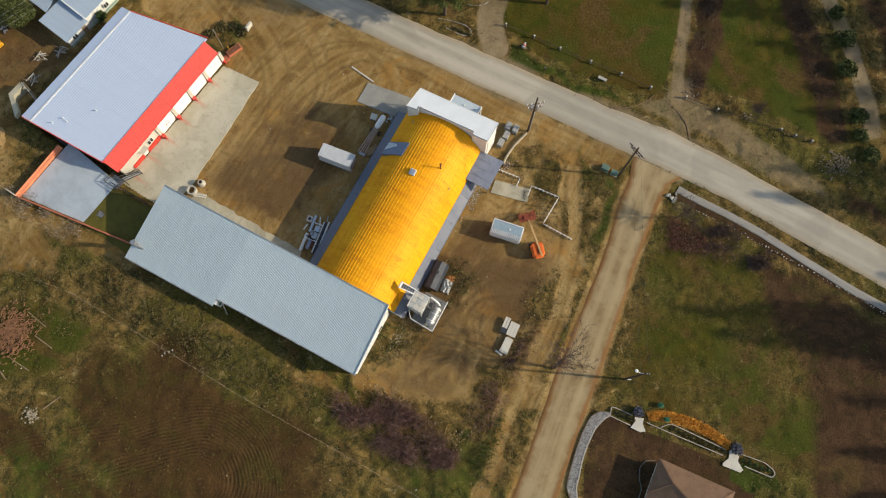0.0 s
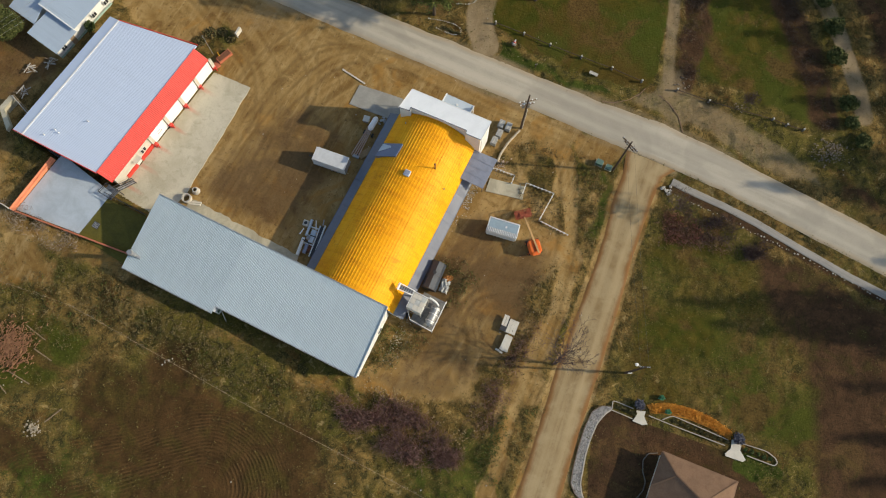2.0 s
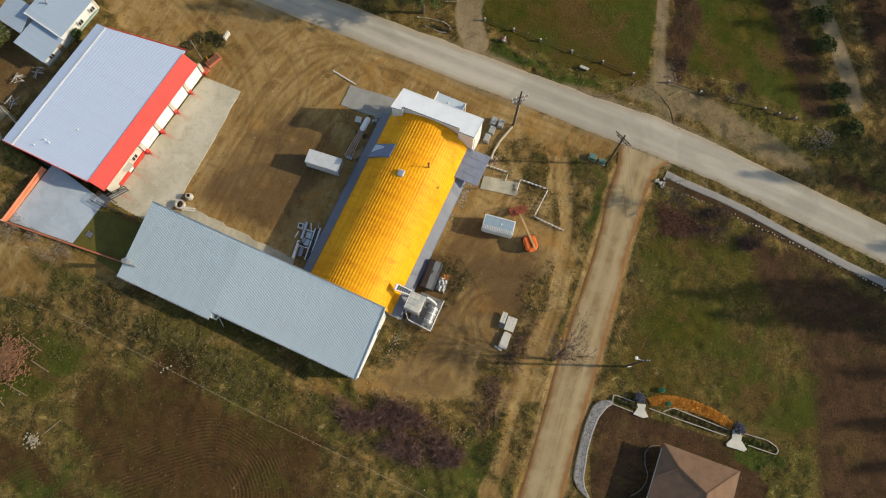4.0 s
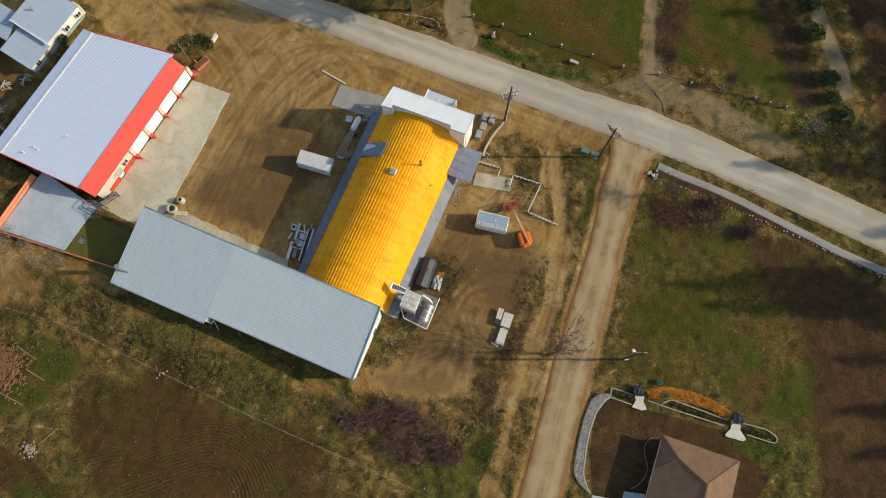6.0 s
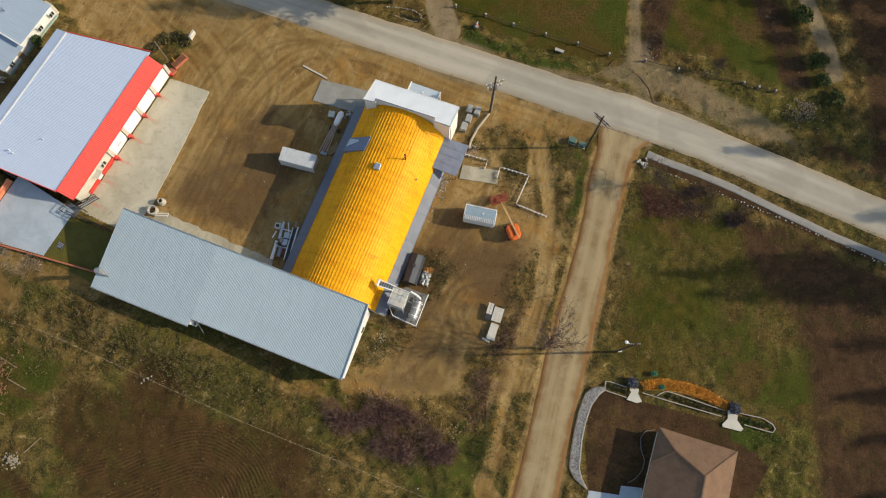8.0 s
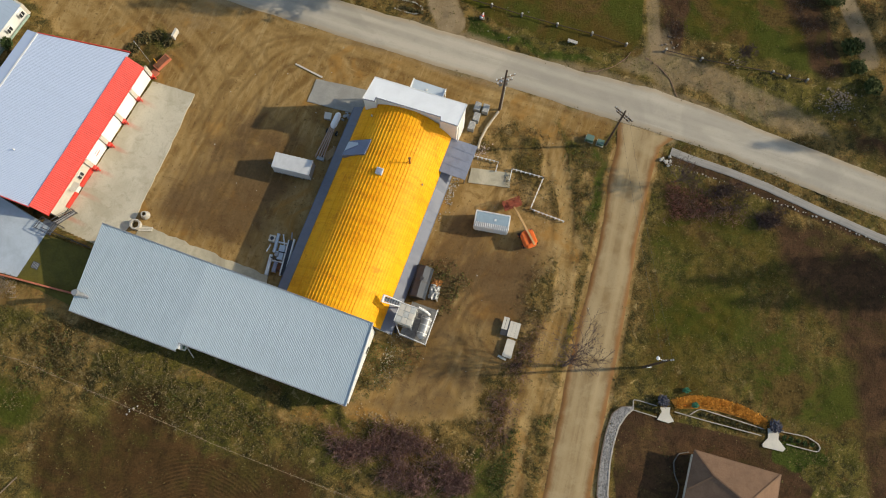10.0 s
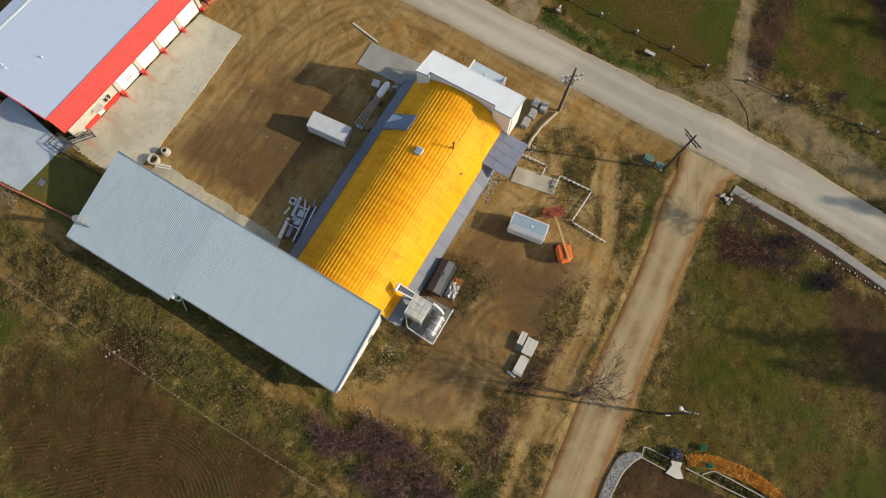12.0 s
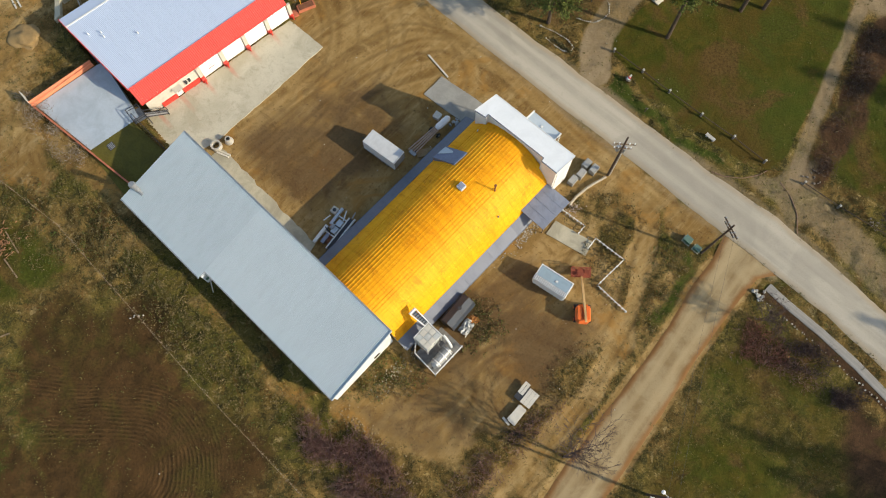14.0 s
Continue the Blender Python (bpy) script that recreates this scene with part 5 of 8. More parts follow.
def build_hopper():
    """Batching plant: a raised bin with a panelled cover, a drum beside it, rails and a twin-rail chute over the roof edge."""
    t = thing("batching_plant", at_shop(-11.4, 15.7), "pale grey batching plant with panelled bin, drum and chute", "machine")
    pale = plain("pale_grey_paint", (0.56, 0.57, 0.54), 0.7, 1.3, 0.6)
    x0, x1, y0, y1 = -1.6, 0.8, -1.25, 1.5
    for x in (x0 + 0.1, x1 - 0.1):
        for y in (y0 + 0.1, y1 - 0.1):
            part("leg", box(B(), x - 0.1, x + 0.1, y - 0.1, y + 0.1, 0, 3.4), M_STEEL, t)
    for a, b in (((x0 + 0.1, y0 + 0.1, 0.4), (x1 - 0.1, y0 + 0.1, 3.0)), ((x0 + 0.1, y1 - 0.1, 0.4), (x1 - 0.1, y1 - 0.1, 3.0))):
        part("brace", beam(B(), a, b, 0.08, 0.08), M_STEEL, t)
    bm = B()
    lo = [bm.verts.new(p) for p in ((-0.7, -0.2, 2.0), (-0.1, -0.2, 2.0), (-0.1, 0.4, 2.0), (-0.7, 0.4, 2.0))]
    hi = [bm.verts.new(p) for p in ((x0, y0, 3.4), (x1, y0, 3.4), (x1, y1, 3.4), (x0, y1, 3.4))]
    bm.faces.new(lo[::-1]), bm.faces.new(hi)
    for i in range(4):
        bm.faces.new((lo[i], lo[(i + 1) % 4], hi[(i + 1) % 4], hi[i]))
    part("hopper", bm, M_STEEL, t)
    bin_ = part("bin", box(B(), x0, x1, y0, y1, 3.4, 5.4, bevel=0.05), pale, t, "pale steel bin")
    for i in range(3):
        for j in range(3):
            a, b = x0 + 0.05 + (x1 - x0 - 0.1) * i / 3, y0 + 0.05 + (y1 - y0 - 0.1) * j / 3
            part("cover_panel", box(B(), a + 0.03, a + 0.74, b + 0.03, b + 0.85, 5.4, 5.48 + 0.03 * ((i + j) % 2), bevel=0.02), M_CREAM if (i + 2 * j) % 3 else pale, bin_)
    part("rim", box(B(), x0 - 0.08, x1 + 0.08, y1, y1 + 0.1, 5.2, 5.55), M_WHITE, bin_)
    part("rim", box(B(), x0 - 0.1, x0, y0, y1, 5.2, 5.55), M_WHITE, bin_)
    for y in (-0.9, 0.1, 1.1):
        part("side_rib", box(B(), x1, x1 + 0.07, y - 0.05, y + 0.05, 3.5, 5.3), M_STEEL, bin_)
    dr = part("drum", tube(B(), (2.35, 1.2, 2.3), (2.45, -1.6, 2.3), 0.72, n=18), M_STEEL, t, "galvanised mixing drum", smooth=False)
    part("drum_end", tube(B(), (2.45, -1.6, 2.3), (2.47, -2.0, 2.3), 0.72, 0.35, 18), M_STEEL, dr)
    for y in (-1.2, 0.0, 0.9):
        part("hoop", tube(B(), (2.4, y - 0.05, 2.3), (2.4, y + 0.05, 2.3), 0.77, n=18), M_WHITE, dr)
    for y in (-1.1, 0.8):
        part("saddle", box(B(), 1.9, 2.9, y - 0.1, y + 0.1, 0, 1.75), M_STEEL, dr)
    part("motor", box(B(), 1.1, 1.7, 0.5, 1.2, 3.6, 4.2, bevel=0.08), M_DARK, t)
    pts = [Vector((0.9 + 1.7 * math.sin(a), 1.75 - 0.2 * a, 3.5 + 1.5 * math.cos(a))) for a in (0.0, 0.3, 0.6, 0.9, 1.2, 1.5)]
    bm = B()
    for p, q in zip(pts, pts[1:]):
        tube(bm, p, q, 0.17, n=8)
    part("feed_pipe", bm, M_WHITE, t, "bent white feed pipe")
    # open deck with handrails round the drum
    part("deck", box(B(), -0.6, 3.4, -2.5, 2.8, 0.9, 0.98), plain("deck_grating", (0.22, 0.22, 0.21), 0.6, 2.0, 0.7), t)
    for a, b in (((3.35, 2.8), (3.4, -2.5)), ((3.4, -2.5), (-0.6, -2.3)), ((-0.6, -2.3), (-1.5, -1.3))):
        for z in (1.5, 2.0):
            part("handrail", beam(B(), (*a, z), (*b, z), 0.11, 0.09), M_WHITE, t)
        for k in range(4):
            x, y = a[0] + (b[0] - a[0]) * k / 3, a[1] + (b[1] - a[1]) * k / 3
            part("post", box(B(), x - 0.05, x + 0.05, y - 0.05, y + 0.05, 0, 2.0), M_STEEL, t)
    for k in range(5):
        part("rung", beam(B(), (-1.9, -1.1 - 0.02 * k, 0.4 + 0.5 * k), (-1.9, -0.6, 0.4 + 0.5 * k), 0.05, 0.05), M_STEEL, t)
    ch = part("chute", plate(B(), [(-1.6, 1.0, 5.5), (-4.1, 0.75, 6.0), (-4.1, 1.45, 6.0), (-1.6, 1.5, 5.5)], 0.1), M_STEEL, t, "steel chute over the roof edge")
    for y, w in ((0.62, -0.04), (1.56, 0.04)):
        part("chute_side", beam(B(), (-1.6, y + 0.25 * (1 if y < 1 else 0), 5.65), (-4.1, y + w, 6.15), 0.14, 0.32), M_WHITE, ch)
    part("chute_nose", tube(B(), (-4.1, 0.55, 6.1), (-4.1, 1.65, 6.1), 0.2, n=10), M_WHITE, ch)
    for k in range(6):
        part("roller", tube(B(), (-1.9 - 0.36 * k, 0.8, 5.66 + 0.075 * k), (-1.9 - 0.36 * k, 1.5, 5.66 + 0.075 * k), 0.06, n=6), M_DARK, ch)
    for k, (x, y) in enumerate(((-2.3, -0.9), (-1.6, -1.9))):
        part("tyre", tube(B(), (x, y, 0.5), (x + 0.35, y + 0.1, 0.5), 0.5, n=16), M_RUBBER, t)


def build_tank():
    t = thing("storage_tank", at_shop(-11.75, 21.5, 0, 4), "dark slate-grey faceted horizontal storage tank beside the arched hall", "tank")
    part("shell", tube(B(), (0, -2.3, 1.25), (0, 2.3, 1.25), 1.25, n=8), plain("dark_slate_paint", (0.040, 0.050, 0.068), 0.75, 1.0, 0.45), t)
    for y in (-2.3, 0.0, 2.3):
        part("band", tube(B(), (0, y - 0.06, 1.25), (0, y + 0.06, 1.25), 1.29, n=8), M_DARK, t)
    for y in (-1.5, 1.5):
        part("saddle", box(B(), -0.9, 0.9, y - 0.15, y + 0.15, 0, 0.7), M_DARK, t)
    part("hatch", tube(B(), (0, 0.4, 2.35), (0, 0.4, 2.6), 0.3, n=12), M_DARK, t)
    c = thing("white_tarpaulin", at_shop(-9.55, 21.0, 0, 8), "crumpled white sheet heaped beside the tank", "sheet")
    bm = B()
    nx, ny = 14, 18
    grid = [[bm.verts.new(((i / nx - 0.5) * 1.5 + 0.2 * noise.noise((i * 0.5, j * 0.4, 1)), (j / ny - 0.5) * 2.2 + 0.3 * noise.noise((i * 0.4, j * 0.5, 5)), 0.34 + 0.55 * noise.noise((i * 0.33, j * 0.27, 9)) * math.sin(math.pi * i / nx) - 0.24 * (abs(i / nx - 0.5) * 2) ** 3)) for j in range(ny + 1)] for i in range(nx + 1)]
    for v in bm.verts:
        v.co.z = max(0.03, v.co.z)
    for i in range(nx):
        for j in range(ny):
            bm.faces.new((grid[i][j], grid[i + 1][j], grid[i + 1][j + 1], grid[i][j + 1]))
    bmesh.ops.solidify(bm, geom=bm.faces[:], thickness=0.02)
    part("folds", bm, M_WHITE, c)
    c = thing("rust_heap", pose(2.1, 24.2, 0), "small heap of orange rusty scale beside the tank", "heap")
    bm = B()
    for v in bmesh.ops.create_icosphere(bm, subdivisions=4, radius=1.0)["verts"]:
        k = 1 + 0.5 * noise.noise(v.co * 2.2) + 0.25 * noise.noise(v.co * 7.0)
        v.co = Vector((v.co.x * 0.75 * k, v.co.y * 0.6 * k, max(v.co.z, -0.1) * 0.3 * k))
    part("scale", bm, plain("orange_scale", (0.48, 0.19, 0.05), 0.6, 1.5, 0.95), c)


def build_pallets():
    t = thing("flat_trailer", at_shop(2.7, 19.7, 0, 4), "weathered flat trailer with pale boards", "trailer")
    part("frame", box(B(), -1.3, 1.3, -1.15, 1.15, 0.45, 0.6), M_DARK, t)
    for i in range(3):
        part("board", box(B(), -0.25 + i * 0.52, 0.25 + i * 0.52, -1.15, 1.15, 0.6, 0.68), M_CREAM, t)
    for i in range(2):
        part("board", box(B(), -1.3 + i * 0.45, -0.9 + i * 0.45, -0.3, 1.5, 0.6, 0.66), M_CREAM, t)
    for y in (-0.7, 0.7):
        part("wheel", tube(B(), (0, y - 0.1, 0.33), (0, y + 0.1, 0.33), 0.33, n=14), M_RUBBER, t)
    u = thing("stacked_sheets", at_shop(3.4, 17.0, 0, 2), "stack of pale building sheets on bearers", "sheets")
    part("bearer", box(B(), -0.7, 0.7, -1.4, -1.2, 0, 0.3), M_WOOD, u)
    part("bearer", box(B(), -0.7, 0.7, 1.0, 1.2, 0, 0.3), M_WOOD, u)
    rng = random.Random(5)
    for i in range(5):
        a = rng.uniform(-6, 6)
        part("sheet", box(B(), -0.55, 0.55, -1.3, 1.2, 0.3 + i * 0.07, 0.36 + i * 0.07, pose(rng.uniform(-0.15, 0.15), rng.uniform(-0.1, 0.1), 0, 0, 0, a)), M_CREAM, u)
    part("plank", box(B(), -0.9, 0.4, -1.8, -1.5, 0.0, 0.2, pose(0, 0, 0, 0, 0, -10)), M_CREAM, u)


def build_steelwork():
    """Disassembled conveyor and steel frames by the hall's west side."""
    t = thing("conveyor_frame", at_shop(-33.0, 18.4, 0, 8), "dismantled white conveyor frame with blue panels", "machine")
    for x, w, y0, y1, m in ((-1.0, 0.24, -3.5, -0.4, M_WHITE), (-0.75, 0.2, 0.0, 2.9, M_SKYBLUE), (0.95, 0.1, -3.2, 2.3, M_WHITE), (1.7, 0.12, -3.2, 2.6, M_WHITE)):
        part("side_beam", box(B(), x - w, x + w, y0, y1, 0.35, 0.85, bevel=0.03), m, t)
    part("belt", box(B(), 1.05, 1.58, -3.1, 2.3, 0.5, 0.75), M_DARK, t, "dark conveyor belt")
    part("blue_panel", box(B(), -0.1, 0.75, -0.9, 1.3, 0.4, 1.0, bevel=0.04), M_SKYBLUE, t)
    part("blue_panel", box(B(), -0.35, 0.2, -2.9, -1.3, 0.35, 0.8, bevel=0.04), M_BLUESHEET, t)
    part("rusty_plate", box(B(), 0.1, 0.75, -2.6, -1.1, 0.3, 0.6), M_RUST, t)
    for y in (-1.2, 0.2, 1.7):
        part("cross_beam", box(B(), -0.9, 1.7, y - 0.1, y + 0.1, 0.45, 0.62), M_WHITE, t)
    part("motor", box(B(), -0.5, 0.1, -0.6, 0.1, 0.62, 1.2, bevel=0.1), M_STEEL, t)
    hb = part("head_box", box(B(), -2.0, -1.05, 1.5, 2.5, 0.0, 0.9, bevel=0.06), M_CREAM, t)
    part("opening", tube(B(), (-1.52, 2.0, 0.88), (-1.52, 2.0, 0.93), 0.28, n=12), M_DARK, hb)
    for x, y in ((-1.0, -3.2), (-0.75, 2.6), (0.95, -2.8), (1.7, 2.3), (-1.0, -0.7)):
        part("foot", box(B(), x - 0.1, x + 0.1, y - 0.1, y + 0.1, 0, 0.4), M_DARK, t)
    for k, (x, y, l, a) in enumerate(((0.3, 2.1, 0.8, 20), (-0.3, -1.0, 0.7, 75), (1.3, 2.9, 0.5, 10), (-1.6, 0.4, 0.6, -15), (0.5, 0.2, 0.5, 90))):
        part("loose_bar", box(B(), -0.08, 0.08, -l, l, 1.0, 1.1, pose(x, y, 0, 0, 0, a)), (M_WHITE, M_DARK, M_STEEL)[k % 3], t)
    b = thing("pole_trailer", at_shop(-32.9, 37.6, 0, 2), "pole trailer with a white tank and long bars", "trailer")
    pinkwood = plain("peeled_pole_wood", (0.50, 0.37, 0.30), 0.7, 1.5, 0.85)
    for x in (-0.4, -0.13, 0.13, 0.4):
        part("bar", tube(B(), (x * 1.5 - 0.3, -3.6 + 0.4 * abs(x), 0.75), (x * 0.8, 2.4, 0.85), 0.1), pinkwood, b)
    part("tank", tube(B(), (0.1, 2.0, 1.15), (0.25, 3.9, 1.2), 0.5, n=14), M_DOORWHITE, b)
    for p, q in (((0.25, 3.9, 1.2), (0.28, 4.25, 1.2)), ((0.1, 2.0, 1.15), (0.08, 1.65, 1.15))):
        part("tank_end", tube(B(), p, q, 0.5, 0.25, 14), M_DOORWHITE, b)
    part("tail_box", box(B(), -0.6, 0.5, -3.7, -3.2, 0.5, 0.9), M_STEEL, b)
    for x in (-0.7, 0.8):
        w = part("wheel", tube(B(), (x - 0.12, 1.2, 0.4), (x + 0.12, 1.2, 0.4), 0.4, n=14), M_RUBBER, b)
        part("rim", tube(B(), (x - 0.13, 1.2, 0.4), (x + 0.13, 1.2, 0.4), 0.2, n=10), M_STEEL, w)
    part("axle", beam(B(), (-0.7, 1.2, 0.4), (0.8, 1.2, 0.4), 0.1, 0.1), M_DARK, b)
    part("post", box(B(), -0.1, 0.1, -3.0, -2.8, 0, 0.7), M_DARK, b)
    tanwood = plain("tan_plank_wood", (0.46, 0.31, 0.16), 0.7, 1.5, 0.85)
    p = thing("plank_stack", at_shop(-31.75, 35.6, 0, -32), "short stack of brown planks", "planks")
    for i in range(5):
        part("plank", box(B(), -0.55 + i * 0.23, -0.35 + i * 0.23, -1.2, 1.2 - 0.15 * i, 0.0, 0.35), tanwood, p)
    c = thing("crate", at_shop(-34.4, 41.0, 0, 10), "small grey crate by the pole trailer", "crate")
    part("body", box(B(), -0.5, 0.5, -0.5, 0.5, 0, 0.7, bevel=0.04), M_STEEL, c)
    part("lid", box(B(), -0.54, 0.54, -0.54, 0.54, 0.7, 0.77), M_CREAM, c)
    d = thing("scrap_heap", at_shop(-31.6, 42.0), "dark scrap metal heap against the hall", "scrap")
    bm, rng = B(), random.Random(8)
    for i in range(12):
        lump(bm, (rng.uniform(-0.9, 0.9), rng.uniform(-0.7, 0.7), 0.2), rng.uniform(0.15, 0.35), 0.8, 0.4, rng)
    part("pieces", bm, M_STEEL, d)
    g = thing("long_plank", at_shop(-40.2, 47.2, 0, -8), "long pale plank lying on the sand", "plank")
    part("board", box(B(), -2.4, 2.4, -0.12, 0.12, 0, 0.12), M_CREAM, g)


def build_rings():
    for u, v, r, z, top in ((-54.7, 15.1, 0.8, 0.9, 1.0), (-54.1, 16.95, 0.68, 1.0, 0.62)):
        t = thing("concrete_ring", at_shop(u, v), "pale precast concrete manhole ring", "ring", "concrete rings by the workshop")
        bm = B()
        n = 18
        rows = [[bm.verts.new((rr * math.cos(2 * math.pi * i / n), rr * math.sin(2 * math.pi * i / n), zz)) for i in range(n)] for rr, zz in ((r, 0), (r * top, z), (r * 0.72 * top, z), (r * 0.72, 0))]
        for a, b in zip(rows, rows[1:] + rows[:1]):
            for i in range(n):
                j = (i + 1) % n
                bm.faces.new((a[i], a[j], b[j], b[i]))
        part("ring", bm, M_PALESTONE, t)
    t = thing("kerb_blocks", at_shop(-53.2, 15.0, 0, 20), "two pale timber beams beside the concrete rings", "beams")
    part("beam", box(B(), -1.0, 1.0, -0.3, -0.05, 0, 0.25), M_CREAM, t)
    part("beam", box(B(), -0.9, 1.1, 0.05, 0.3, 0, 0.25), M_CREAM, t)


def build_units():
    """Condensers behind the front block."""
    base = thing("condenser_unit", at_shop(-13.3, 50.4), "pale grey outdoor condenser unit", "condenser", "condensers behind the hall")
    part("body", box(B(), -0.5, 0.5, -0.7, 0.7, 0.1, 1.1, bevel=0.05), M_OLDPAD, base)
    g = part("grille", box(B(), -0.42, 0.42, -0.65, 0.65, 1.1, 1.14), M_STEEL, base)
    for i in range(6):
        part("slat", box(B(), -0.4, 0.4, -0.6 + i * 0.22, -0.52 + i * 0.22, 1.14, 1.17), M_CREAM, g)
    part("feet", box(B(), -0.45, 0.45, -0.7, 0.7, 0, 0.1), M_DARK, base)
    for u, v in ((-12.0, 50.5), (-12.9, 48.7), (-13.1, 47.1)):
        copy_thing(base, at_shop(u, v, 0, 3))


def build_pipe():
    """White insulated pipe on low legs, and the covered run to the pole."""
    def run(name, pts, r, z, label, material=M_WHITE, gap=0.62):
        t = thing(name, pose(*pts[0], 0), label, "railing" if "rail" in name else "duct")
        o = Vector((*pts[0], 0))
        for a, b in zip(pts, pts[1:]):
            part("pipe", tube(B(), Vector((*a, z)) - o, Vector((*b, z)) - o, r, n=8), material, t)
            k = max(1, int(math.dist(a, b) / gap))
            for i in range(k + 1):
                f = i / k
                x, y = a[0] + (b[0] - a[0]) * f, a[1] + (b[1] - a[1]) * f
                part("leg", box(B(), x - o.x - 0.09, x - o.x + 0.09, y - o.y - 0.09, y - o.y + 0.09, 0, z + (0.1 if gap < 1 else -0.1)), material, t)
        for a in pts[1:-1]:
            part("elbow", lump(B(), (a[0] - o.x, a[1] - o.y, z), r * 1.2, 1.0, 0.02), material, t)
        return t

    run("white_railing", [(15.2, 38.4), (15.9, 40.1), (20.4, 38.1), (17.6, 33.5), (22.2, 30.9)], 0.06, 0.45, "white pipe railing on short posts zigzagging across weeds")
    run("white_railing", [(9.9, 43.2), (14.0, 41.5), (13.4, 40.2)], 0.05, 0.45, "short white pipe railing beside the walkway")
    run("covered_duct", [(11.2, 44.0), (11.8, 45.4), (13.1, 47.3), (15.3, 49.6)], 0.2, 0.4, "pale tan duct curving to the utility pole", M_DUCT, 2.2)


def build_pole(name, x, y, h, arms, group="utility poles"):
    t = thing(name, pose(x, y, 0), "dark wooden utility pole with crossarms", "utility pole", group)
    part("shaft", tube(B(), (0, 0, -0.3), (0, 0, h), 0.2, 0.13, 10), M_POLE, t)
    for z, w, a in arms:
        d = Vector((math.cos(a), math.sin(a), 0))
        ca = part("crossarm", beam(B(), d * -w + Vector((0, 0, z)), d * w + Vector((0, 0, z)), 0.14, 0.16), M_WOOD if name == "transformer_pole" else M_POLE, t)
        for k in (-0.9, -0.45, 0.45, 0.9):
            part("insulator", tube(B(), d * w * k + Vector((0, 0, z + 0.08)), d * w * k + Vector((0, 0, z + 0.4)), 0.09), M_WHITE if name == "transformer_pole" else M_STEEL, ca)
    return t


def build_poles():
    a = build_pole("transformer_pole", 15.55, 50.1, 13.4, ((11.2, 1.5, 0.2), (9.9, 1.2, 0.2)))
    for s in (-0.45, 0.35):
        part("transformer", tube(B(), (s, 0.35, 8.3), (s, 0.35, 9.5), 0.3, n=12), M_STEEL, a, "grey pole-mounted transformer")
    part("conduit", tube(B(), (0.25, 0, 0), (0.25, 0, 8), 0.08), M_CREAM, a)
    build_pole("utility_pole", 30.8, 42.1, 13.0, ((11.9, 1.6, -0.9), (11.2, 1.2, 2.2)))
    l = build_pole("lamp_pole", 29.9, 8.0, 12.2, ((11.9, 0.7, -0.1),))
    part("lamp_arm", beam(B(), (0, 0, 10.2), (-0.6, 0.4, 10.6), 0.08, 0.08), M_STEEL, l)
    part("lamp_head", lump(B(), (-0.8, 0.5, 10.6), 0.3, 0.5, 0.02), M_WHITE, l, "white lamp head")
    part("meter", box(B(), -0.25, 0.25, -0.3, -0.15, 2.4, 3.0), M_WHITE, l)
    w = thing("overhead_wire", pose(0, 0, 0), "thin overhead wires between the poles", "wire", kind="")
    for dx in (-0.6, 0.6):
        bm = B()
        pts = []
        for i in range(13):
            f = i / 12
            pts.append(Vector((29.9 + dx + (30.8 - 29.9) * f, 8.0 + (42.1 - 8.0) * f, 12.0 + (12.1 - 12.0) * f - 3.2 * f * (1 - f))))
        for p, q in zip(pts, pts[1:]):
            tube(bm, p, q, 0.012, n=5)
        part("strand", bm, M_DARK, w)


def build_far_wires():
    w = thing("far_wire", pose(0, 0, 0), "three pale wires crossing over the parked truck", "wire")
    a, b = Vector((-81.5, 59.3, 9.0)), Vector((-64.1, 72.2, 9.0))
    d = (b - a).normalized()
    for k in range(3):
        off = Vector((d.y, -d.x, 0)) * 1.1 * k
        part("strand", tube(B(), a - d * 30 + off, b + d * 30 + off, 0.014, n=5), M_STEEL, w)
    for p in (a - d * 30, b + d * 30):
        part("pole", tube(B(), p + Vector((d.y, -d.x, -9.3)) * 1.0, p + Vector((d.y, -d.x, 0.3)) * 1.0, 0.16, 0.12), M_POLE, w)
        part("crossarm", beam(B(), p - Vector((d.y, -d.x, 0)) * 0.3, p + Vector((d.y, -d.x, 0)) * 2.5, 0.14, 0.14), M_POLE, w)


def build_cabinets():
    for x, y, s in ((28.5, 43.3, 0.8), (30.0, 42.4, 0.7)):
        t = thing("utility_cabinet", pose(x, y, 0, 0, 0, -28), "green ground-mounted transformer cabinet", "cabinet", "green cabinets by the pole")
        part("body", box(B(), -0.7 * s, 0.7 * s, -0.55 * s, 0.55 * s, 0.1, 1.0 * s, bevel=0.05), M_GREEN, t)
        part("lid", box(B(), -0.74 * s, 0.74 * s, -0.58 * s, 0.58 * s, 1.0 * s, 1.08 * s), plain("pale_green_lid", (0.11, 0.19, 0.15), 0.8, 1.0, 0.5), t)
        part("slab", box(B(), -0.85 * s, 0.85 * s, -0.7 * s, 0.7 * s, 0, 0.1), M_CONCRETE, t)


for make in (build_trailer, build_container, build_lift, build_hopper, build_tank, build_pallets, build_steelwork, build_rings, build_units, build_pipe, build_poles, build_far_wires, build_cabinets):
    make()


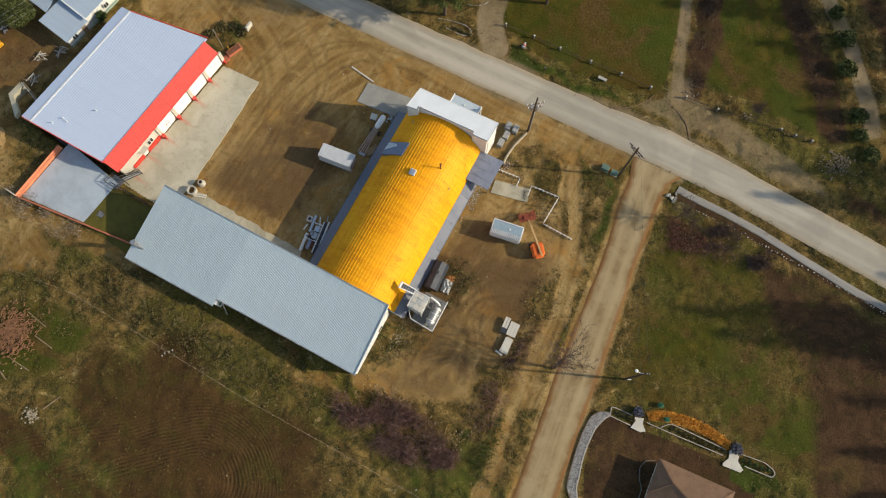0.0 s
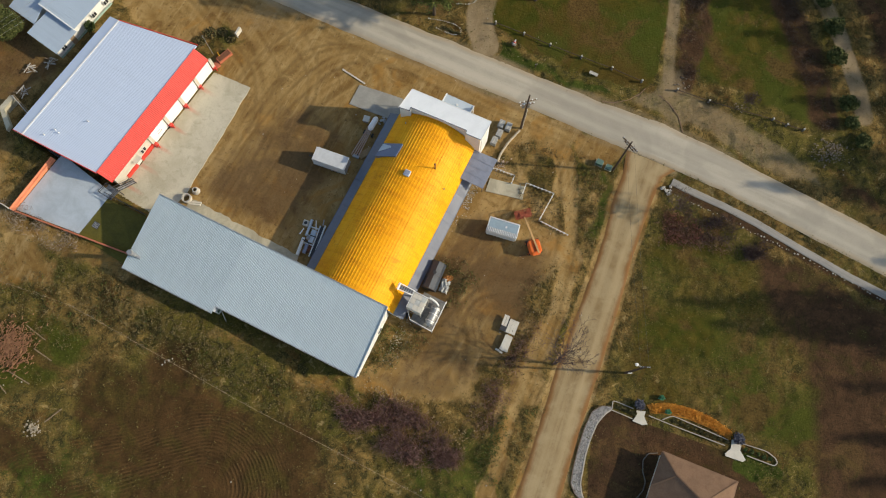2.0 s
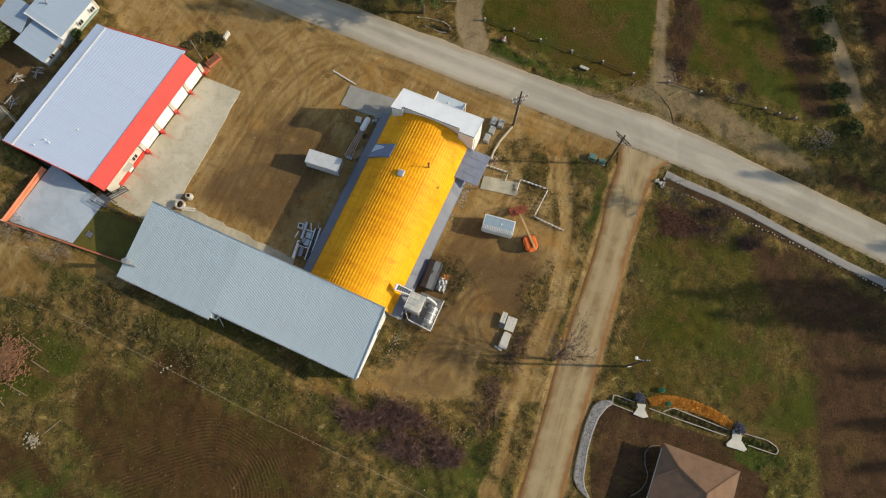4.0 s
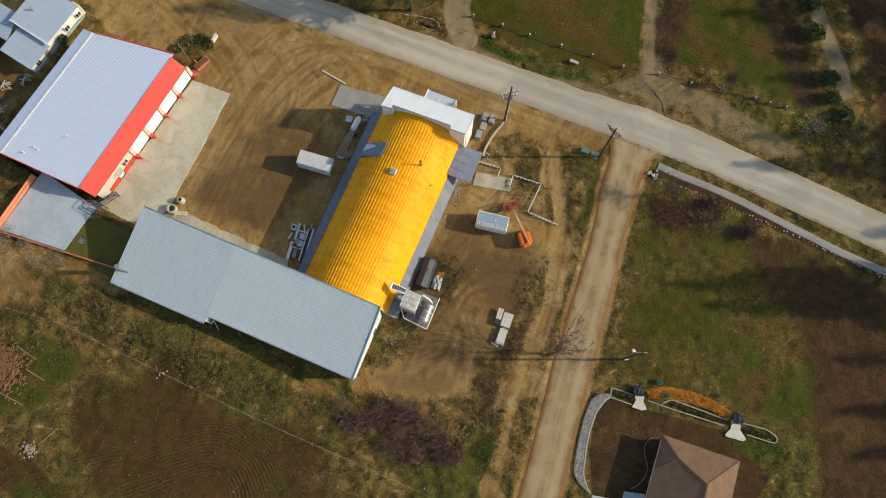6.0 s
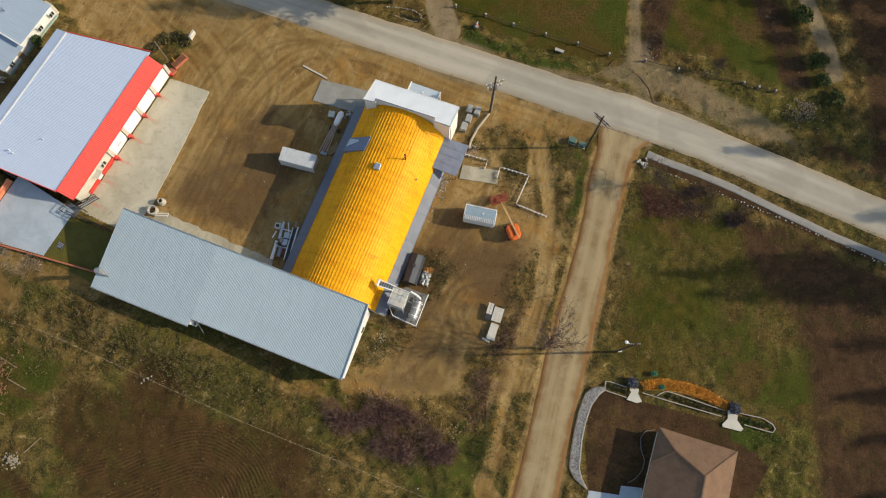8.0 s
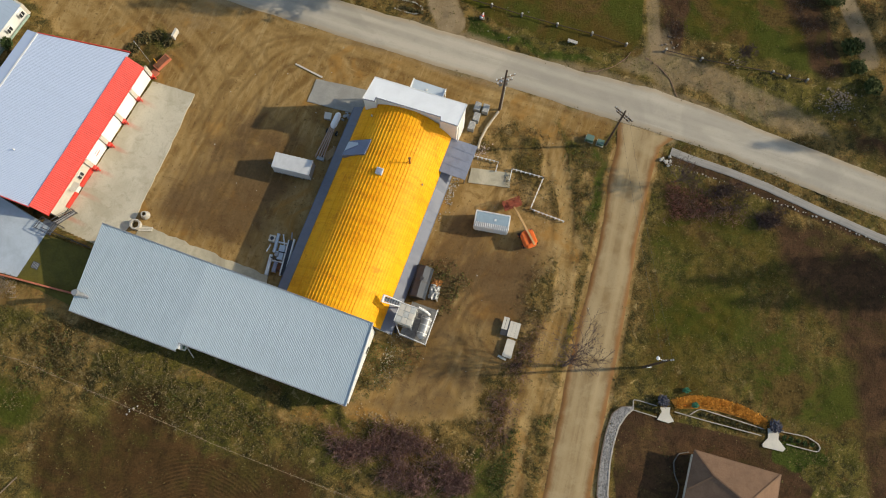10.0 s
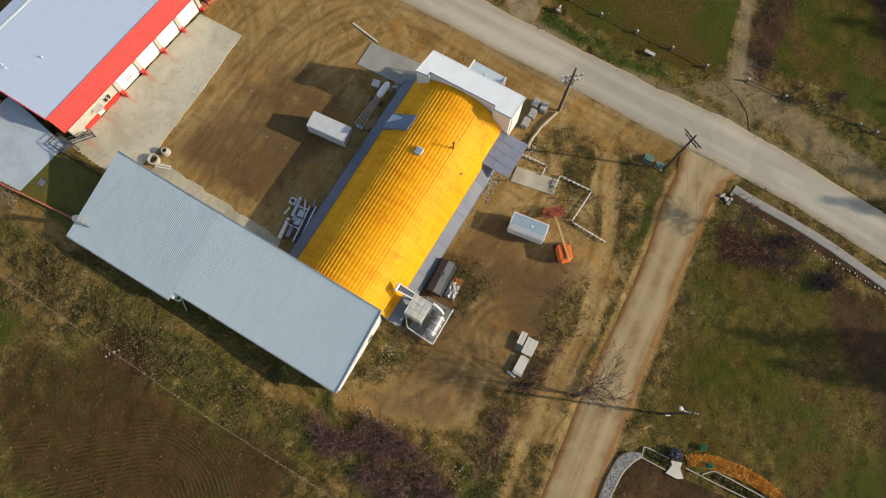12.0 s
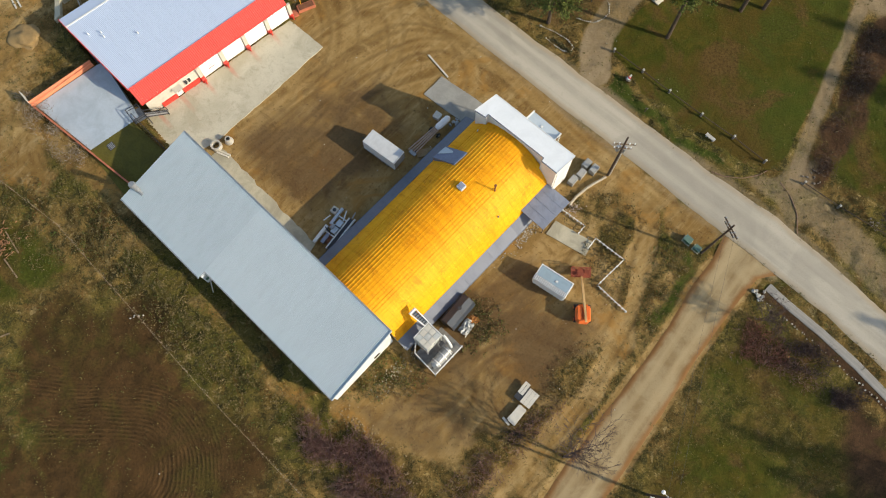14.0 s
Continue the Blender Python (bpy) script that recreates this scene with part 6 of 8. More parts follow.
# ---- neighbouring buildings ----
def build_brown_house():
    h = thing("brown_house", pose(33.4, -4.2, 0, 0, 0, -24), "single-storey house with a brown shingled hip roof", "house")
    part("wall", box(B(), 0.9, 11.9, -16.5, -0.3, 0, 2.75), M_CREAM, h)
    bm = B()
    nw, ne, se, sw, we = (bm.verts.new(p) for p in ((0.4, 0.25, 2.8), (12.4, 0.25, 2.8), (12.8, -17, 2.8), (0.5, -17, 2.8), (0.3, -5.2, 2.8)))
    knee, top, end = (bm.verts.new(p) for p in ((3.2, -2.45, 4.15), (7.65, -4.7, 5.6), (7.9, -12.4, 5.6)))
    for face in ((nw, knee, top, ne), (nw, we, knee), (we, sw, end, top, knee), (ne, top, end, se), (sw, se, end), (nw, ne, se, sw, we)):
        bm.faces.new(face)
    bmesh.ops.triangulate(bm, faces=[fc for fc in bm.faces if len(fc.verts) > 3])
    rf = part("roof", bm, M_SHINGLE, h, "brown shingle hip roof")
    part("ridge", beam(B(), (7.65, -4.7, 5.62), (7.9, -12.4, 5.62), 0.25, 0.08), M_SHINGLE, rf)
    for a, b in (((0.4, 0.25, 2.82), (3.2, -2.45, 4.17)), ((3.2, -2.45, 4.17), (7.65, -4.7, 5.62)), ((12.4, 0.25, 2.82), (7.65, -4.7, 5.62)), ((0.3, -5.2, 2.82), (3.2, -2.45, 4.17))):
        part("hip_cap", beam(B(), a, b, 0.22, 0.08), M_SHINGLE, rf)
    part("vent", box(B(), 9.6, 10.0, -8.0, -7.6, 4.3, 4.7), M_CREAM, rf)
    for a, b in (((0.4, 0.25), (12.4, 0.25)), ((12.4, 0.25), (12.8, -17)), ((0.4, 0.25), (0.4, -17))):
        part("gutter", beam(B(), (*a, 2.72), (*b, 2.72), 0.14, 0.14), M_SHINGLE, h)
    for x in (2.5, 7.0):
        w = part("window", box(B(), x, x + 1.6, -0.3, -0.22, 1.0, 2.2), M_WHITE, h)
        part("pane", box(B(), x + 0.1, x + 1.5, -0.22, -0.2, 1.1, 2.1), M_GLASS, w)
    d = part("chimney_box", box(B(), 11.4, 12.4, -6.6, -5.4, 0, 1.0, bevel=0.05), M_WHITE, h, "white unit against the house wall")


def band(name, outer, inner, z, material, label, category):
    """A flat band between two lines."""
    n = 24
    f = lambda line: [np.interp(np.linspace(0, 1, n), np.linspace(0, 1, len(line)), [p[i] for p in line]) for i in (0, 1)]
    o, i_ = f(outer), f(inner)
    outline = [(o[0][k], o[1][k]) for k in range(n)] + [(i_[0][k], i_[1][k]) for k in reversed(range(n))]
    return tagged(part(name, slab(B(), outline, -0.1, z), material), label, category, kind="structure")


def kerb(line, label="pale concrete garden edging", r=0.16, mat=None, high=0.24):
    t = thing("garden_edging", pose(*line[0], 0), label, "edging", "garden edgings")
    o = Vector((*line[0], 0))
    n = max(3, len(line) * 5)
    xs = np.interp(np.linspace(0, 1, n), np.linspace(0, 1, len(line)), [p[0] for p in line])
    ys = np.interp(np.linspace(0, 1, n), np.linspace(0, 1, len(line)), [p[1] for p in line])
    sm = lambda a: np.convolve(np.pad(a, 1, "edge"), (0.25, 0.5, 0.25), "valid")
    xs, ys = sm(xs), sm(ys)
    bm = B()
    for k in range(n - 1):
        beam(bm, Vector((xs[k], ys[k], high / 3)) - o, Vector((xs[k + 1], ys[k + 1], high / 3)) - o, r, high)
    part("strip", bm, mat or M_PALESTONE, t)


def build_garden():
    outer = [(27.2, 2.8), (25.7, 3.0), (24.1, 2.2), (22.7, -0.3), (21.6, -3.0), (20.5, -6.2), (19.9, -8.5), (20.4, -10.1), (22.0, -11.9)]
    inner = [(27.3, 2.4), (26.2, 1.8), (24.7, 0.3), (23.4, -2.2), (22.5, -4.5), (21.9, -6.8), (21.4, -8.6), (21.5, -10.2), (22.1, -11.9)]
    pebble = plain("grey_pebbles", (0.40, 0.38, 0.36), 0.4, 3.0, 0.9, grain=7.0, height=0.05)
    band("gravel_border", outer, inner, 0.12, pebble, "border of grey pebbles round the yard", "border")
    r = random.Random(19)
    bm = B()
    for k in range(900):
        i = min(7, int(r.random() * 8))
        f, g = r.random(), r.uniform(0.06, 0.94)
        x, y = ((outer[i][j] * (1 - f) + outer[i + 1][j] * f) * g + (inner[i][j] * (1 - f) + inner[i + 1][j] * f) * (1 - g) for j in (0, 1))
        lump(bm, (x, y, 0.13), r.uniform(0.05, 0.12), 0.6, 0.3, r)
    tagged(part("border_pebbles", bm, pebble), "loose grey and white pebbles of the yard border", "pebbles", kind="stuff")
    edge = plain("beige_edging", (0.50, 0.44, 0.37), 0.7, 1.5, 0.85)
    kerb(inner, r=0.2, mat=edge)
    kerb(outer, r=0.12, mat=plain("brown_steel_edge", (0.22, 0.16, 0.12), 0.7, 1.5, 0.8))
    for line in ([(27.2, 2.3), (27.5, 3.7), (28.2, 3.5), (30.8, 2.3)], [(27.2, 2.3), (30.4, 0.8)], [(32.8, 1.3), (36.8, -0.5), (40.6, -2.1), (44.6, -3.8)], [(35.0, 0.5), (36.7, 1.1), (40.9, -0.9), (45.2, -3.0)], [(47.1, -3.5), (50.8, -4.8), (52.1, -5.9), (52.3, -6.6), (51.8, -7.1), (47.5, -5.3)]):
        kerb(line, r=0.13, mat=edge)
    kerb([(33.9, -4.5), (32.4, -4.5), (31.4, -5.5), (31.2, -7.2), (31.5, -8.7), (31.0, -10.0), (29.9, -11.1), (28.3, -11.8)], r=0.12, mat=M_STONE)
    for o in ([(31.1, 2.1), (32.5, 1.9), (32.2, 1.1), (32.6, -0.1), (31.8, -0.2), (30.3, 0.5), (30.9, 1.2)], [(45.6, -2.9), (47.1, -3.4), (46.7, -4.6), (47.4, -6.0), (46.9, -6.3), (44.3, -5.3), (44.3, -4.9), (45.3, -4.2)]):
        t = thing("garden_step", pose(*o[0], 0), "pale concrete garden step between beds", "step", "garden steps")
        part("slab", slab(B(), [(x - o[0][0], y - o[0][1]) for x, y in o], 0.0, 0.2), M_CREAM, t)
    ob = part("driveway", slab(B(), [(22.3, -12.1), (26.8, -13.3), (27.3, -12.0), (30.4, -12.7), (30.0, -19), (20, -19)], -0.1, 0.06), M_BLUEPAD)
    tagged(ob, "pale concrete driveway of the brown house", "driveway", kind="structure")
    rng = np.random.RandomState(21)
    # orange mulch bed
    mid = [(33.6, 2.3), (36.4, 2.3), (39.2, 1.5), (42.5, 0.0), (45.4, -2.2)]
    t = rng.rand(4200) * (len(mid) - 1)
    cx = np.interp(t, range(len(mid)), [p[0] for p in mid]) + rng.normal(size=4200) * 0.25
    cy = np.interp(t, range(len(mid)), [p[1] for p in mid]) + rng.uniform(-0.8, 0.75, 4200)
    c = np.stack([cx, cy, 0.05 + rng.rand(4200) * 0.3], 1)
    tagged(quads("ornamental_grass", leaves(c, 0.12, rng, 0.6), M_STRAW), "bed of bright orange autumn ornamental grass", "plants", kind="stuff")
    band("orange_bed", [(32.8, 2.9), (35.5, 3.2), (39.6, 2.2), (43.0, 0.6), (45.9, -1.8)], [(33.4, 1.6), (36.3, 1.2), (39.0, 0.5), (42.3, -1.0), (45.3, -2.9)], 0.05, plain("orange_litter", (0.60, 0.25, 0.035), 0.5, 2.0, 0.95, grain=6.0, height=0.05), "bed of fallen orange leaves", "bed")
    bl = leaf_material("blue_shrub_leaf", (0.10, 0.10, 0.13), (0.14, 0.14, 0.17))
    for x, y, r in ((31.6, 2.9, 0.8), (46.6, -2.8, 0.9)):
        shrub("blue_shrub", x, y, r, 1.3, bl, "blue-grey garden shrub by the step", "blue shrubs", 420, 7)
    gl = leaf_material("mint_leaf", (0.08, 0.26, 0.14), (0.12, 0.34, 0.19))
    for x, y in ((35.2, 3.9), (36.0, 1.7)):
        shrub("mint_shrub", x, y, 0.45, 0.7, gl, "small mint-green shrub in the bed", "mint shrubs", 160, 9)
    for k in range(7):
        f = k / 6
        shrub("bed_plant", 28.2 + 2.6 * f, 2.8 - 1.2 * f, 0.32, 0.45, M_WEED, "low dry bedding plant", "bedding plants", 60, 30 + k)
    for k in range(9):
        f = k / 8
        shrub("bed_plant", 37.0 + 7.8 * f, 0.3 - 3.5 * f, 0.36, 0.4, M_WEED, "low dry bedding plant", "bedding plants", 60, 50 + k)
    for k in range(5):
        f = k / 4
        shrub("bed_plant", 47.6 + 3.6 * f, -4.4 - 1.6 * f, 0.36, 0.4, M_LEAF, "low green bedding plant", "bedding plants", 60, 70 + k)


def shrub(name, x, y, r, h, material, label, group="", n=300, seed=1):
    rng = np.random.RandomState(seed)
    t = thing(name, pose(x, y, 0), label, "shrub", group)
    bm = B()
    for k in range(5):
        a = rng.rand() * 6.28
        tube(bm, (0, 0, 0), (math.cos(a) * r * 0.5, math.sin(a) * r * 0.5, h * 0.7), 0.05, 0.02, 5)
    part("stem", bm, M_TWIG, t)
    d = rng.normal(size=(n, 3))
    d /= np.linalg.norm(d, axis=1)[:, None]
    d *= (rng.rand(n) ** 0.4)[:, None] * (0.75 + 0.5 * value_noise(d[:, 0] * 3 + 9, d[:, 1] * 3 + 9, 1.0, seed))[:, None]
    c = d * (r, r, h * 0.5) + (0, 0, h * 0.55)
    quads("foliage", leaves(c, 0.15 if r > 2 else min(0.24, 0.14 + r * 0.07), rng, 0.8), material, t)
    return t


def pine(x, y, h, r, seed, bare=0.35):
    """A tall pine: bare lower trunk, whorls of limbs, needle clumps."""
    rng = np.random.RandomState(seed)
    t = thing("pine_tree", pose(x, y, 0, 0, 0, seed * 37 % 360), "tall dark green pine with a bare lower trunk", "tree", "pines beyond the road")
    bm = tube(B(), (0, 0, -0.2), (0, 0, h * 0.55), 0.32, 0.2, 9)
    tube(bm, (0, 0, h * 0.55), (0, 0, h * 0.97), 0.2, 0.04, 8)
    part("trunk", bm, M_BARK, t)
    limbs, cs = B(), []
    z = h * bare
    while z < h * 0.98:
        f = (z - h * bare) / (h * (1 - bare))
        reach = r * (1 - f ** 1.6) * (0.55 + 0.45 * min(1, f * 5)) + 0.25
        for k in range(rng.randint(4, 7)):
            a, l = rng.rand() * 6.283, reach * rng.uniform(0.55, 1.15)
            tip = np.array((math.cos(a) * l, math.sin(a) * l, z + rng.uniform(-0.6, 0.5)))
            tube(limbs, (0, 0, z), tip, 0.06, 0.02, 4)
            m = max(3, int(l * 7))
            s = rng.rand(m) ** 0.6
            p = np.array((0, 0, z)) * (1 - s)[:, None] + tip * s[:, None]
            cs.append(p + rng.normal(size=p.shape) * (0.26, 0.26, 0.16))
        z += rng.uniform(0.45, 0.75)
    tagged(part("branching", limbs, M_BARK, t), kind="stuff")
    c = np.concatenate(cs)
    c = np.concatenate([c + rng.normal(size=c.shape) * 0.24 for k in range(5)])
    quads("foliage", leaves(c, 0.165, rng, 0.9), M_NEEDLE, t)


def bare_tree(x, y, h, seed, label):
    rng = random.Random(seed)
    t = thing("bare_tree", pose(x, y, 0), label, "tree")
    bm, twigs = B(), B()

    def grow(p, d, l, r, depth):
        q = p + d * l
        tube(bm if depth < 2 else twigs, p, q, max(r, 0.02), max(r * 0.65, 0.014), 6 if depth < 2 else 3)
        if depth > 6:
            return
        for k in range(3 if depth < 3 else 2):
            e = (d + Vector((rng.uniform(-1, 1), rng.uniform(-1, 1), rng.uniform(-0.2, 0.5))) * 0.75).normalized()
            grow(p + d * l * rng.uniform(0.6, 1.0), e, l * rng.uniform(0.6, 0.85), r * 0.6, depth + 1)

    for k in range(2):
        grow(Vector((k * 0.3, 0, -0.1)), Vector((rng.uniform(-0.3, 0.3), rng.uniform(-0.3, 0.3), 1)).normalized(), h * 0.3, 0.012 * h, 0)
    part("trunk", bm, M_TWIG, t)
    tagged(part("crown", twigs, M_TWIG, t), kind="stuff")


def build_grey_house():
    h = thing("white_house", pose(-63.9, 65.7, 0, 0, 0, 52.5), "low white house with pale blue-grey metal roofs", "house")
    part("low_wall", box(B(), 0.0, 4.8, 0.0, 5.6, 0, 2.5), M_WHITE, h)
    part("main_wall", box(B(), 4.8, 12.9, 0.3, 7.2, 0, 3.0), M_WHITE, h)
    part("plinth", box(B(), -0.05, 12.9, -0.06, 0.0, 0, 0.5), plain("pale_green_paint", (0.35, 0.48, 0.42)), h, "pale green plinth")
    for i in range(8):
        x0, x1 = -0.3 + i * 0.64, -0.3 + (i + 1) * 0.64 - 0.01
        part("roof_sheet", plate(B(), [(x0, -0.4, 2.55), (x1, -0.4, 2.55), (x1, 5.9, 3.0), (x0, 5.9, 3.0)], 0.08), M_HOUSEROOF, h)
    for i in range(13):
        x0, x1 = 4.7 + i * 0.64, 4.7 + (i + 1) * 0.64 - 0.01
        part("roof_sheet", plate(B(), [(x0, -0.1, 3.05), (x1, -0.1, 3.05), (x1, 7.5, 3.7), (x0, 7.5, 3.7)], 0.08), M_HOUSEROOF, h)
    part("annex_roof", plate(B(), [(1.6, 6.0, 2.9), (6.5, 7.6, 2.9), (6.5, 12.5, 2.7), (1.6, 12.0, 2.7)], 0.1), M_HOUSEROOF, h)
    part("annex_wall", box(B(), 1.9, 6.2, 7.3, 11.6, 0, 2.5), M_WHITE, h)
    part("flashing", beam(B(), (4.75, -0.3, 3.15), (4.75, 7.4, 3.8), 0.2, 0.14), M_WHITE, h)
    for x in (1.0, 8.6, 11.6):
        w = part("window", box(B(), x, x + 1.0, -0.07, 0.0 if x < 4 else 0.3, 1.1, 2.1), M_WHITE, h)
        for k in (0, 1):
            part("pane", box(B(), x + 0.06 + k * 0.48, x + 0.46 + k * 0.48, -0.09, -0.07, 1.16, 2.04), M_GLASS, w)
    d = part("door", box(B(), 3.2, 4.1, -0.08, 0.0, 0, 2.0), M_WOOD, h, "brown wooden door")
    part("door_handle", box(B(), 3.3, 3.4, -0.14, -0.08, 1.0, 1.1), M_STEEL, d)
    part("chimney", tube(B(), (8.3, 5.4, 3.3), (8.3, 5.4, 4.4), 0.16), M_STEEL, h)
    part("porch_end", box(B(), 12.9, 13.4, 0.2, 1.6, 0, 2.6), M_CREAM, h)
    shrub("corner_shrub", -59.0, 71.0, 0.9, 2.2, M_LEAF, "green shrub against the white house", "", 420, 5)
    for i, (x, y) in enumerate(((-65.6, 65.0), (-69.0, 63.8), (-70.3, 59.4))):
        t = thing("scrap_timber", pose(x, y, 0, 0, 0, 40 * i), "heap of pale scrap timber and parts", "scrap", "scrap heaps")
        rng = random.Random(40 + i)
        for k in range(9):
            a = rng.uniform(0, 3.14)
            l = rng.uniform(0.5, 1.2)
            dx, dy = math.cos(a) * l, math.sin(a) * l
            cx, cy = rng.uniform(-0.6, 0.6), rng.uniform(-0.6, 0.6)
            part("piece", beam(B(), (cx - dx, cy - dy, 0.12 + 0.05 * k), (cx + dx, cy + dy, 0.12 + 0.05 * k), 0.14, 0.1), (M_CREAM, M_PALESTONE, M_WOOD)[k % 3], t)


def build_vehicles():
    t = thing("yellow_loader", pose(-79.0, 67.4, 0, 0, 0, -42), "old yellow wheel loader in dry weeds", "loader")
    part("body", box(B(), -2.6, -0.6, -0.9, 0.9, 0.8, 2.0, bevel=0.15), M_MACHINE, t)
    part("cab", box(B(), -0.6, 0.5, -0.7, 0.7, 0.9, 2.6, bevel=0.1), M_MACHINE, t)
    part("cab_roof", box(B(), -0.7, 0.6, -0.8, 0.8, 2.6, 2.7), M_DARK, t)
    for y in (-0.55, 0.55):
        part("arm", beam(B(), (0.2, y, 1.7), (2.6, y, 0.6), 0.22, 0.3), M_MACHINE, t)
    part("bucket", box(B(), 2.3, 3.1, -1.1, 1.1, 0.05, 0.9, bevel=0.12), M_MACHINE, t)
    part("cross_tube", tube(B(), (1.4, -0.6, 1.2), (1.4, 0.6, 1.2), 0.14), M_MACHINE, t)
    for x in (-1.9, 0.9):
        for y in (-1.05, 1.05):
            w = part("wheel", tube(B(), (x, y - 0.22, 0.65), (x, y + 0.22, 0.65), 0.65, n=16), M_RUBBER, t)
            part("rim", tube(B(), (x, y - 0.23, 0.65), (x, y + 0.23, 0.65), 0.3, n=10), M_MACHINE, w)
    t = thing("blue_truck", pose(-81.3, 63.2, 0, 0, 0, -30), "old blue truck with a teal bonnet and junk on it", "truck")
    part("bed", box(B(), -3.0, 0.9, -1.25, 1.25, 0.9, 1.9, bevel=0.08), M_BLUEPAINT, t)
    for i in range(6):
        part("bed_rib", box(B(), -2.9 + i * 0.62, -2.8 + i * 0.62, -1.28, 1.28, 1.9, 1.95), M_BLUEPAINT, t)
    part("cab", box(B(), 0.9, 2.2, -1.15, 1.15, 0.8, 2.3, bevel=0.15), M_TEAL, t)
    part("windscreen", box(B(), 2.15, 2.22, -0.9, 0.9, 1.5, 2.1), M_GLASS, t)
    part("bonnet", box(B(), 2.2, 3.3, -0.95, 0.95, 0.8, 1.5, bevel=0.15), M_TEAL, t)
    for x in (-2.0, 2.6):
        for y in (-1.15, 1.15):
            w = part("wheel", tube(B(), (x, y - 0.14, 0.48), (x, y + 0.14, 0.48), 0.48, n=14), M_RUBBER, t)
            part("rim", tube(B(), (x, y - 0.15, 0.48), (x, y + 0.15, 0.48), 0.22, n=10), M_STEEL, w)
    rng = random.Random(9)
    for i in range(7):
        x, y = rng.uniform(0.9, 2.6), rng.uniform(-0.8, 0.8)
        z = 2.3 if x < 2.0 else 1.5
        part("junk", box(B(), x - 0.18, x + 0.18, y - 0.14, y + 0.14, z, z + rng.uniform(0.15, 0.35), bevel=0.03), (M_WHITE, M_RED, M_PALESTONE)[i % 3], t)
    t = thing("steel_gate", pose(-84.5, 62.6, 0, 0, 0, -50), "pale steel gate leaning in the weeds", "gate")
    for k in range(5):
        part("bar", beam(B(), (-1.8, 0.15 * k, 0.2 + 0.25 * k), (1.8, 0.15 * k, 0.2 + 0.25 * k), 0.09, 0.09), M_WHITE, t)
    for x in (-1.8, 0, 1.8):
        part("upright", beam(B(), (x, -0.1, 0.0), (x, 0.7, 1.35), 0.09, 0.09), M_WHITE, t)
    t = thing("rusty_pipe", pose(-79.8, 59.4, 0, 0, 0, -36), "long rusty pipe lying in the weeds", "pipe")
    part("pipe", tube(B(), (-3.6, 0, 0.1), (3.6, 0, 0.1), 0.1), M_RUST, t)
    t = thing("metal_junk", pose(-76.2, 70.2, 0), "tangle of grey metal junk", "scrap")
    rng = random.Random(12)
    for k in range(10):
        part("piece", box(B(), -0.3, 0.3, -0.12, 0.12, 0, 0.25, pose(rng.uniform(-0.6, 0.6), -1.6 + 0.34 * k, 0.05, 0, 0, rng.uniform(0, 180))), M_STEEL, t)
    t = thing("concrete_ramp", pose(-71.6, 55.0, 0), "pale concrete retaining wall with a sloping top", "wall")
    bm = B()
    plate(bm, [(-1.4, 1.0, 1.8), (0.2, 3.1, 1.8), (0.9, 2.6, 1.8), (-0.5, 0.6, 1.8)], 1.8)
    plate(bm, [(-1.4, 1.0, 1.8), (-0.5, 0.6, 1.8), (0.4, -1.9, 1.2), (-0.3, -2.8, 0.9)], 0.9)
    part("wall", bm, M_CONCRETE, t)
    part("timber", beam(B(), (0.6, 3.0, 1.9), (3.4, -0.2, 1.9), 0.14, 0.14), M_PALESTONE, t)
    part("timber", beam(B(), (0.9, 3.1, 1.9), (3.7, -0.1, 1.9), 0.14, 0.14), M_WOOD, t)
    part("post", box(B(), 3.3, 3.45, -0.2, -0.05, 0, 1.85), M_WOOD, t)
    part("post", box(B(), 0.7, 0.85, 2.9, 3.05, 1.7, 1.85), M_WOOD, t)
    for k, (x, y) in enumerate(((-80.2, 53.9), (-79.6, 54.3))):
        t = thing("loose_plank", pose(x, y, 0, 0, 0, -42), "pale loose plank on bare earth", "plank", "loose planks")
        part("board", box(B(), -1.4, 1.4, -0.12, 0.12, 0, 0.1), M_CREAM, t)
    t = thing("sand_heap", pose(-75.6, 48.6, 0), "smooth heap of pale yellow sand", "heap")
    bm = B()
    vs = bmesh.ops.create_icosphere(bm, subdivisions=4, radius=1.0)["verts"]
    for v in vs:
        n = noise.noise(v.co * 1.5)
        v.co = Vector((v.co.x * 2.5 * (1 + 0.45 * n), v.co.y * 1.9 * (1 + 0.45 * n), (max(v.co.z, -0.1) ** 2 if v.co.z > 0 else -0.1) * 0.7 * (1 + 0.3 * n)))
    part("sand", bm, plain("yellow_sand", (0.33, 0.215, 0.09), 0.75, 0.8, 0.95, height=0.03), t, smooth=True)


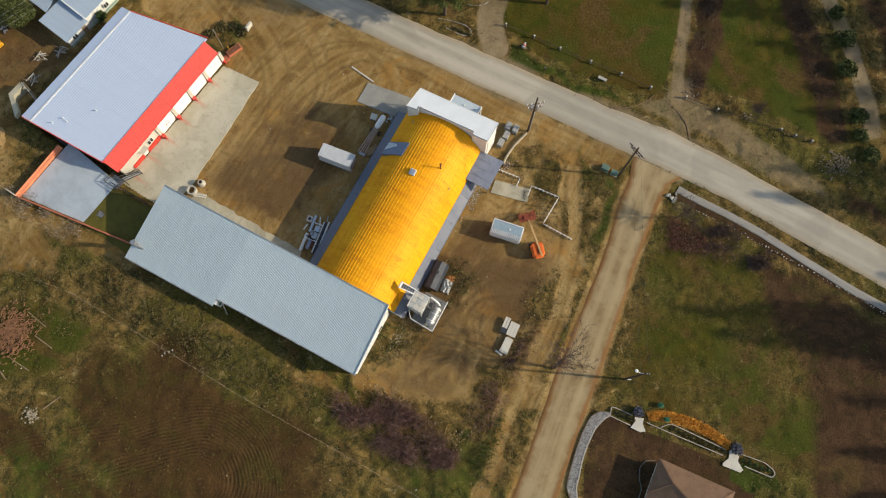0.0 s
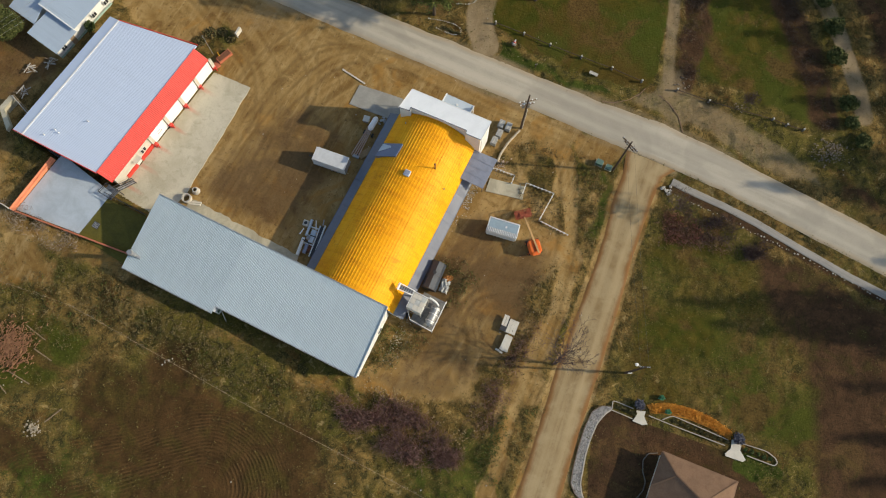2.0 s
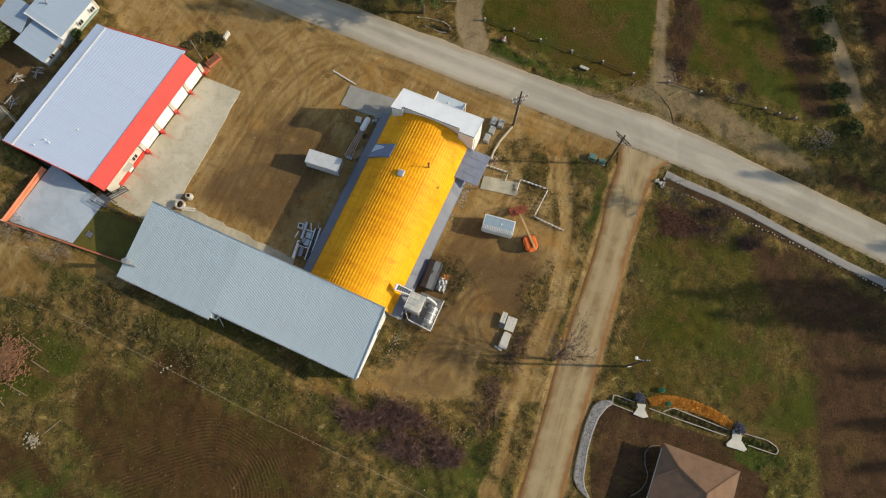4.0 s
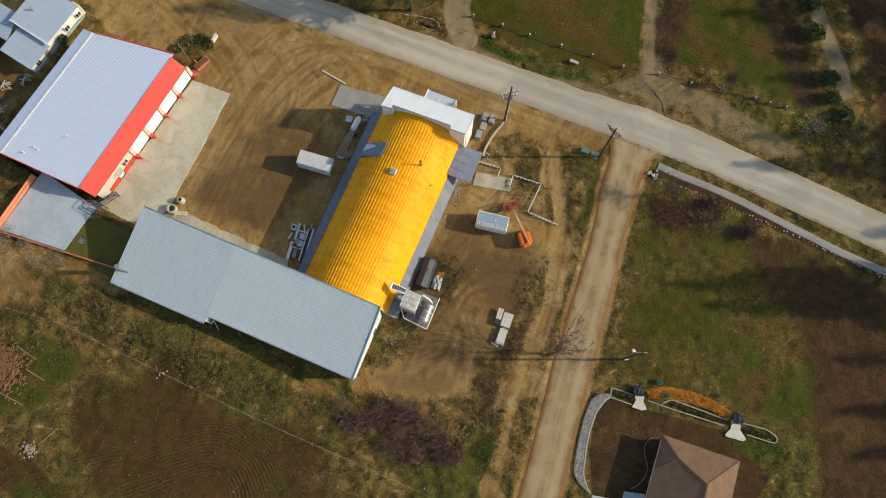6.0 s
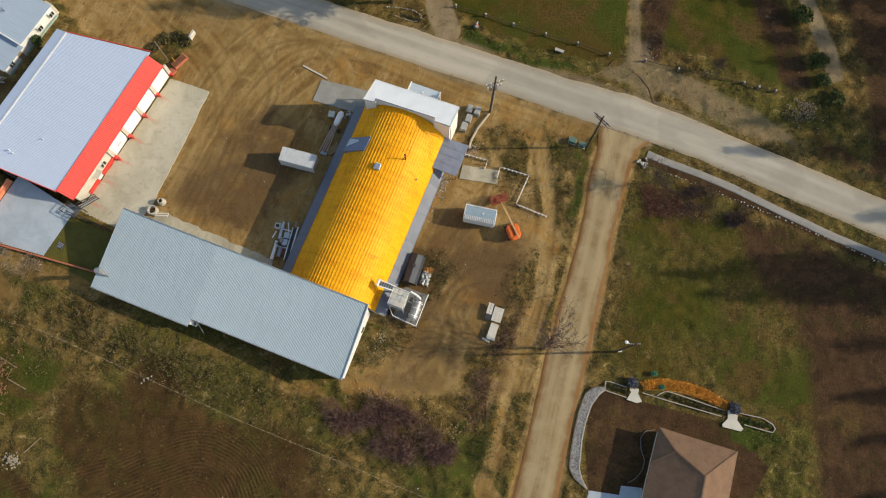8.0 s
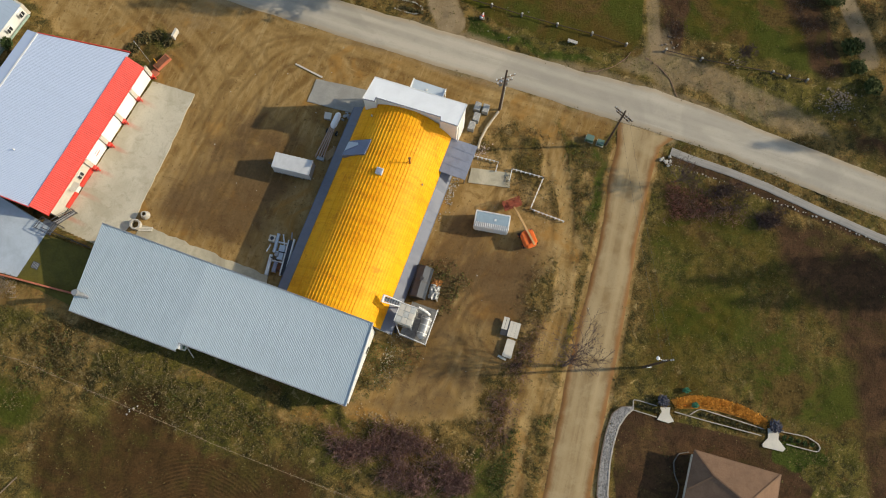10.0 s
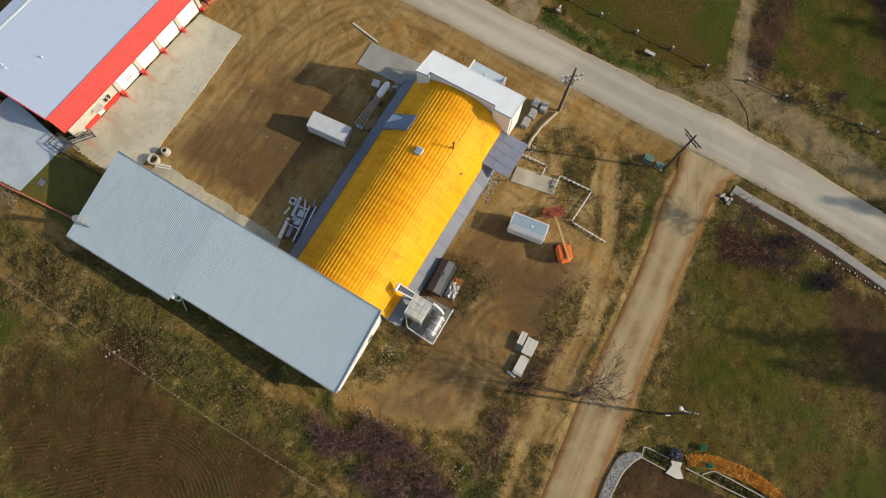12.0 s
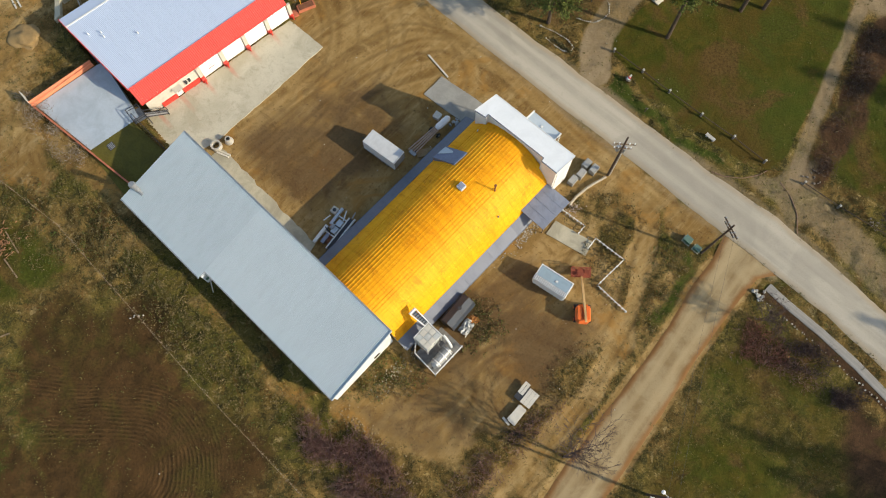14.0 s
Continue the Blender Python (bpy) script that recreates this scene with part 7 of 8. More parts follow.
def build_fences():
    # orange board fence round the courtyard
    f = thing("board_fence", at_hall(-79.2, -6.6), "orange-red board fence round the courtyard", "fence")
    for i in range(24):
        y = i * 0.44
        part("board", box(B(), -0.06, 0.06, y, y + 0.435, 0, 1.25, pose(0.25 * i / 24, 0, 0, 0, -12, 0)), M_SALMON, f)
    for i in range(4):
        part("board", box(B(), -2.2 + i * 0.5, -1.75 + i * 0.5, -0.1, 0.0, 0, 1.7), M_CREAM, f)
    part("rail", box(B(), 0.3, 0.38, 0, 10.4, 0.9, 1.0), M_SALMON, f)
    k = thing("low_wall", at_hall(-79.2, -6.6), "low brick-red wall along the courtyard edge", "wall")
    a, b = Vector((-0.2, 0, 0)), Vector((20.6, 4.0, 0))
    for i in range(30):
        p, q = a.lerp(b, i / 30), a.lerp(b, (i + 0.96) / 30)
        part("block", beam(B(), p + Vector((0, 0, 0.25)), q + Vector((0, 0, 0.25)), 0.24, 0.5), M_BRICKRED, k)
    # black steel landing on the terrace edge and a ramp down to the apron
    r = thing("steel_ramp", pose(0, 0, 0), "black steel landing and ramp with railings", "ramp")
    land = [(-54.60, 40.07), (-53.36, 41.43), (-51.62, 40.26), (-52.82, 38.81)]
    top, end = [(-52.33, 40.74), (-51.62, 40.26)], [(-50.14, 42.80), (-49.68, 42.32)]
    part("landing", slab(B(), land, RISE - 0.06, RISE), plain("grating", (0.16, 0.17, 0.19), 0.6, 2.0, 0.5), r)
    for (ax, ay), (bx, by) in zip(land, land[1:] + land[:1]):
        part("post", beam(B(), (ax, ay, 0), (ax, ay, RISE + 1.1), 0.1, 0.1), M_DARK, r)
        for z in (0.55, 1.08):
            part("handrail", beam(B(), (ax, ay, RISE + z), (bx, by, RISE + z), 0.07, 0.07), M_DARK, r)
    part("ramp_plate", plate(B(), [(*top[0], RISE), (*end[0], 0.25), (*end[1], 0.25), (*top[1], RISE)], 0.08), M_STEEL, r)
    for (ax, ay), (bx, by) in zip(top, end):
        for z in (0.1, 0.9):
            part("handrail", beam(B(), (ax, ay, RISE + z), (bx, by, 0.2 + z), 0.09, 0.09), M_DARK, r)
        part("post", beam(B(), (bx, by, 0), (bx, by, 1.15), 0.1, 0.1), M_DARK, r)
    g = thing("dark_fence", pose(-54.6, 40.6, 0, 0, 0, math.degrees(math.atan2(-3.9, 6.7))), "low dark steel fence beside the turf", "fence")
    for i in range(9):
        part("post", box(B(), i * 0.95 - 0.04, i * 0.95 + 0.04, -0.04, 0.04, 0, 1.1), M_DARK, g)
    for z in (0.4, 1.05):
        part("rail", box(B(), 0, 7.7, -0.04, 0.04, z - 0.05, z + 0.05), M_DARK, g)
    gr = thing("drain_grate", pose(-56.0, 35.2, 0, 0, 0, -30), "small dark drain grate in the turf", "grate")
    part("frame", box(B(), -0.55, 0.55, -0.5, 0.5, 0.0, 0.09), M_DARK, gr)
    for i in range(5):
        part("bar", box(B(), -0.45 + i * 0.2, -0.37 + i * 0.2, -0.45, 0.45, 0.09, 0.12), M_STEEL, gr)
    # wire fence along the field
    w = thing("wire_fence", pose(0, 0, 0), "thin wire fence with short pale posts", "fence")
    line = [(-84, 31), (-71.6, 26.5), (-59.1, 21.8), (-42.7, 12.3), (-29.7, 4.7), (-15.2, -3.1), (-2.9, -9.8), (8, -16)]
    bm = B()
    for (ax, ay), (bx, by) in zip(line, line[1:]):
        for z in (0.5, 0.95):
            tube(bm, (ax, ay, z), (bx, by, z), 0.014, n=4)
        n = 3
        for i in range(n):
            x, y = ax + (bx - ax) * i / n, ay + (by - ay) * i / n
            part("post", tube(B(), (x, y, -0.1), (x, y, 1.1), 0.05, n=6), M_WOOD, w)
    part("wire", bm, M_WOOD, w)
    # stone-footed posts along the lawns
    p0 = None
    for x, y in ((12.2, 70.0), (17.1, 67.7), (21.6, 65.4), (26.9, 62.9), (32.1, 60.6), (37.1, 58.0), (43.1, 56.2), (48.4, 53.9), (59.0, 50.2), (61.3, 49.1), (64.0, 48.1)):
        if p0 is None:
            p0 = thing("lawn_post", pose(x, y, 0), "short whitish stone post on the grass edge", "post", "posts along the lawns")
            part("shaft", tube(B(), (0, 0, -0.1), (0, 0, 0.85), 0.19, 0.15, 8), M_STONE, p0)
            part("cap", tube(B(), (0, 0, 0.85), (0, 0, 1.0), 0.2, 0.12, 8), M_PALESTONE, p0)
        else:
            copy_thing(p0, pose(x, y, 0, 0, 0, x * 7 % 90))
    c = thing("post_chain", pose(0, 0, 0), "thin dark chain hung between the lawn posts", "chain")
    posts = [(12.2, 70.0), (17.1, 67.7), (21.6, 65.4), (26.9, 62.9), (32.1, 60.6), (37.1, 58.0)]
    for (ax, ay), (bx, by) in zip(posts, posts[1:]):
        part("chain", tube(B(), (ax, ay, 0.45), (bx, by, 0.45), 0.07, n=5), M_POLE, c)
    posts = [(43.1, 56.2), (48.4, 53.9), (59.0, 50.2), (61.3, 49.1), (64.0, 48.1)]
    for (ax, ay), (bx, by) in zip(posts, posts[1:]):
        part("chain", tube(B(), (ax, ay, 0.45), (bx, by, 0.45), 0.07, n=5), M_POLE, c)


def build_roadside():
    t = thing("stone_bench", pose(28.8, 59.7, 0, 0, 0, -28), "small white stone bench on the grass", "bench")
    part("seat", box(B(), -0.8, 0.8, -0.25, 0.25, 0.35, 0.5), M_PALESTONE, t)
    for x in (-0.55, 0.55):
        part("leg", box(B(), x - 0.12, x + 0.12, -0.2, 0.2, 0, 0.35), M_PALESTONE, t)
    t = thing("garden_ornament", pose(15.2, 65.9, 0), "small white and red lawn ornament on stones", "ornament")
    part("base", lump(B(), (0, 0, 0.2), 0.5, 0.6, 0.2, random.Random(2)), M_STONE, t)
    part("top", tube(B(), (0, 0, 0.3), (0.3, 0.3, 1.1), 0.25, 0.1), M_WHITE, t)
    part("band", tube(B(), (0.1, 0.1, 0.55), (0.16, 0.16, 0.7), 0.26), M_RED, t)
    t = thing("short_post", pose(18.7, 61.3, 0), "dark short post at the road edge", "post")
    part("shaft", tube(B(), (0, 0, 0), (0.1, 0.2, 1.1), 0.08), M_POLE, t)
    part("plate", box(B(), -0.1, 0.3, 0.15, 0.2, 0.8, 1.1), M_STEEL, t)
    t = thing("sign_box", pose(-33.1, 69.3, 0, 0, 0, 60), "white roadside box sign on short legs", "sign")
    part("panel", box(B(), -0.75, 0.75, -0.2, 0.2, 0.4, 1.5, bevel=0.04), M_CREAM, t)
    for x in (-0.6, 0.6):
        part("leg", box(B(), x - 0.06, x + 0.06, -0.1, 0.1, 0, 0.4), M_STEEL, t)
    t = thing("red_planter", pose(-35.6, 65.0, 0, 0, 0, 40), "red brick planter with rusty boxes", "planter")
    part("box", box(B(), -1.4, 1.4, -0.6, 0.6, 0, 0.6, bevel=0.05), M_BRICKRED, t)
    part("soil", box(B(), -1.2, 1.2, -0.45, 0.45, 0.6, 0.64), M_RUST, t)
    part("post", tube(B(), (-0.6, 0.5, 0.6), (-0.6, 0.5, 1.9), 0.07), M_MACHINE, t)
    part("board", box(B(), -2.6, -1.5, -0.9, 0.2, 0, 0.3), M_BRICKRED, t)
    t = thing("flag_pole", pose(-37.6, 65.6, 0), "thin grey mast beside the garage building", "mast")
    part("shaft", tube(B(), (0, 0, 0), (0, 0, 6.5), 0.06, 0.04), M_STEEL, t)
    part("finial", lump(B(), (0, 0, 6.5), 0.09, 1, 0.02), M_STEEL, t)
    for k, (x, y, r) in enumerate(((-40, 68, 0.8), (-38.2, 69.6, 0.9), (-36, 69.8, 0.7), (-34.4, 68.4, 0.6))):
        shrub("roadside_shrub", x, y, r * 1.35, 0.5, M_WEED, "dry brown-green roadside shrub", "roadside shrubs", 220, 80 + k)
    for k, (x, y, r, h) in enumerate(((70.9, 72.0, 1.5, 3.2), (71.8, 67.0, 2.0, 3.6), (71.6, 61.4, 1.9, 3.4), (72.2, 52.6, 1.7, 3.2), (72.4, 49.0, 1.3, 2.6), (73.8, 45.6, 1.6, 2.6))):
        shrub("conifer_shrub", x, y, r * 0.9, h * 0.65, M_TREELEAF, "round dark green conifer shrub", "conifers along the far drive", 1100, 90 + k)
    rng = random.Random(33)
    bm = B()
    for k in range(240):
        lump(bm, (68.4 + rng.gauss(0, 1.5), 44.2 + rng.gauss(0, 1.2), 0.05 + rng.random() * 0.2), rng.uniform(0.05, 0.17), 0.7, 0.35, rng)
    tagged(part("rock_pile", bm, plain("dark_field_stone", (0.26, 0.205, 0.155), 0.5, 1.2, 0.9, height=0.04)), "loose pile of grey field stones", "rocks", kind="stuff")
    bm = B()
    for k in range(14):
        lump(bm, (53.8 + rng.gauss(0, 0.6), 52.7 + rng.gauss(0, 0.5), 0.06), rng.uniform(0.08, 0.2), 0.7, 0.35, rng)
    for k in range(16):
        lump(bm, (44.0 + rng.gauss(0, 0.9), 57.4 + rng.gauss(0, 0.5), 0.06), rng.uniform(0.07, 0.18), 0.7, 0.35, rng)
    tagged(part("corner_stones", bm, plain("brown_field_stone", (0.28, 0.225, 0.175), 0.55, 1.2, 0.9, height=0.04)), "small heaps of stones at the lawn corners", "rocks", kind="stuff")
    bare_tree(54.4, 53.6, 4.5, 4, "small leafless sapling by the lawn stones")
    bare_tree(18.4, 9.8, 12.5, 6, "leafless tree beside the gravel street")
    bare_tree(40.2, 34.8, 6.5, 9, "small leafless tree beside the footpath stones")
    # white stones along the footpath
    bm = B()
    line = [(39.4, 38.1), (43.5, 35.9), (52.1, 31.2), (60.2, 26.3), (65.0, 23.4), (73.5, 18.0), (84, 11)]
    for (ax, ay), (bx, by) in zip(line, line[1:]):
        n = int(math.dist((ax, ay), (bx, by)) / 0.55)
        for i in range(n):
            if rng.random() < 0.8:
                lump(bm, (ax + (bx - ax) * i / n + rng.gauss(0, 0.1), ay + (by - ay) * i / n + rng.gauss(0, 0.1), 0.06), rng.uniform(0.07, 0.17), 0.7, 0.3, rng)
    for k in range(8):
        lump(bm, (39.5 + rng.gauss(0, 0.4), 38.3 + rng.gauss(0, 0.3), 0.15), rng.uniform(0.2, 0.4), 0.7, 0.25, rng)
    tagged(part("path_stones", bm, M_PALESTONE), "row of pale stones beside the footpath", "rocks", kind="stuff")
    bm = B()
    line = [(-12, 7.6), (-8.7, 6.3), (-6.6, 5.0), (-3.3, 3.1), (0.0, 1.1), (2.9, -1.4), (5.7, 0.2)]
    for k in range(240):
        t = rng.random() * 6
        i = int(t)
        f = t - i
        lump(bm, (line[i][0] + (line[i + 1][0] - line[i][0]) * f + rng.gauss(0, 0.8), line[i][1] + (line[i + 1][1] - line[i][1]) * f + rng.gauss(0, 0.6), 0.06), rng.uniform(0.04, 0.15), 0.6, 0.4, rng)
    tagged(part("bank_stones", bm, plain("sandy_stone", (0.33, 0.235, 0.12), 0.7, 1.2, 0.95)), "sandy lumps and stones along the bank", "rocks", kind="stuff")
    # stone-ringed beds beyond the road
    for line in ([(0.4, 71.4), (2.8, 70.9), (5.0, 70.1), (6.1, 69.1), (5.8, 68.1), (4.6, 68.1), (2.9, 68.8), (1.4, 69.7)], [(7.8, 79.2), (8.9, 78.8), (9.8, 77.8), (10.1, 76.3), (9.4, 75.0), (8.2, 74.1), (6.7, 74.0), (5.2, 74.2)]):
        t = thing("stone_ring", pose(*line[0], 0), "bed ringed with white stones", "edging", "stone-ringed beds")
        for (ax, ay), (bx, by) in zip(line, line[1:]):
            n = max(2, int(math.dist((ax, ay), (bx, by)) / 0.3))
            for i in range(n):
                x, y = ax + (bx - ax) * i / n - line[0][0], ay + (by - ay) * i / n - line[0][1]
                part("stone", lump(B(), (x, y, 0.06), rng.uniform(0.08, 0.16), 0.8, 0.2, rng), M_PALESTONE, t)
    for k in range(7):
        shrub("dead_bracken", 3.2 + k * 0.45, 69.4 - k * 0.22, 0.35, 0.4, M_WEED, "rusty brown bedding plant", "plants in the stone rings", 50, 130 + k)
    t = thing("lamp_stub", pose(7.0, 77.6, 0), "dark short lamp post beyond the road", "lamp post")
    part("shaft", tube(B(), (0, 0, 0), (0, 0, 3.4), 0.08), M_DARK, t)
    part("head", lump(B(), (0, 0, 3.45), 0.16, 0.8, 0.03), M_WHITE, t)


def build_campsite():
    m = thing("mobile_home", pose(18.3, 85.3, 0, 0, 0, 59), "long white mobile home among the pines", "mobile home")
    part("body", box(B(), -5.6, 5.6, -1.2, 1.2, 0.5, 2.9, bevel=0.06), M_WHITE, m)
    part("roof", box(B(), -5.65, 5.65, -1.25, 1.25, 2.9, 3.0), M_WHITEROOF, m)
    part("end_panel", box(B(), -5.66, -5.6, -1.0, 1.0, 1.0, 2.6), M_TEAL, m, "teal end panel")
    part("window", box(B(), -5.7, -5.66, -0.6, 0.6, 1.6, 2.3), M_GLASS, m)
    part("skirt", box(B(), -5.5, 5.5, -1.1, 1.1, 0, 0.5), M_CREAM, m)
    for x in (-3, 0, 3):
        w = part("side_window", box(B(), x - 0.5, x + 0.5, -1.24, -1.2, 1.5, 2.3), M_GLASS, m)
        part("sill", box(B(), x - 0.55, x + 0.55, -1.28, -1.2, 1.42, 1.5), M_WHITE, w)
    part("step", box(B(), -5.5, -4.0, -1.9, -1.25, 0, 0.25), M_CREAM, m)
    d = thing("timber_deck", pose(15.5, 87.0, 0, 0, 0, 59), "grey timber deck beside the mobile home", "deck")
    for i in range(7):
        part("board", box(B(), -1.6, 1.8, -0.9 + i * 0.3, -0.62 + i * 0.3, 0.4, 0.5), M_WOOD, d)
    part("frame", box(B(), -1.5, 1.7, -0.8, 1.1, 0, 0.4), M_WOOD, d)
    a = thing("canvas_awning", pose(17.0, 91.0, 0, 0, 0, 59), "pale canvas awning beside the mobile home", "awning")
    part("canvas", plate(B(), [(-1.6, -1.1, 2.3), (1.6, -1.1, 2.3), (1.5, 1.3, 2.0), (-1.5, 1.3, 2.0)], 0.08), M_OLDPAD, a)
    for x, y in ((-1.4, 1.2), (1.4, 1.2), (-1.5, -1.0), (1.5, -1.0)):
        part("pole", tube(B(), (x, y, 0), (x, y, 2.1), 0.04), M_STEEL, a)
    c = thing("red_car", pose(10.0, 81.6, 0, 0, 0, -27), "red car parked among the pines", "car")
    part("body", box(B(), -2.0, 2.0, -0.8, 0.8, 0.3, 0.95, bevel=0.15), M_CARRED, c)
    cb = part("cabin", box(B(), -1.1, 0.9, -0.7, 0.7, 0.95, 1.45, bevel=0.18), M_GLASS, c)
    part("roof", box(B(), -0.85, 0.65, -0.62, 0.62, 1.45, 1.5), M_CARRED, cb)
    for x in (-1.3, 1.3):
        for y in (-0.75, 0.75):
            part("wheel", tube(B(), (x, y - 0.1, 0.32), (x, y + 0.1, 0.32), 0.32, n=14), M_RUBBER, c)
    for y in (-0.55, 0.55):
        part("headlight", box(B(), 1.98, 2.03, y - 0.15, y + 0.15, 0.6, 0.75), M_WHITE, c)
    h = thing("blue_cabin", pose(31.0, 103.0, 0, 0, 0, 20), "blue-grey cabin behind the pines", "cabin")
    # roof colour darkened in place of the pines' shade
    dull = plain("shaded_blue_roof", (0.17, 0.20, 0.26), 0.7, 0.6, 0.6)
    part("wall", box(B(), -4, 4, -3.5, 3.5, 0, 2.6), M_BLUESHEET, h)
    part("roof", plate(B(), [(-4.4, -3.9, 2.7), (4.4, -3.9, 2.7), (4.4, 0, 3.9), (-4.4, 0, 3.9)], 0.12), dull, h)
    part("roof", plate(B(), [(-4.4, 0.01, 3.9), (4.4, 0.01, 3.9), (4.4, 3.9, 2.7), (-4.4, 3.9, 2.7)], 0.12), dull, h)
    w = part("window", box(B(), -1.0, 0.2, -3.58, -3.5, 1.0, 2.0), M_WHITE, h)
    part("pane", box(B(), -0.9, 0.1, -3.6, -3.58, 1.1, 1.9), M_GLASS, w)
    f = thing("plank_fence", pose(27.6, 97.9, 0, 0, 0, 5), "pale broken plank fence before the cabin", "fence")
    for i in range(8):
        part("post", box(B(), i * 0.85 - 0.05, i * 0.85 + 0.05, -0.05, 0.05, 0, 0.9), M_WOOD, f)
    part("rail", box(B(), 0, 6.2, -0.06, 0.06, 0.75, 0.88), M_PALESTONE, f)
    spots = ((1.4, 72.2, 21, 4.4), (-3.0, 83.0, 24, 4.8), (-8.0, 86.5, 20, 4.2), (19.6, 74.5, 27, 3.8), (29.6, 82.0, 27, 3.6), (33.0, 83.4, 28, 3.8), (7.4, 93.4, 24, 3.0), (9.4, 92.4, 23, 2.8), (11.4, 92.7, 24, 3.0), (13.0, 92.0, 23, 2.8),
             (38.5, 91.5, 26, 4.0), (-14.0, 93.0, 20, 3.8), (-19.0, 97.0, 20, 4.0), (-5.5, 91.0, 22, 4.2), (26.4, 97.0, 25, 3.6), (42.0, 97.5, 26, 4.2), (3.0, 84.0, 25, 4.2),
             # unseen pines in the east, added to cast shade on lawns and road
             (107, 34.0, 27, 4.4), (113, 38.5, 28, 4.6), (116, 49, 27, 4.4), (122, 53, 29, 4.6), (110, 62, 27, 4.2), (113, 14.5, 26, 4.4), (119, 7.5, 28, 4.6), (93, 14.5, 27, 4.0), (98, 10.5, 27, 4.2), (128, 27, 28, 4.6), (131, 32, 27, 4.4), (126, 20, 27, 4.4), (118, 0, 27, 4.6), (116, -8, 27, 4.6), (119, -15, 28, 4.6), (117, -23, 27, 4.6), (94, 70, 27, 4.4), (97, 79, 28, 4.6), (95, 88, 28, 4.4), (104, 76, 28, 4.6))
    for k, (x, y, h_, r) in enumerate(spots):
        pine(x, y, h_, r, 200 + k, 0.22 if r > 4.3 else 0.38)
    ob = leaf_material("rusty_leaf", (0.22, 0.10, 0.03), (0.13, 0.075, 0.03))
    for k, (x, y, r, h_) in enumerate(((-11.3, 79.2, 2.2, 3.2), (-14.0, 78.5, 1.6, 2.2), (-17, 81, 1.8, 2.4))):
        shrub("rusty_shrub", x, y, r, h_, ob, "rust-brown autumn shrub beside the road", "autumn shrubs", 700, 150 + k)
    shrub("leafy_tree", -73.0, 70.6, 3.0, 7.0, M_TREELEAF, "broad olive-green tree beside the white house", "", 9000, 160)
    shrub("leafy_tree", -77.5, 75.5, 2.6, 6.0, M_TREELEAF, "broad olive-green tree near the white house", "", 7000, 161)


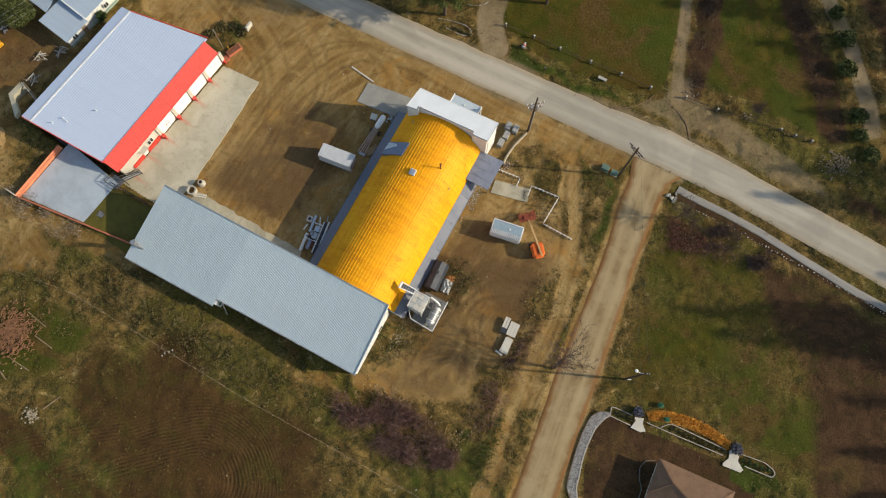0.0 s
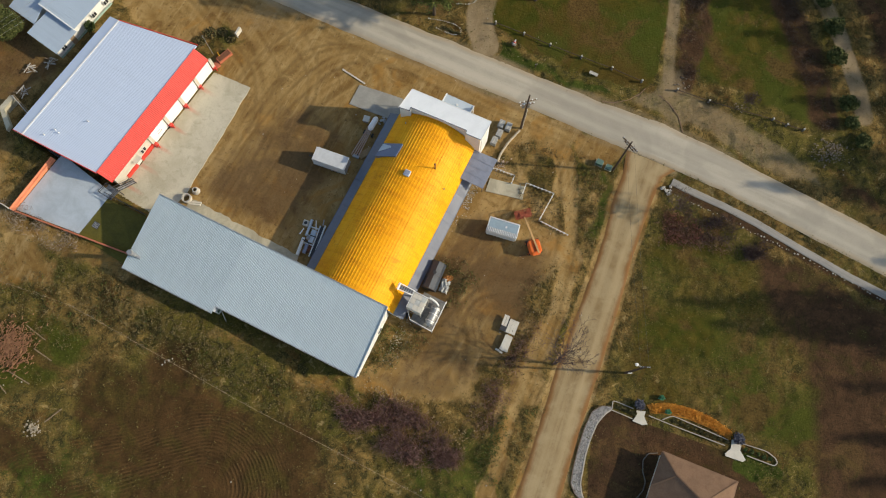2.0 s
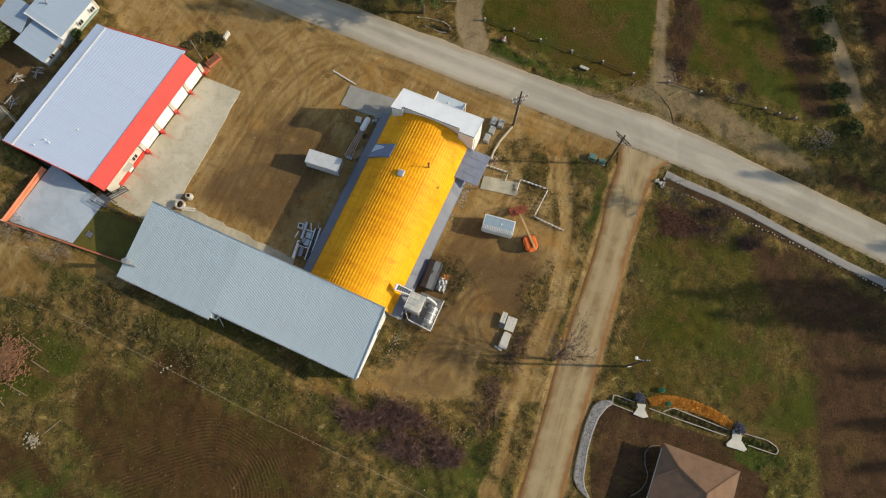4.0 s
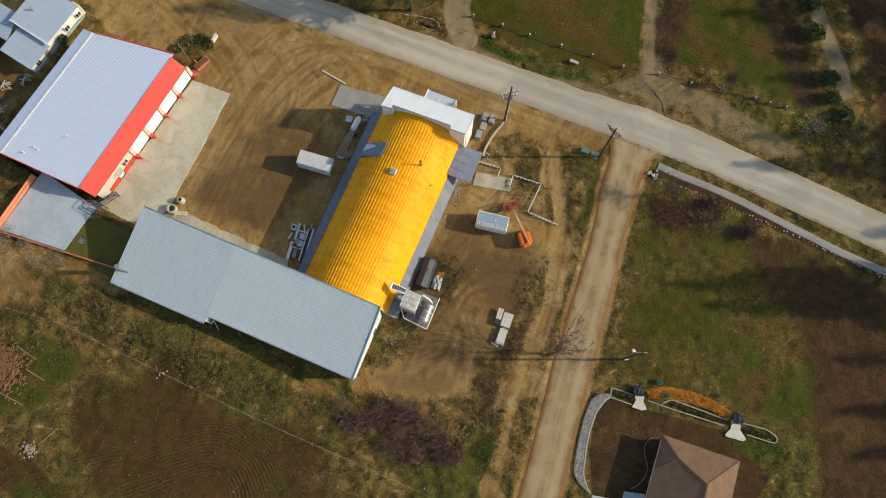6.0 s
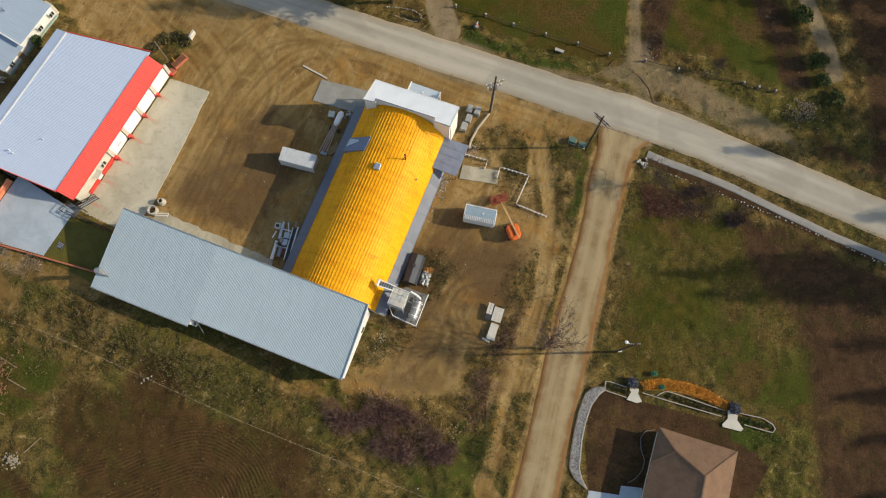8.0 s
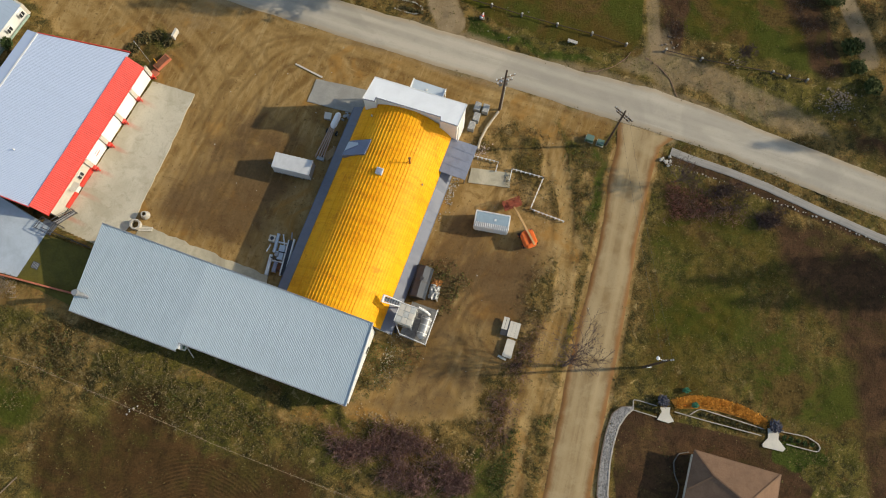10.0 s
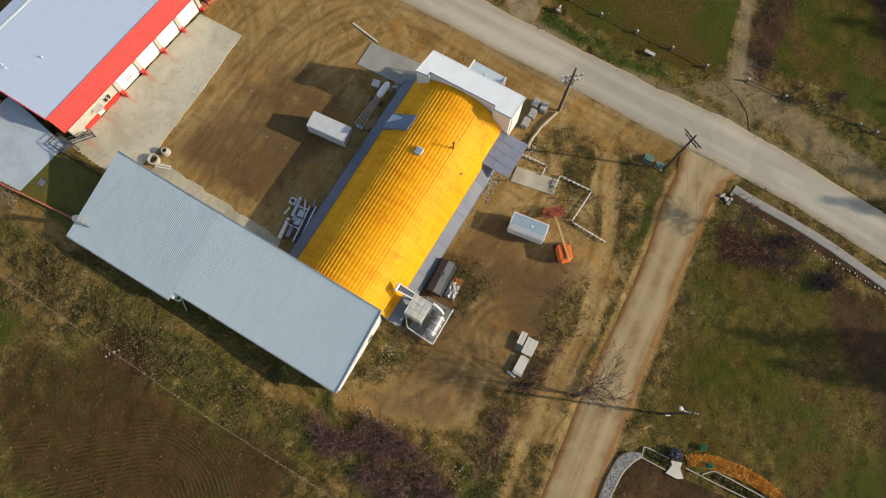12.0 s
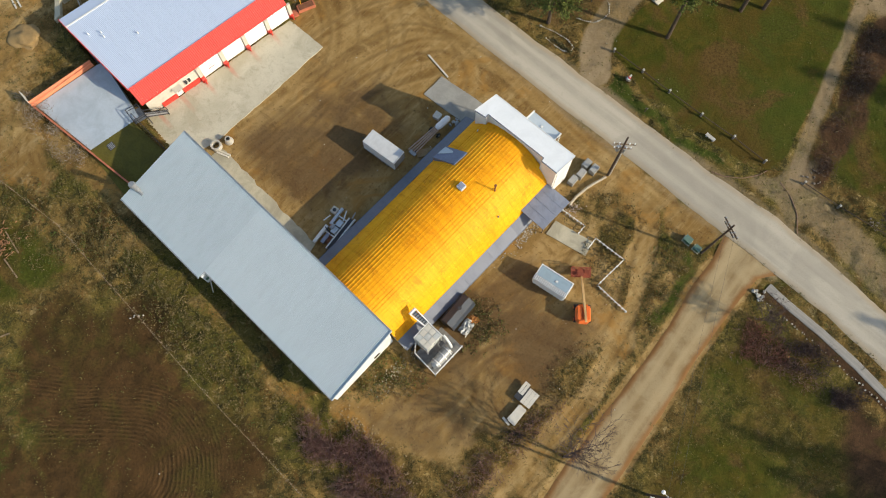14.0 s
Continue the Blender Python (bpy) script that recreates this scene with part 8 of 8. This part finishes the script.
# ---- weeds, brambles and litter ----
def scatter():
    rng = np.random.RandomState(77)
    n = 110000
    x, y = rng.uniform(-95, 84, n), rng.uniform(-22, 100, n)
    z = zones(x, y)
    bare = np.clip(z["dirt"] + z["gravel"] + z["soil"] * 0.95 + z["grass"] * 0.97 + z["plough"] * 0.96, 0, 1)
    for line_lo, line_up in ((ROAD_LO, ROAD_UP), (STREET_L, STREET_R)):
        bare = np.maximum(bare, inside(x, y, line_lo + line_up[::-1], 0.6))
    for o, turn in ((APRON, HALL_TURN), (COURT, HALL_TURN), (PAD, SHOP_TURN), (WALKWAY, SHOP_TURN), (LAWN, SHOP_TURN), ([(-57.5, 0), (-15, 0), (-15, 13.5), (-57.5, 13.5)], SHOP_TURN), ([(-31, 13), (-13.4, 13), (-13.4, 47.4), (-31, 47.4)], SHOP_TURN), ([(-85, 5), (-66, 5), (-66, 33), (-85, 33)], HALL_TURN)):
        bare = np.maximum(bare, inside(x, y, turned(o, turn), 0.3))
    bare = np.maximum(bare, along(x, y, PATH_MID, 1.0, 0.2))
    keep = rng.rand(n) < (1 - bare) * (0.25 + 0.75 * value_noise(x, y, 4.0, 6))
    c = np.stack([x, y, np.zeros(n)], 1)[keep]
    c = np.repeat(c, 3, 0) + rng.normal(size=(len(c) * 3, 3)) * (0.22, 0.22, 0.0)
    c[:, 2] = rng.uniform(0.0, 0.2, len(c)) + rise(c[:, 0], c[:, 1])
    tagged(quads("dry_weeds", leaves(c, 0.12, rng, 0.5), M_DRYWEED), "tufts of dry brown and olive weeds", "weeds", kind="stuff")

    def bramble(name, poly, count, h, material, label, seed):
        r = np.random.RandomState(seed)
        px, py = [p[0] for p in poly], [p[1] for p in poly]
        x, y = r.uniform(min(px), max(px), count * 3), r.uniform(min(py), max(py), count * 3)
        k = inside(x, y, poly, 2.0) * (1.5 * value_noise(x, y, 2.2, seed) - 0.25) > r.rand(count * 3) * 0.8
        base = np.stack([x, y, rise(x, y)], 1)[k][:count]
        d = r.normal(size=base.shape) * (1, 1, 0.5) + (0, 0, 0.8)
        d /= np.linalg.norm(d, axis=1)[:, None]
        l = (h * r.uniform(0.5, 1.3, len(base)))[:, None]
        start = base + (0, 0, 1) * r.uniform(0, 0.5 * h, len(base))[:, None]
        side = np.cross(d, r.normal(size=d.shape))
        side /= np.linalg.norm(side, axis=1)[:, None]
        side *= 0.028
        q = np.stack([start - side, start + side, start + d * l + side * 0.3, start + d * l - side * 0.3], 1)
        tagged(quads(name, q, material), label, "brambles", kind="stuff")

    bramble("bramble_thicket", [(-16.4, 5.4), (-10.6, 6.2), (-5.2, 3.9), (-0.3, 0.3), (3.6, -3.2), (1.8, -5.6), (-4.2, -4.6), (-11.2, -0.9), (-15.4, 2.2)], 7500, 1.3, M_BRAMBLE, "tangled leafless violet-brown bramble thicket", 31)
    bramble("dead_stalks", [(37.5, 33.5), (48.5, 32.0), (53, 26.5), (45, 27.5), (37, 29)], 900, 0.8, M_BRAMBLE, "thin patch of dead reddish stalks", 32)
    bramble("bank_stalks", [(3.7, 0.1), (7.0, 5.7), (9.7, 9.9), (14, 15), (17, 16.5), (15.4, 12.4), (12.6, 9.2), (11.1, 4.9), (7.7, 0.9), (4.9, -1.3)], 3000, 0.8, M_BRAMBLE, "dark dead stalks along the bank", 33)
    bramble("hedge_twigs", [(44, 58), (46.5, 58), (52, 84), (49, 84)], 3200, 0.7, M_HEDGE, "low leafless hedge beside the drive", 34)
    bramble("hedge_twigs", [(66.5, 48), (69.5, 48), (68.5, 62), (65.5, 80), (62.5, 80)], 3200, 0.7, M_HEDGE, "low leafless hedge along the lawn", 35)
    bramble("red_stalks", [(38.3, 35.6), (43.3, 34.6), (45.0, 30.5), (43.7, 28.6), (38.3, 29.2)], 1500, 0.6, leaf_material("red_stalk", (0.29, 0.120, 0.090), (0.14, 0.062, 0.046)), "patch of dead rust-red stalks", 36)

    bramble("brush_pile", [(-72.4, 38.4), (-69.3, 39.3), (-64.2, 35.5), (-57.6, 32.0), (-57.6, 30.2), (-60.4, 30.6), (-65.2, 33.2)], 2200, 0.7, leaf_material("grey_twig", (0.36, 0.30, 0.24), (0.17, 0.125, 0.09)), "grey dead brush heaped along the courtyard fence", 40)
    disc = lambda x, y, a: [(x + a * math.cos(t) * 1.25, y + a * math.sin(t) * 0.85) for t in (0, 0.8, 1.6, 2.4, 3.2, 4.0, 4.8, 5.6)]
    for k, (x, y, a) in enumerate(((47.3, 31.0, 2.4), (53.3, 27.2, 1.8))):
        bramble("violet_stalks", disc(x, y, a), 900, 1.1, leaf_material("violet_twig", (0.105, 0.070, 0.062), (0.062, 0.042, 0.038)), "leafless violet-brown shrub thicket on the grass", 37 + k)

    def tufts(name, areas, per, size, material, label, seed, high):
        """Separate weed clumps, each a handful of blades, within some areas."""
        r = np.random.RandomState(seed)
        out = []
        for poly, count in areas:
            px, py = [p[0] for p in poly], [p[1] for p in poly]
            x, y = r.uniform(min(px), max(px), count * 3), r.uniform(min(py), max(py), count * 3)
            k = (inside(x, y, poly, 1.5) > r.rand(count * 3)) & (value_noise(x, y, 2.6, seed) + r.normal(size=count * 3) * 0.12 > 0.42)
            out.append(np.stack([x, y], 1)[k][:count])
        base = np.concatenate(out)
        wide = r.uniform(0.12, 0.42, len(base))
        base, wide = np.repeat(base, per, 0), np.repeat(wide, per)
        c = np.zeros((len(base), 3))
        c[:, :2] = base + r.normal(size=base.shape) * wide[:, None]
        c[:, 2] = rise(c[:, 0], c[:, 1]) + r.uniform(0.02, high, len(c)) * (0.4 + wide)
        tagged(quads(name, leaves(c, size, r, 0.9), material), label, "weeds", kind="stuff")

    band_ = [(-50.4, 25.4), (-41.8, 20.2), (-31.1, 14.6), (-22.4, 9.4), (-16.3, 7.0), (-17, 3.9), (-24.4, 2.6), (-33.1, 7.0), (-46.3, 14.0), (-55.3, 19.0), (-61, 27.0)]
    rails_ = [(9.5, 45), (13, 47.5), (19, 47.5), (22, 45), (21.5, 38), (22.5, 31.5), (18, 32), (13.5, 39)]
    verge_ = [(24, 45.5), (29.5, 42.5), (28.5, 36), (26, 29), (24, 31), (24.6, 38)]
    plant_ = [(-9.6, 18.3), (-4.4, 16.7), (-1.0, 15.2), (-4.4, 10.8), (-9.8, 10.0), (-12.4, 9.0)]
    tank_ = [(-2, 28.5), (0.4, 27.6), (4.3, 27.3), (7.1, 24.5), (5.0, 20.4), (1.4, 19.0), (2.6, 23.4)]
    side_ = [(17, 25), (20, 24), (19.5, 18.5), (15.5, 13), (11, 8.5), (9, 9), (13, 16)]
    edge_ = [(5, -5), (10.5, 3.5), (9.8, -2), (8, -9)]
    strip_ = [(11.5, -4.5), (14.3, 2), (17.3, 7.7), (18, 7.5), (14.6, -1), (12, -8)]
    court_ = [(-74, 30), (-66, 27.5), (-55, 24), (-52, 20), (-60, 14), (-76, 18)]
    lane_ = [(41.2, 40.2), (48.6, 36.4), (60.6, 28.8), (74, 20.4), (74.4, 21.4), (60.9, 29.9), (49.0, 37.4), (42.8, 40.8)]
    tufts("dark_weeds", [(band_, 620), (rails_, 250), (verge_, 110), (plant_, 130), (tank_, 170), (side_, 150), (edge_, 60), (strip_, 40), (court_, 160)], 8, 0.11, leaf_material("dark_weed", (0.095, 0.076, 0.030), (0.145, 0.105, 0.042)), "dark brown-olive weed clumps on sand", 41, 0.5)
    tufts("straw_weeds", [(band_, 620), (plant_, 130), (tank_, 70), (side_, 110), (verge_, 60), (court_, 200), (lane_, 260)], 8, 0.11, leaf_material("straw", (0.24, 0.18, 0.09), (0.17, 0.125, 0.055)), "pale straw-coloured dead grass clumps", 42, 0.5)
    tufts("green_weeds", [(edge_, 260), (strip_, 150), (verge_, 80), (lane_, 200), (band_, 260), (court_, 160), (plant_, 170), (tank_, 90)], 8, 0.11, leaf_material("green_weed", (0.060, 0.090, 0.016), (0.105, 0.120, 0.030)), "green weed clumps among dead grass", 43, 0.4)
    # heap of split logs and planks at the field's edge
    r = random.Random(55)
    bm = B()
    for k in range(760):
        a, l = r.gauss(0.9, 0.5), r.uniform(0.12, 0.32)
        x, y, zz = -68.0 + r.gauss(0, 1.6), 15.3 + r.gauss(0, 1.9), r.uniform(0.1, 0.6)
        beam(bm, (x - math.cos(a) * l, y - math.sin(a) * l, zz), (x + math.cos(a) * l, y + math.sin(a) * l, zz + r.uniform(-0.1, 0.1)), 0.10, 0.10)
    tagged(part("log_heap", bm, plain("split_log", (0.40, 0.20, 0.10), 0.45, 2.0, 0.9)), "tumbled heap of split orange-brown logs", "logs", kind="stuff")
    for x, y, a, l in ((-63.0, 14.0, -35, 1.8), (-66.6, 10.6, -32, 2.2), (-64.4, 17.6, -38, 2.0), (-60.6, 4.4, 38, 1.6), (-69.0, 9.0, -50, 1.2)):
        t = thing("field_plank", pose(x, y, 0, 0, 0, a), "weathered plank lying in the weeds", "plank", "planks in the weeds")
        part("board", box(B(), -l, l, -0.08, 0.08, 0, 0.1), M_WOOD, t)
    bm = B()
    for k in range(80):
        lump(bm, (-63.6 + r.gauss(0, 0.6), 2.6 + r.gauss(0, 0.5), 0.12), r.uniform(0.06, 0.2), 0.7, 0.3, r)
    tagged(part("rubble_heap", bm, plain("beige_rubble", (0.42, 0.35, 0.25), 0.6, 1.5, 0.9)), "small pale heap of rubble", "rubble", kind="stuff")
    for name, u, v, su, sv, n_, mat_, lab_ in (("pink_rubble", -10.4, 44.3, 0.5, 0.7, 90, plain("pink_stone", (0.55, 0.43, 0.36), 0.7, 1.5, 0.9), "pale pinkish rubble heaped beside the canopy"), ("wall_rubble", -12.6, 36.6, 0.35, 2.2, 170, M_PALESTONE, "pale broken stones along the foot of the hall"), ("corner_rubble", -12.3, 9.5, 0.7, 2.6, 150, plain("grey_sand_stone", (0.42, 0.37, 0.27), 0.7, 1.5, 0.9), "pale stones and weeds by the workshop end wall")):
        bm = B()
        for k in range(n_):
            q = at_shop(u + r.gauss(0, su), v + r.gauss(0, sv)).translation
            lump(bm, (q.x, q.y, r.uniform(0.02, 0.12)), r.uniform(0.03, 0.11), 0.7, 0.3, r)
        tagged(part(name, bm, mat_), lab_, "rubble", kind="stuff")
    bm = B()
    for k in range(14):
        lump(bm, (r.uniform(-75, 10), r.uniform(-12, 28), 0.05), r.uniform(0.06, 0.15), 0.7, 0.3, r)
    fence = [(-71.6, 26.5), (-59.1, 21.8), (-42.7, 12.3), (-29.7, 4.7), (-15.2, -3.1), (-2.9, -9.8)]
    for k in range(6):
        lump(bm, (-42.8 + r.gauss(0, 0.4), 12.4 + r.gauss(0, 0.25), 0.1), r.uniform(0.08, 0.16), 0.7, 0.3, r)
    for k in range(120):
        lump(bm, (r.uniform(-30, 24), r.uniform(10, 72), 0.0), r.uniform(0.03, 0.09), 0.7, 0.3, r)
    tagged(part("loose_stones", bm, M_PALESTONE), "scattered small pale stones", "stones", kind="stuff")
    bm = B()
    for k in range(340):
        q = min(4, int(r.random() * 5))
        f = r.random()
        lump(bm, (fence[q][0] + (fence[q + 1][0] - fence[q][0]) * f + r.gauss(0, 0.16), fence[q][1] + (fence[q + 1][1] - fence[q][1]) * f + r.gauss(0, 0.16), 0.03), r.uniform(0.03, 0.085), 0.5, 0.4, r)
    tagged(part("boundary_clods", bm, plain("dusty_clod", (0.30, 0.245, 0.165), 0.6, 1.5, 0.95)), "thin line of dusty clods along the field boundary", "clods", kind="stuff")


def build_drive_kerbs():
    brown = plain("brown_edging", (0.27, 0.16, 0.11), 0.7, 1.5, 0.9)
    for line in ([(29.9, 54.6), (31.8, 54.3), (34.5, 54.7), (36.8, 55.9), (37.8, 56.9)], [(39.8, 55.6), (41.6, 53.8), (42.9, 51.5), (43.4, 48.3)]):
        kerb(line, "low brown edging curving round the lawn corner", 0.1, brown, 0.1)


for make in (build_drive_kerbs, build_brown_house, build_garden, build_grey_house, build_vehicles, build_fences, build_roadside, build_campsite, scatter):
    make()

# what stands on the terrace is lifted with it
TERRACE = ("white_house", "corner_shrub", "scrap_timber", "yellow_loader", "blue_truck", "steel_gate", "rusty_pipe", "metal_junk", "concrete_ramp", "loose_plank", "sand_heap", "board_fence", "low_wall", "drain_grate", "dark_fence", "leafy_tree")
for ob in list(bpy.data.objects):
    if ob.parent is None and ob.name.split(".")[0] in TERRACE:
        m = ob.matrix_basis.copy()
        m.translation = Vector((m.translation.x * (1 - RISE / 121), m.translation.y * (1 - RISE / 121), RISE))
        ob.matrix_basis = m
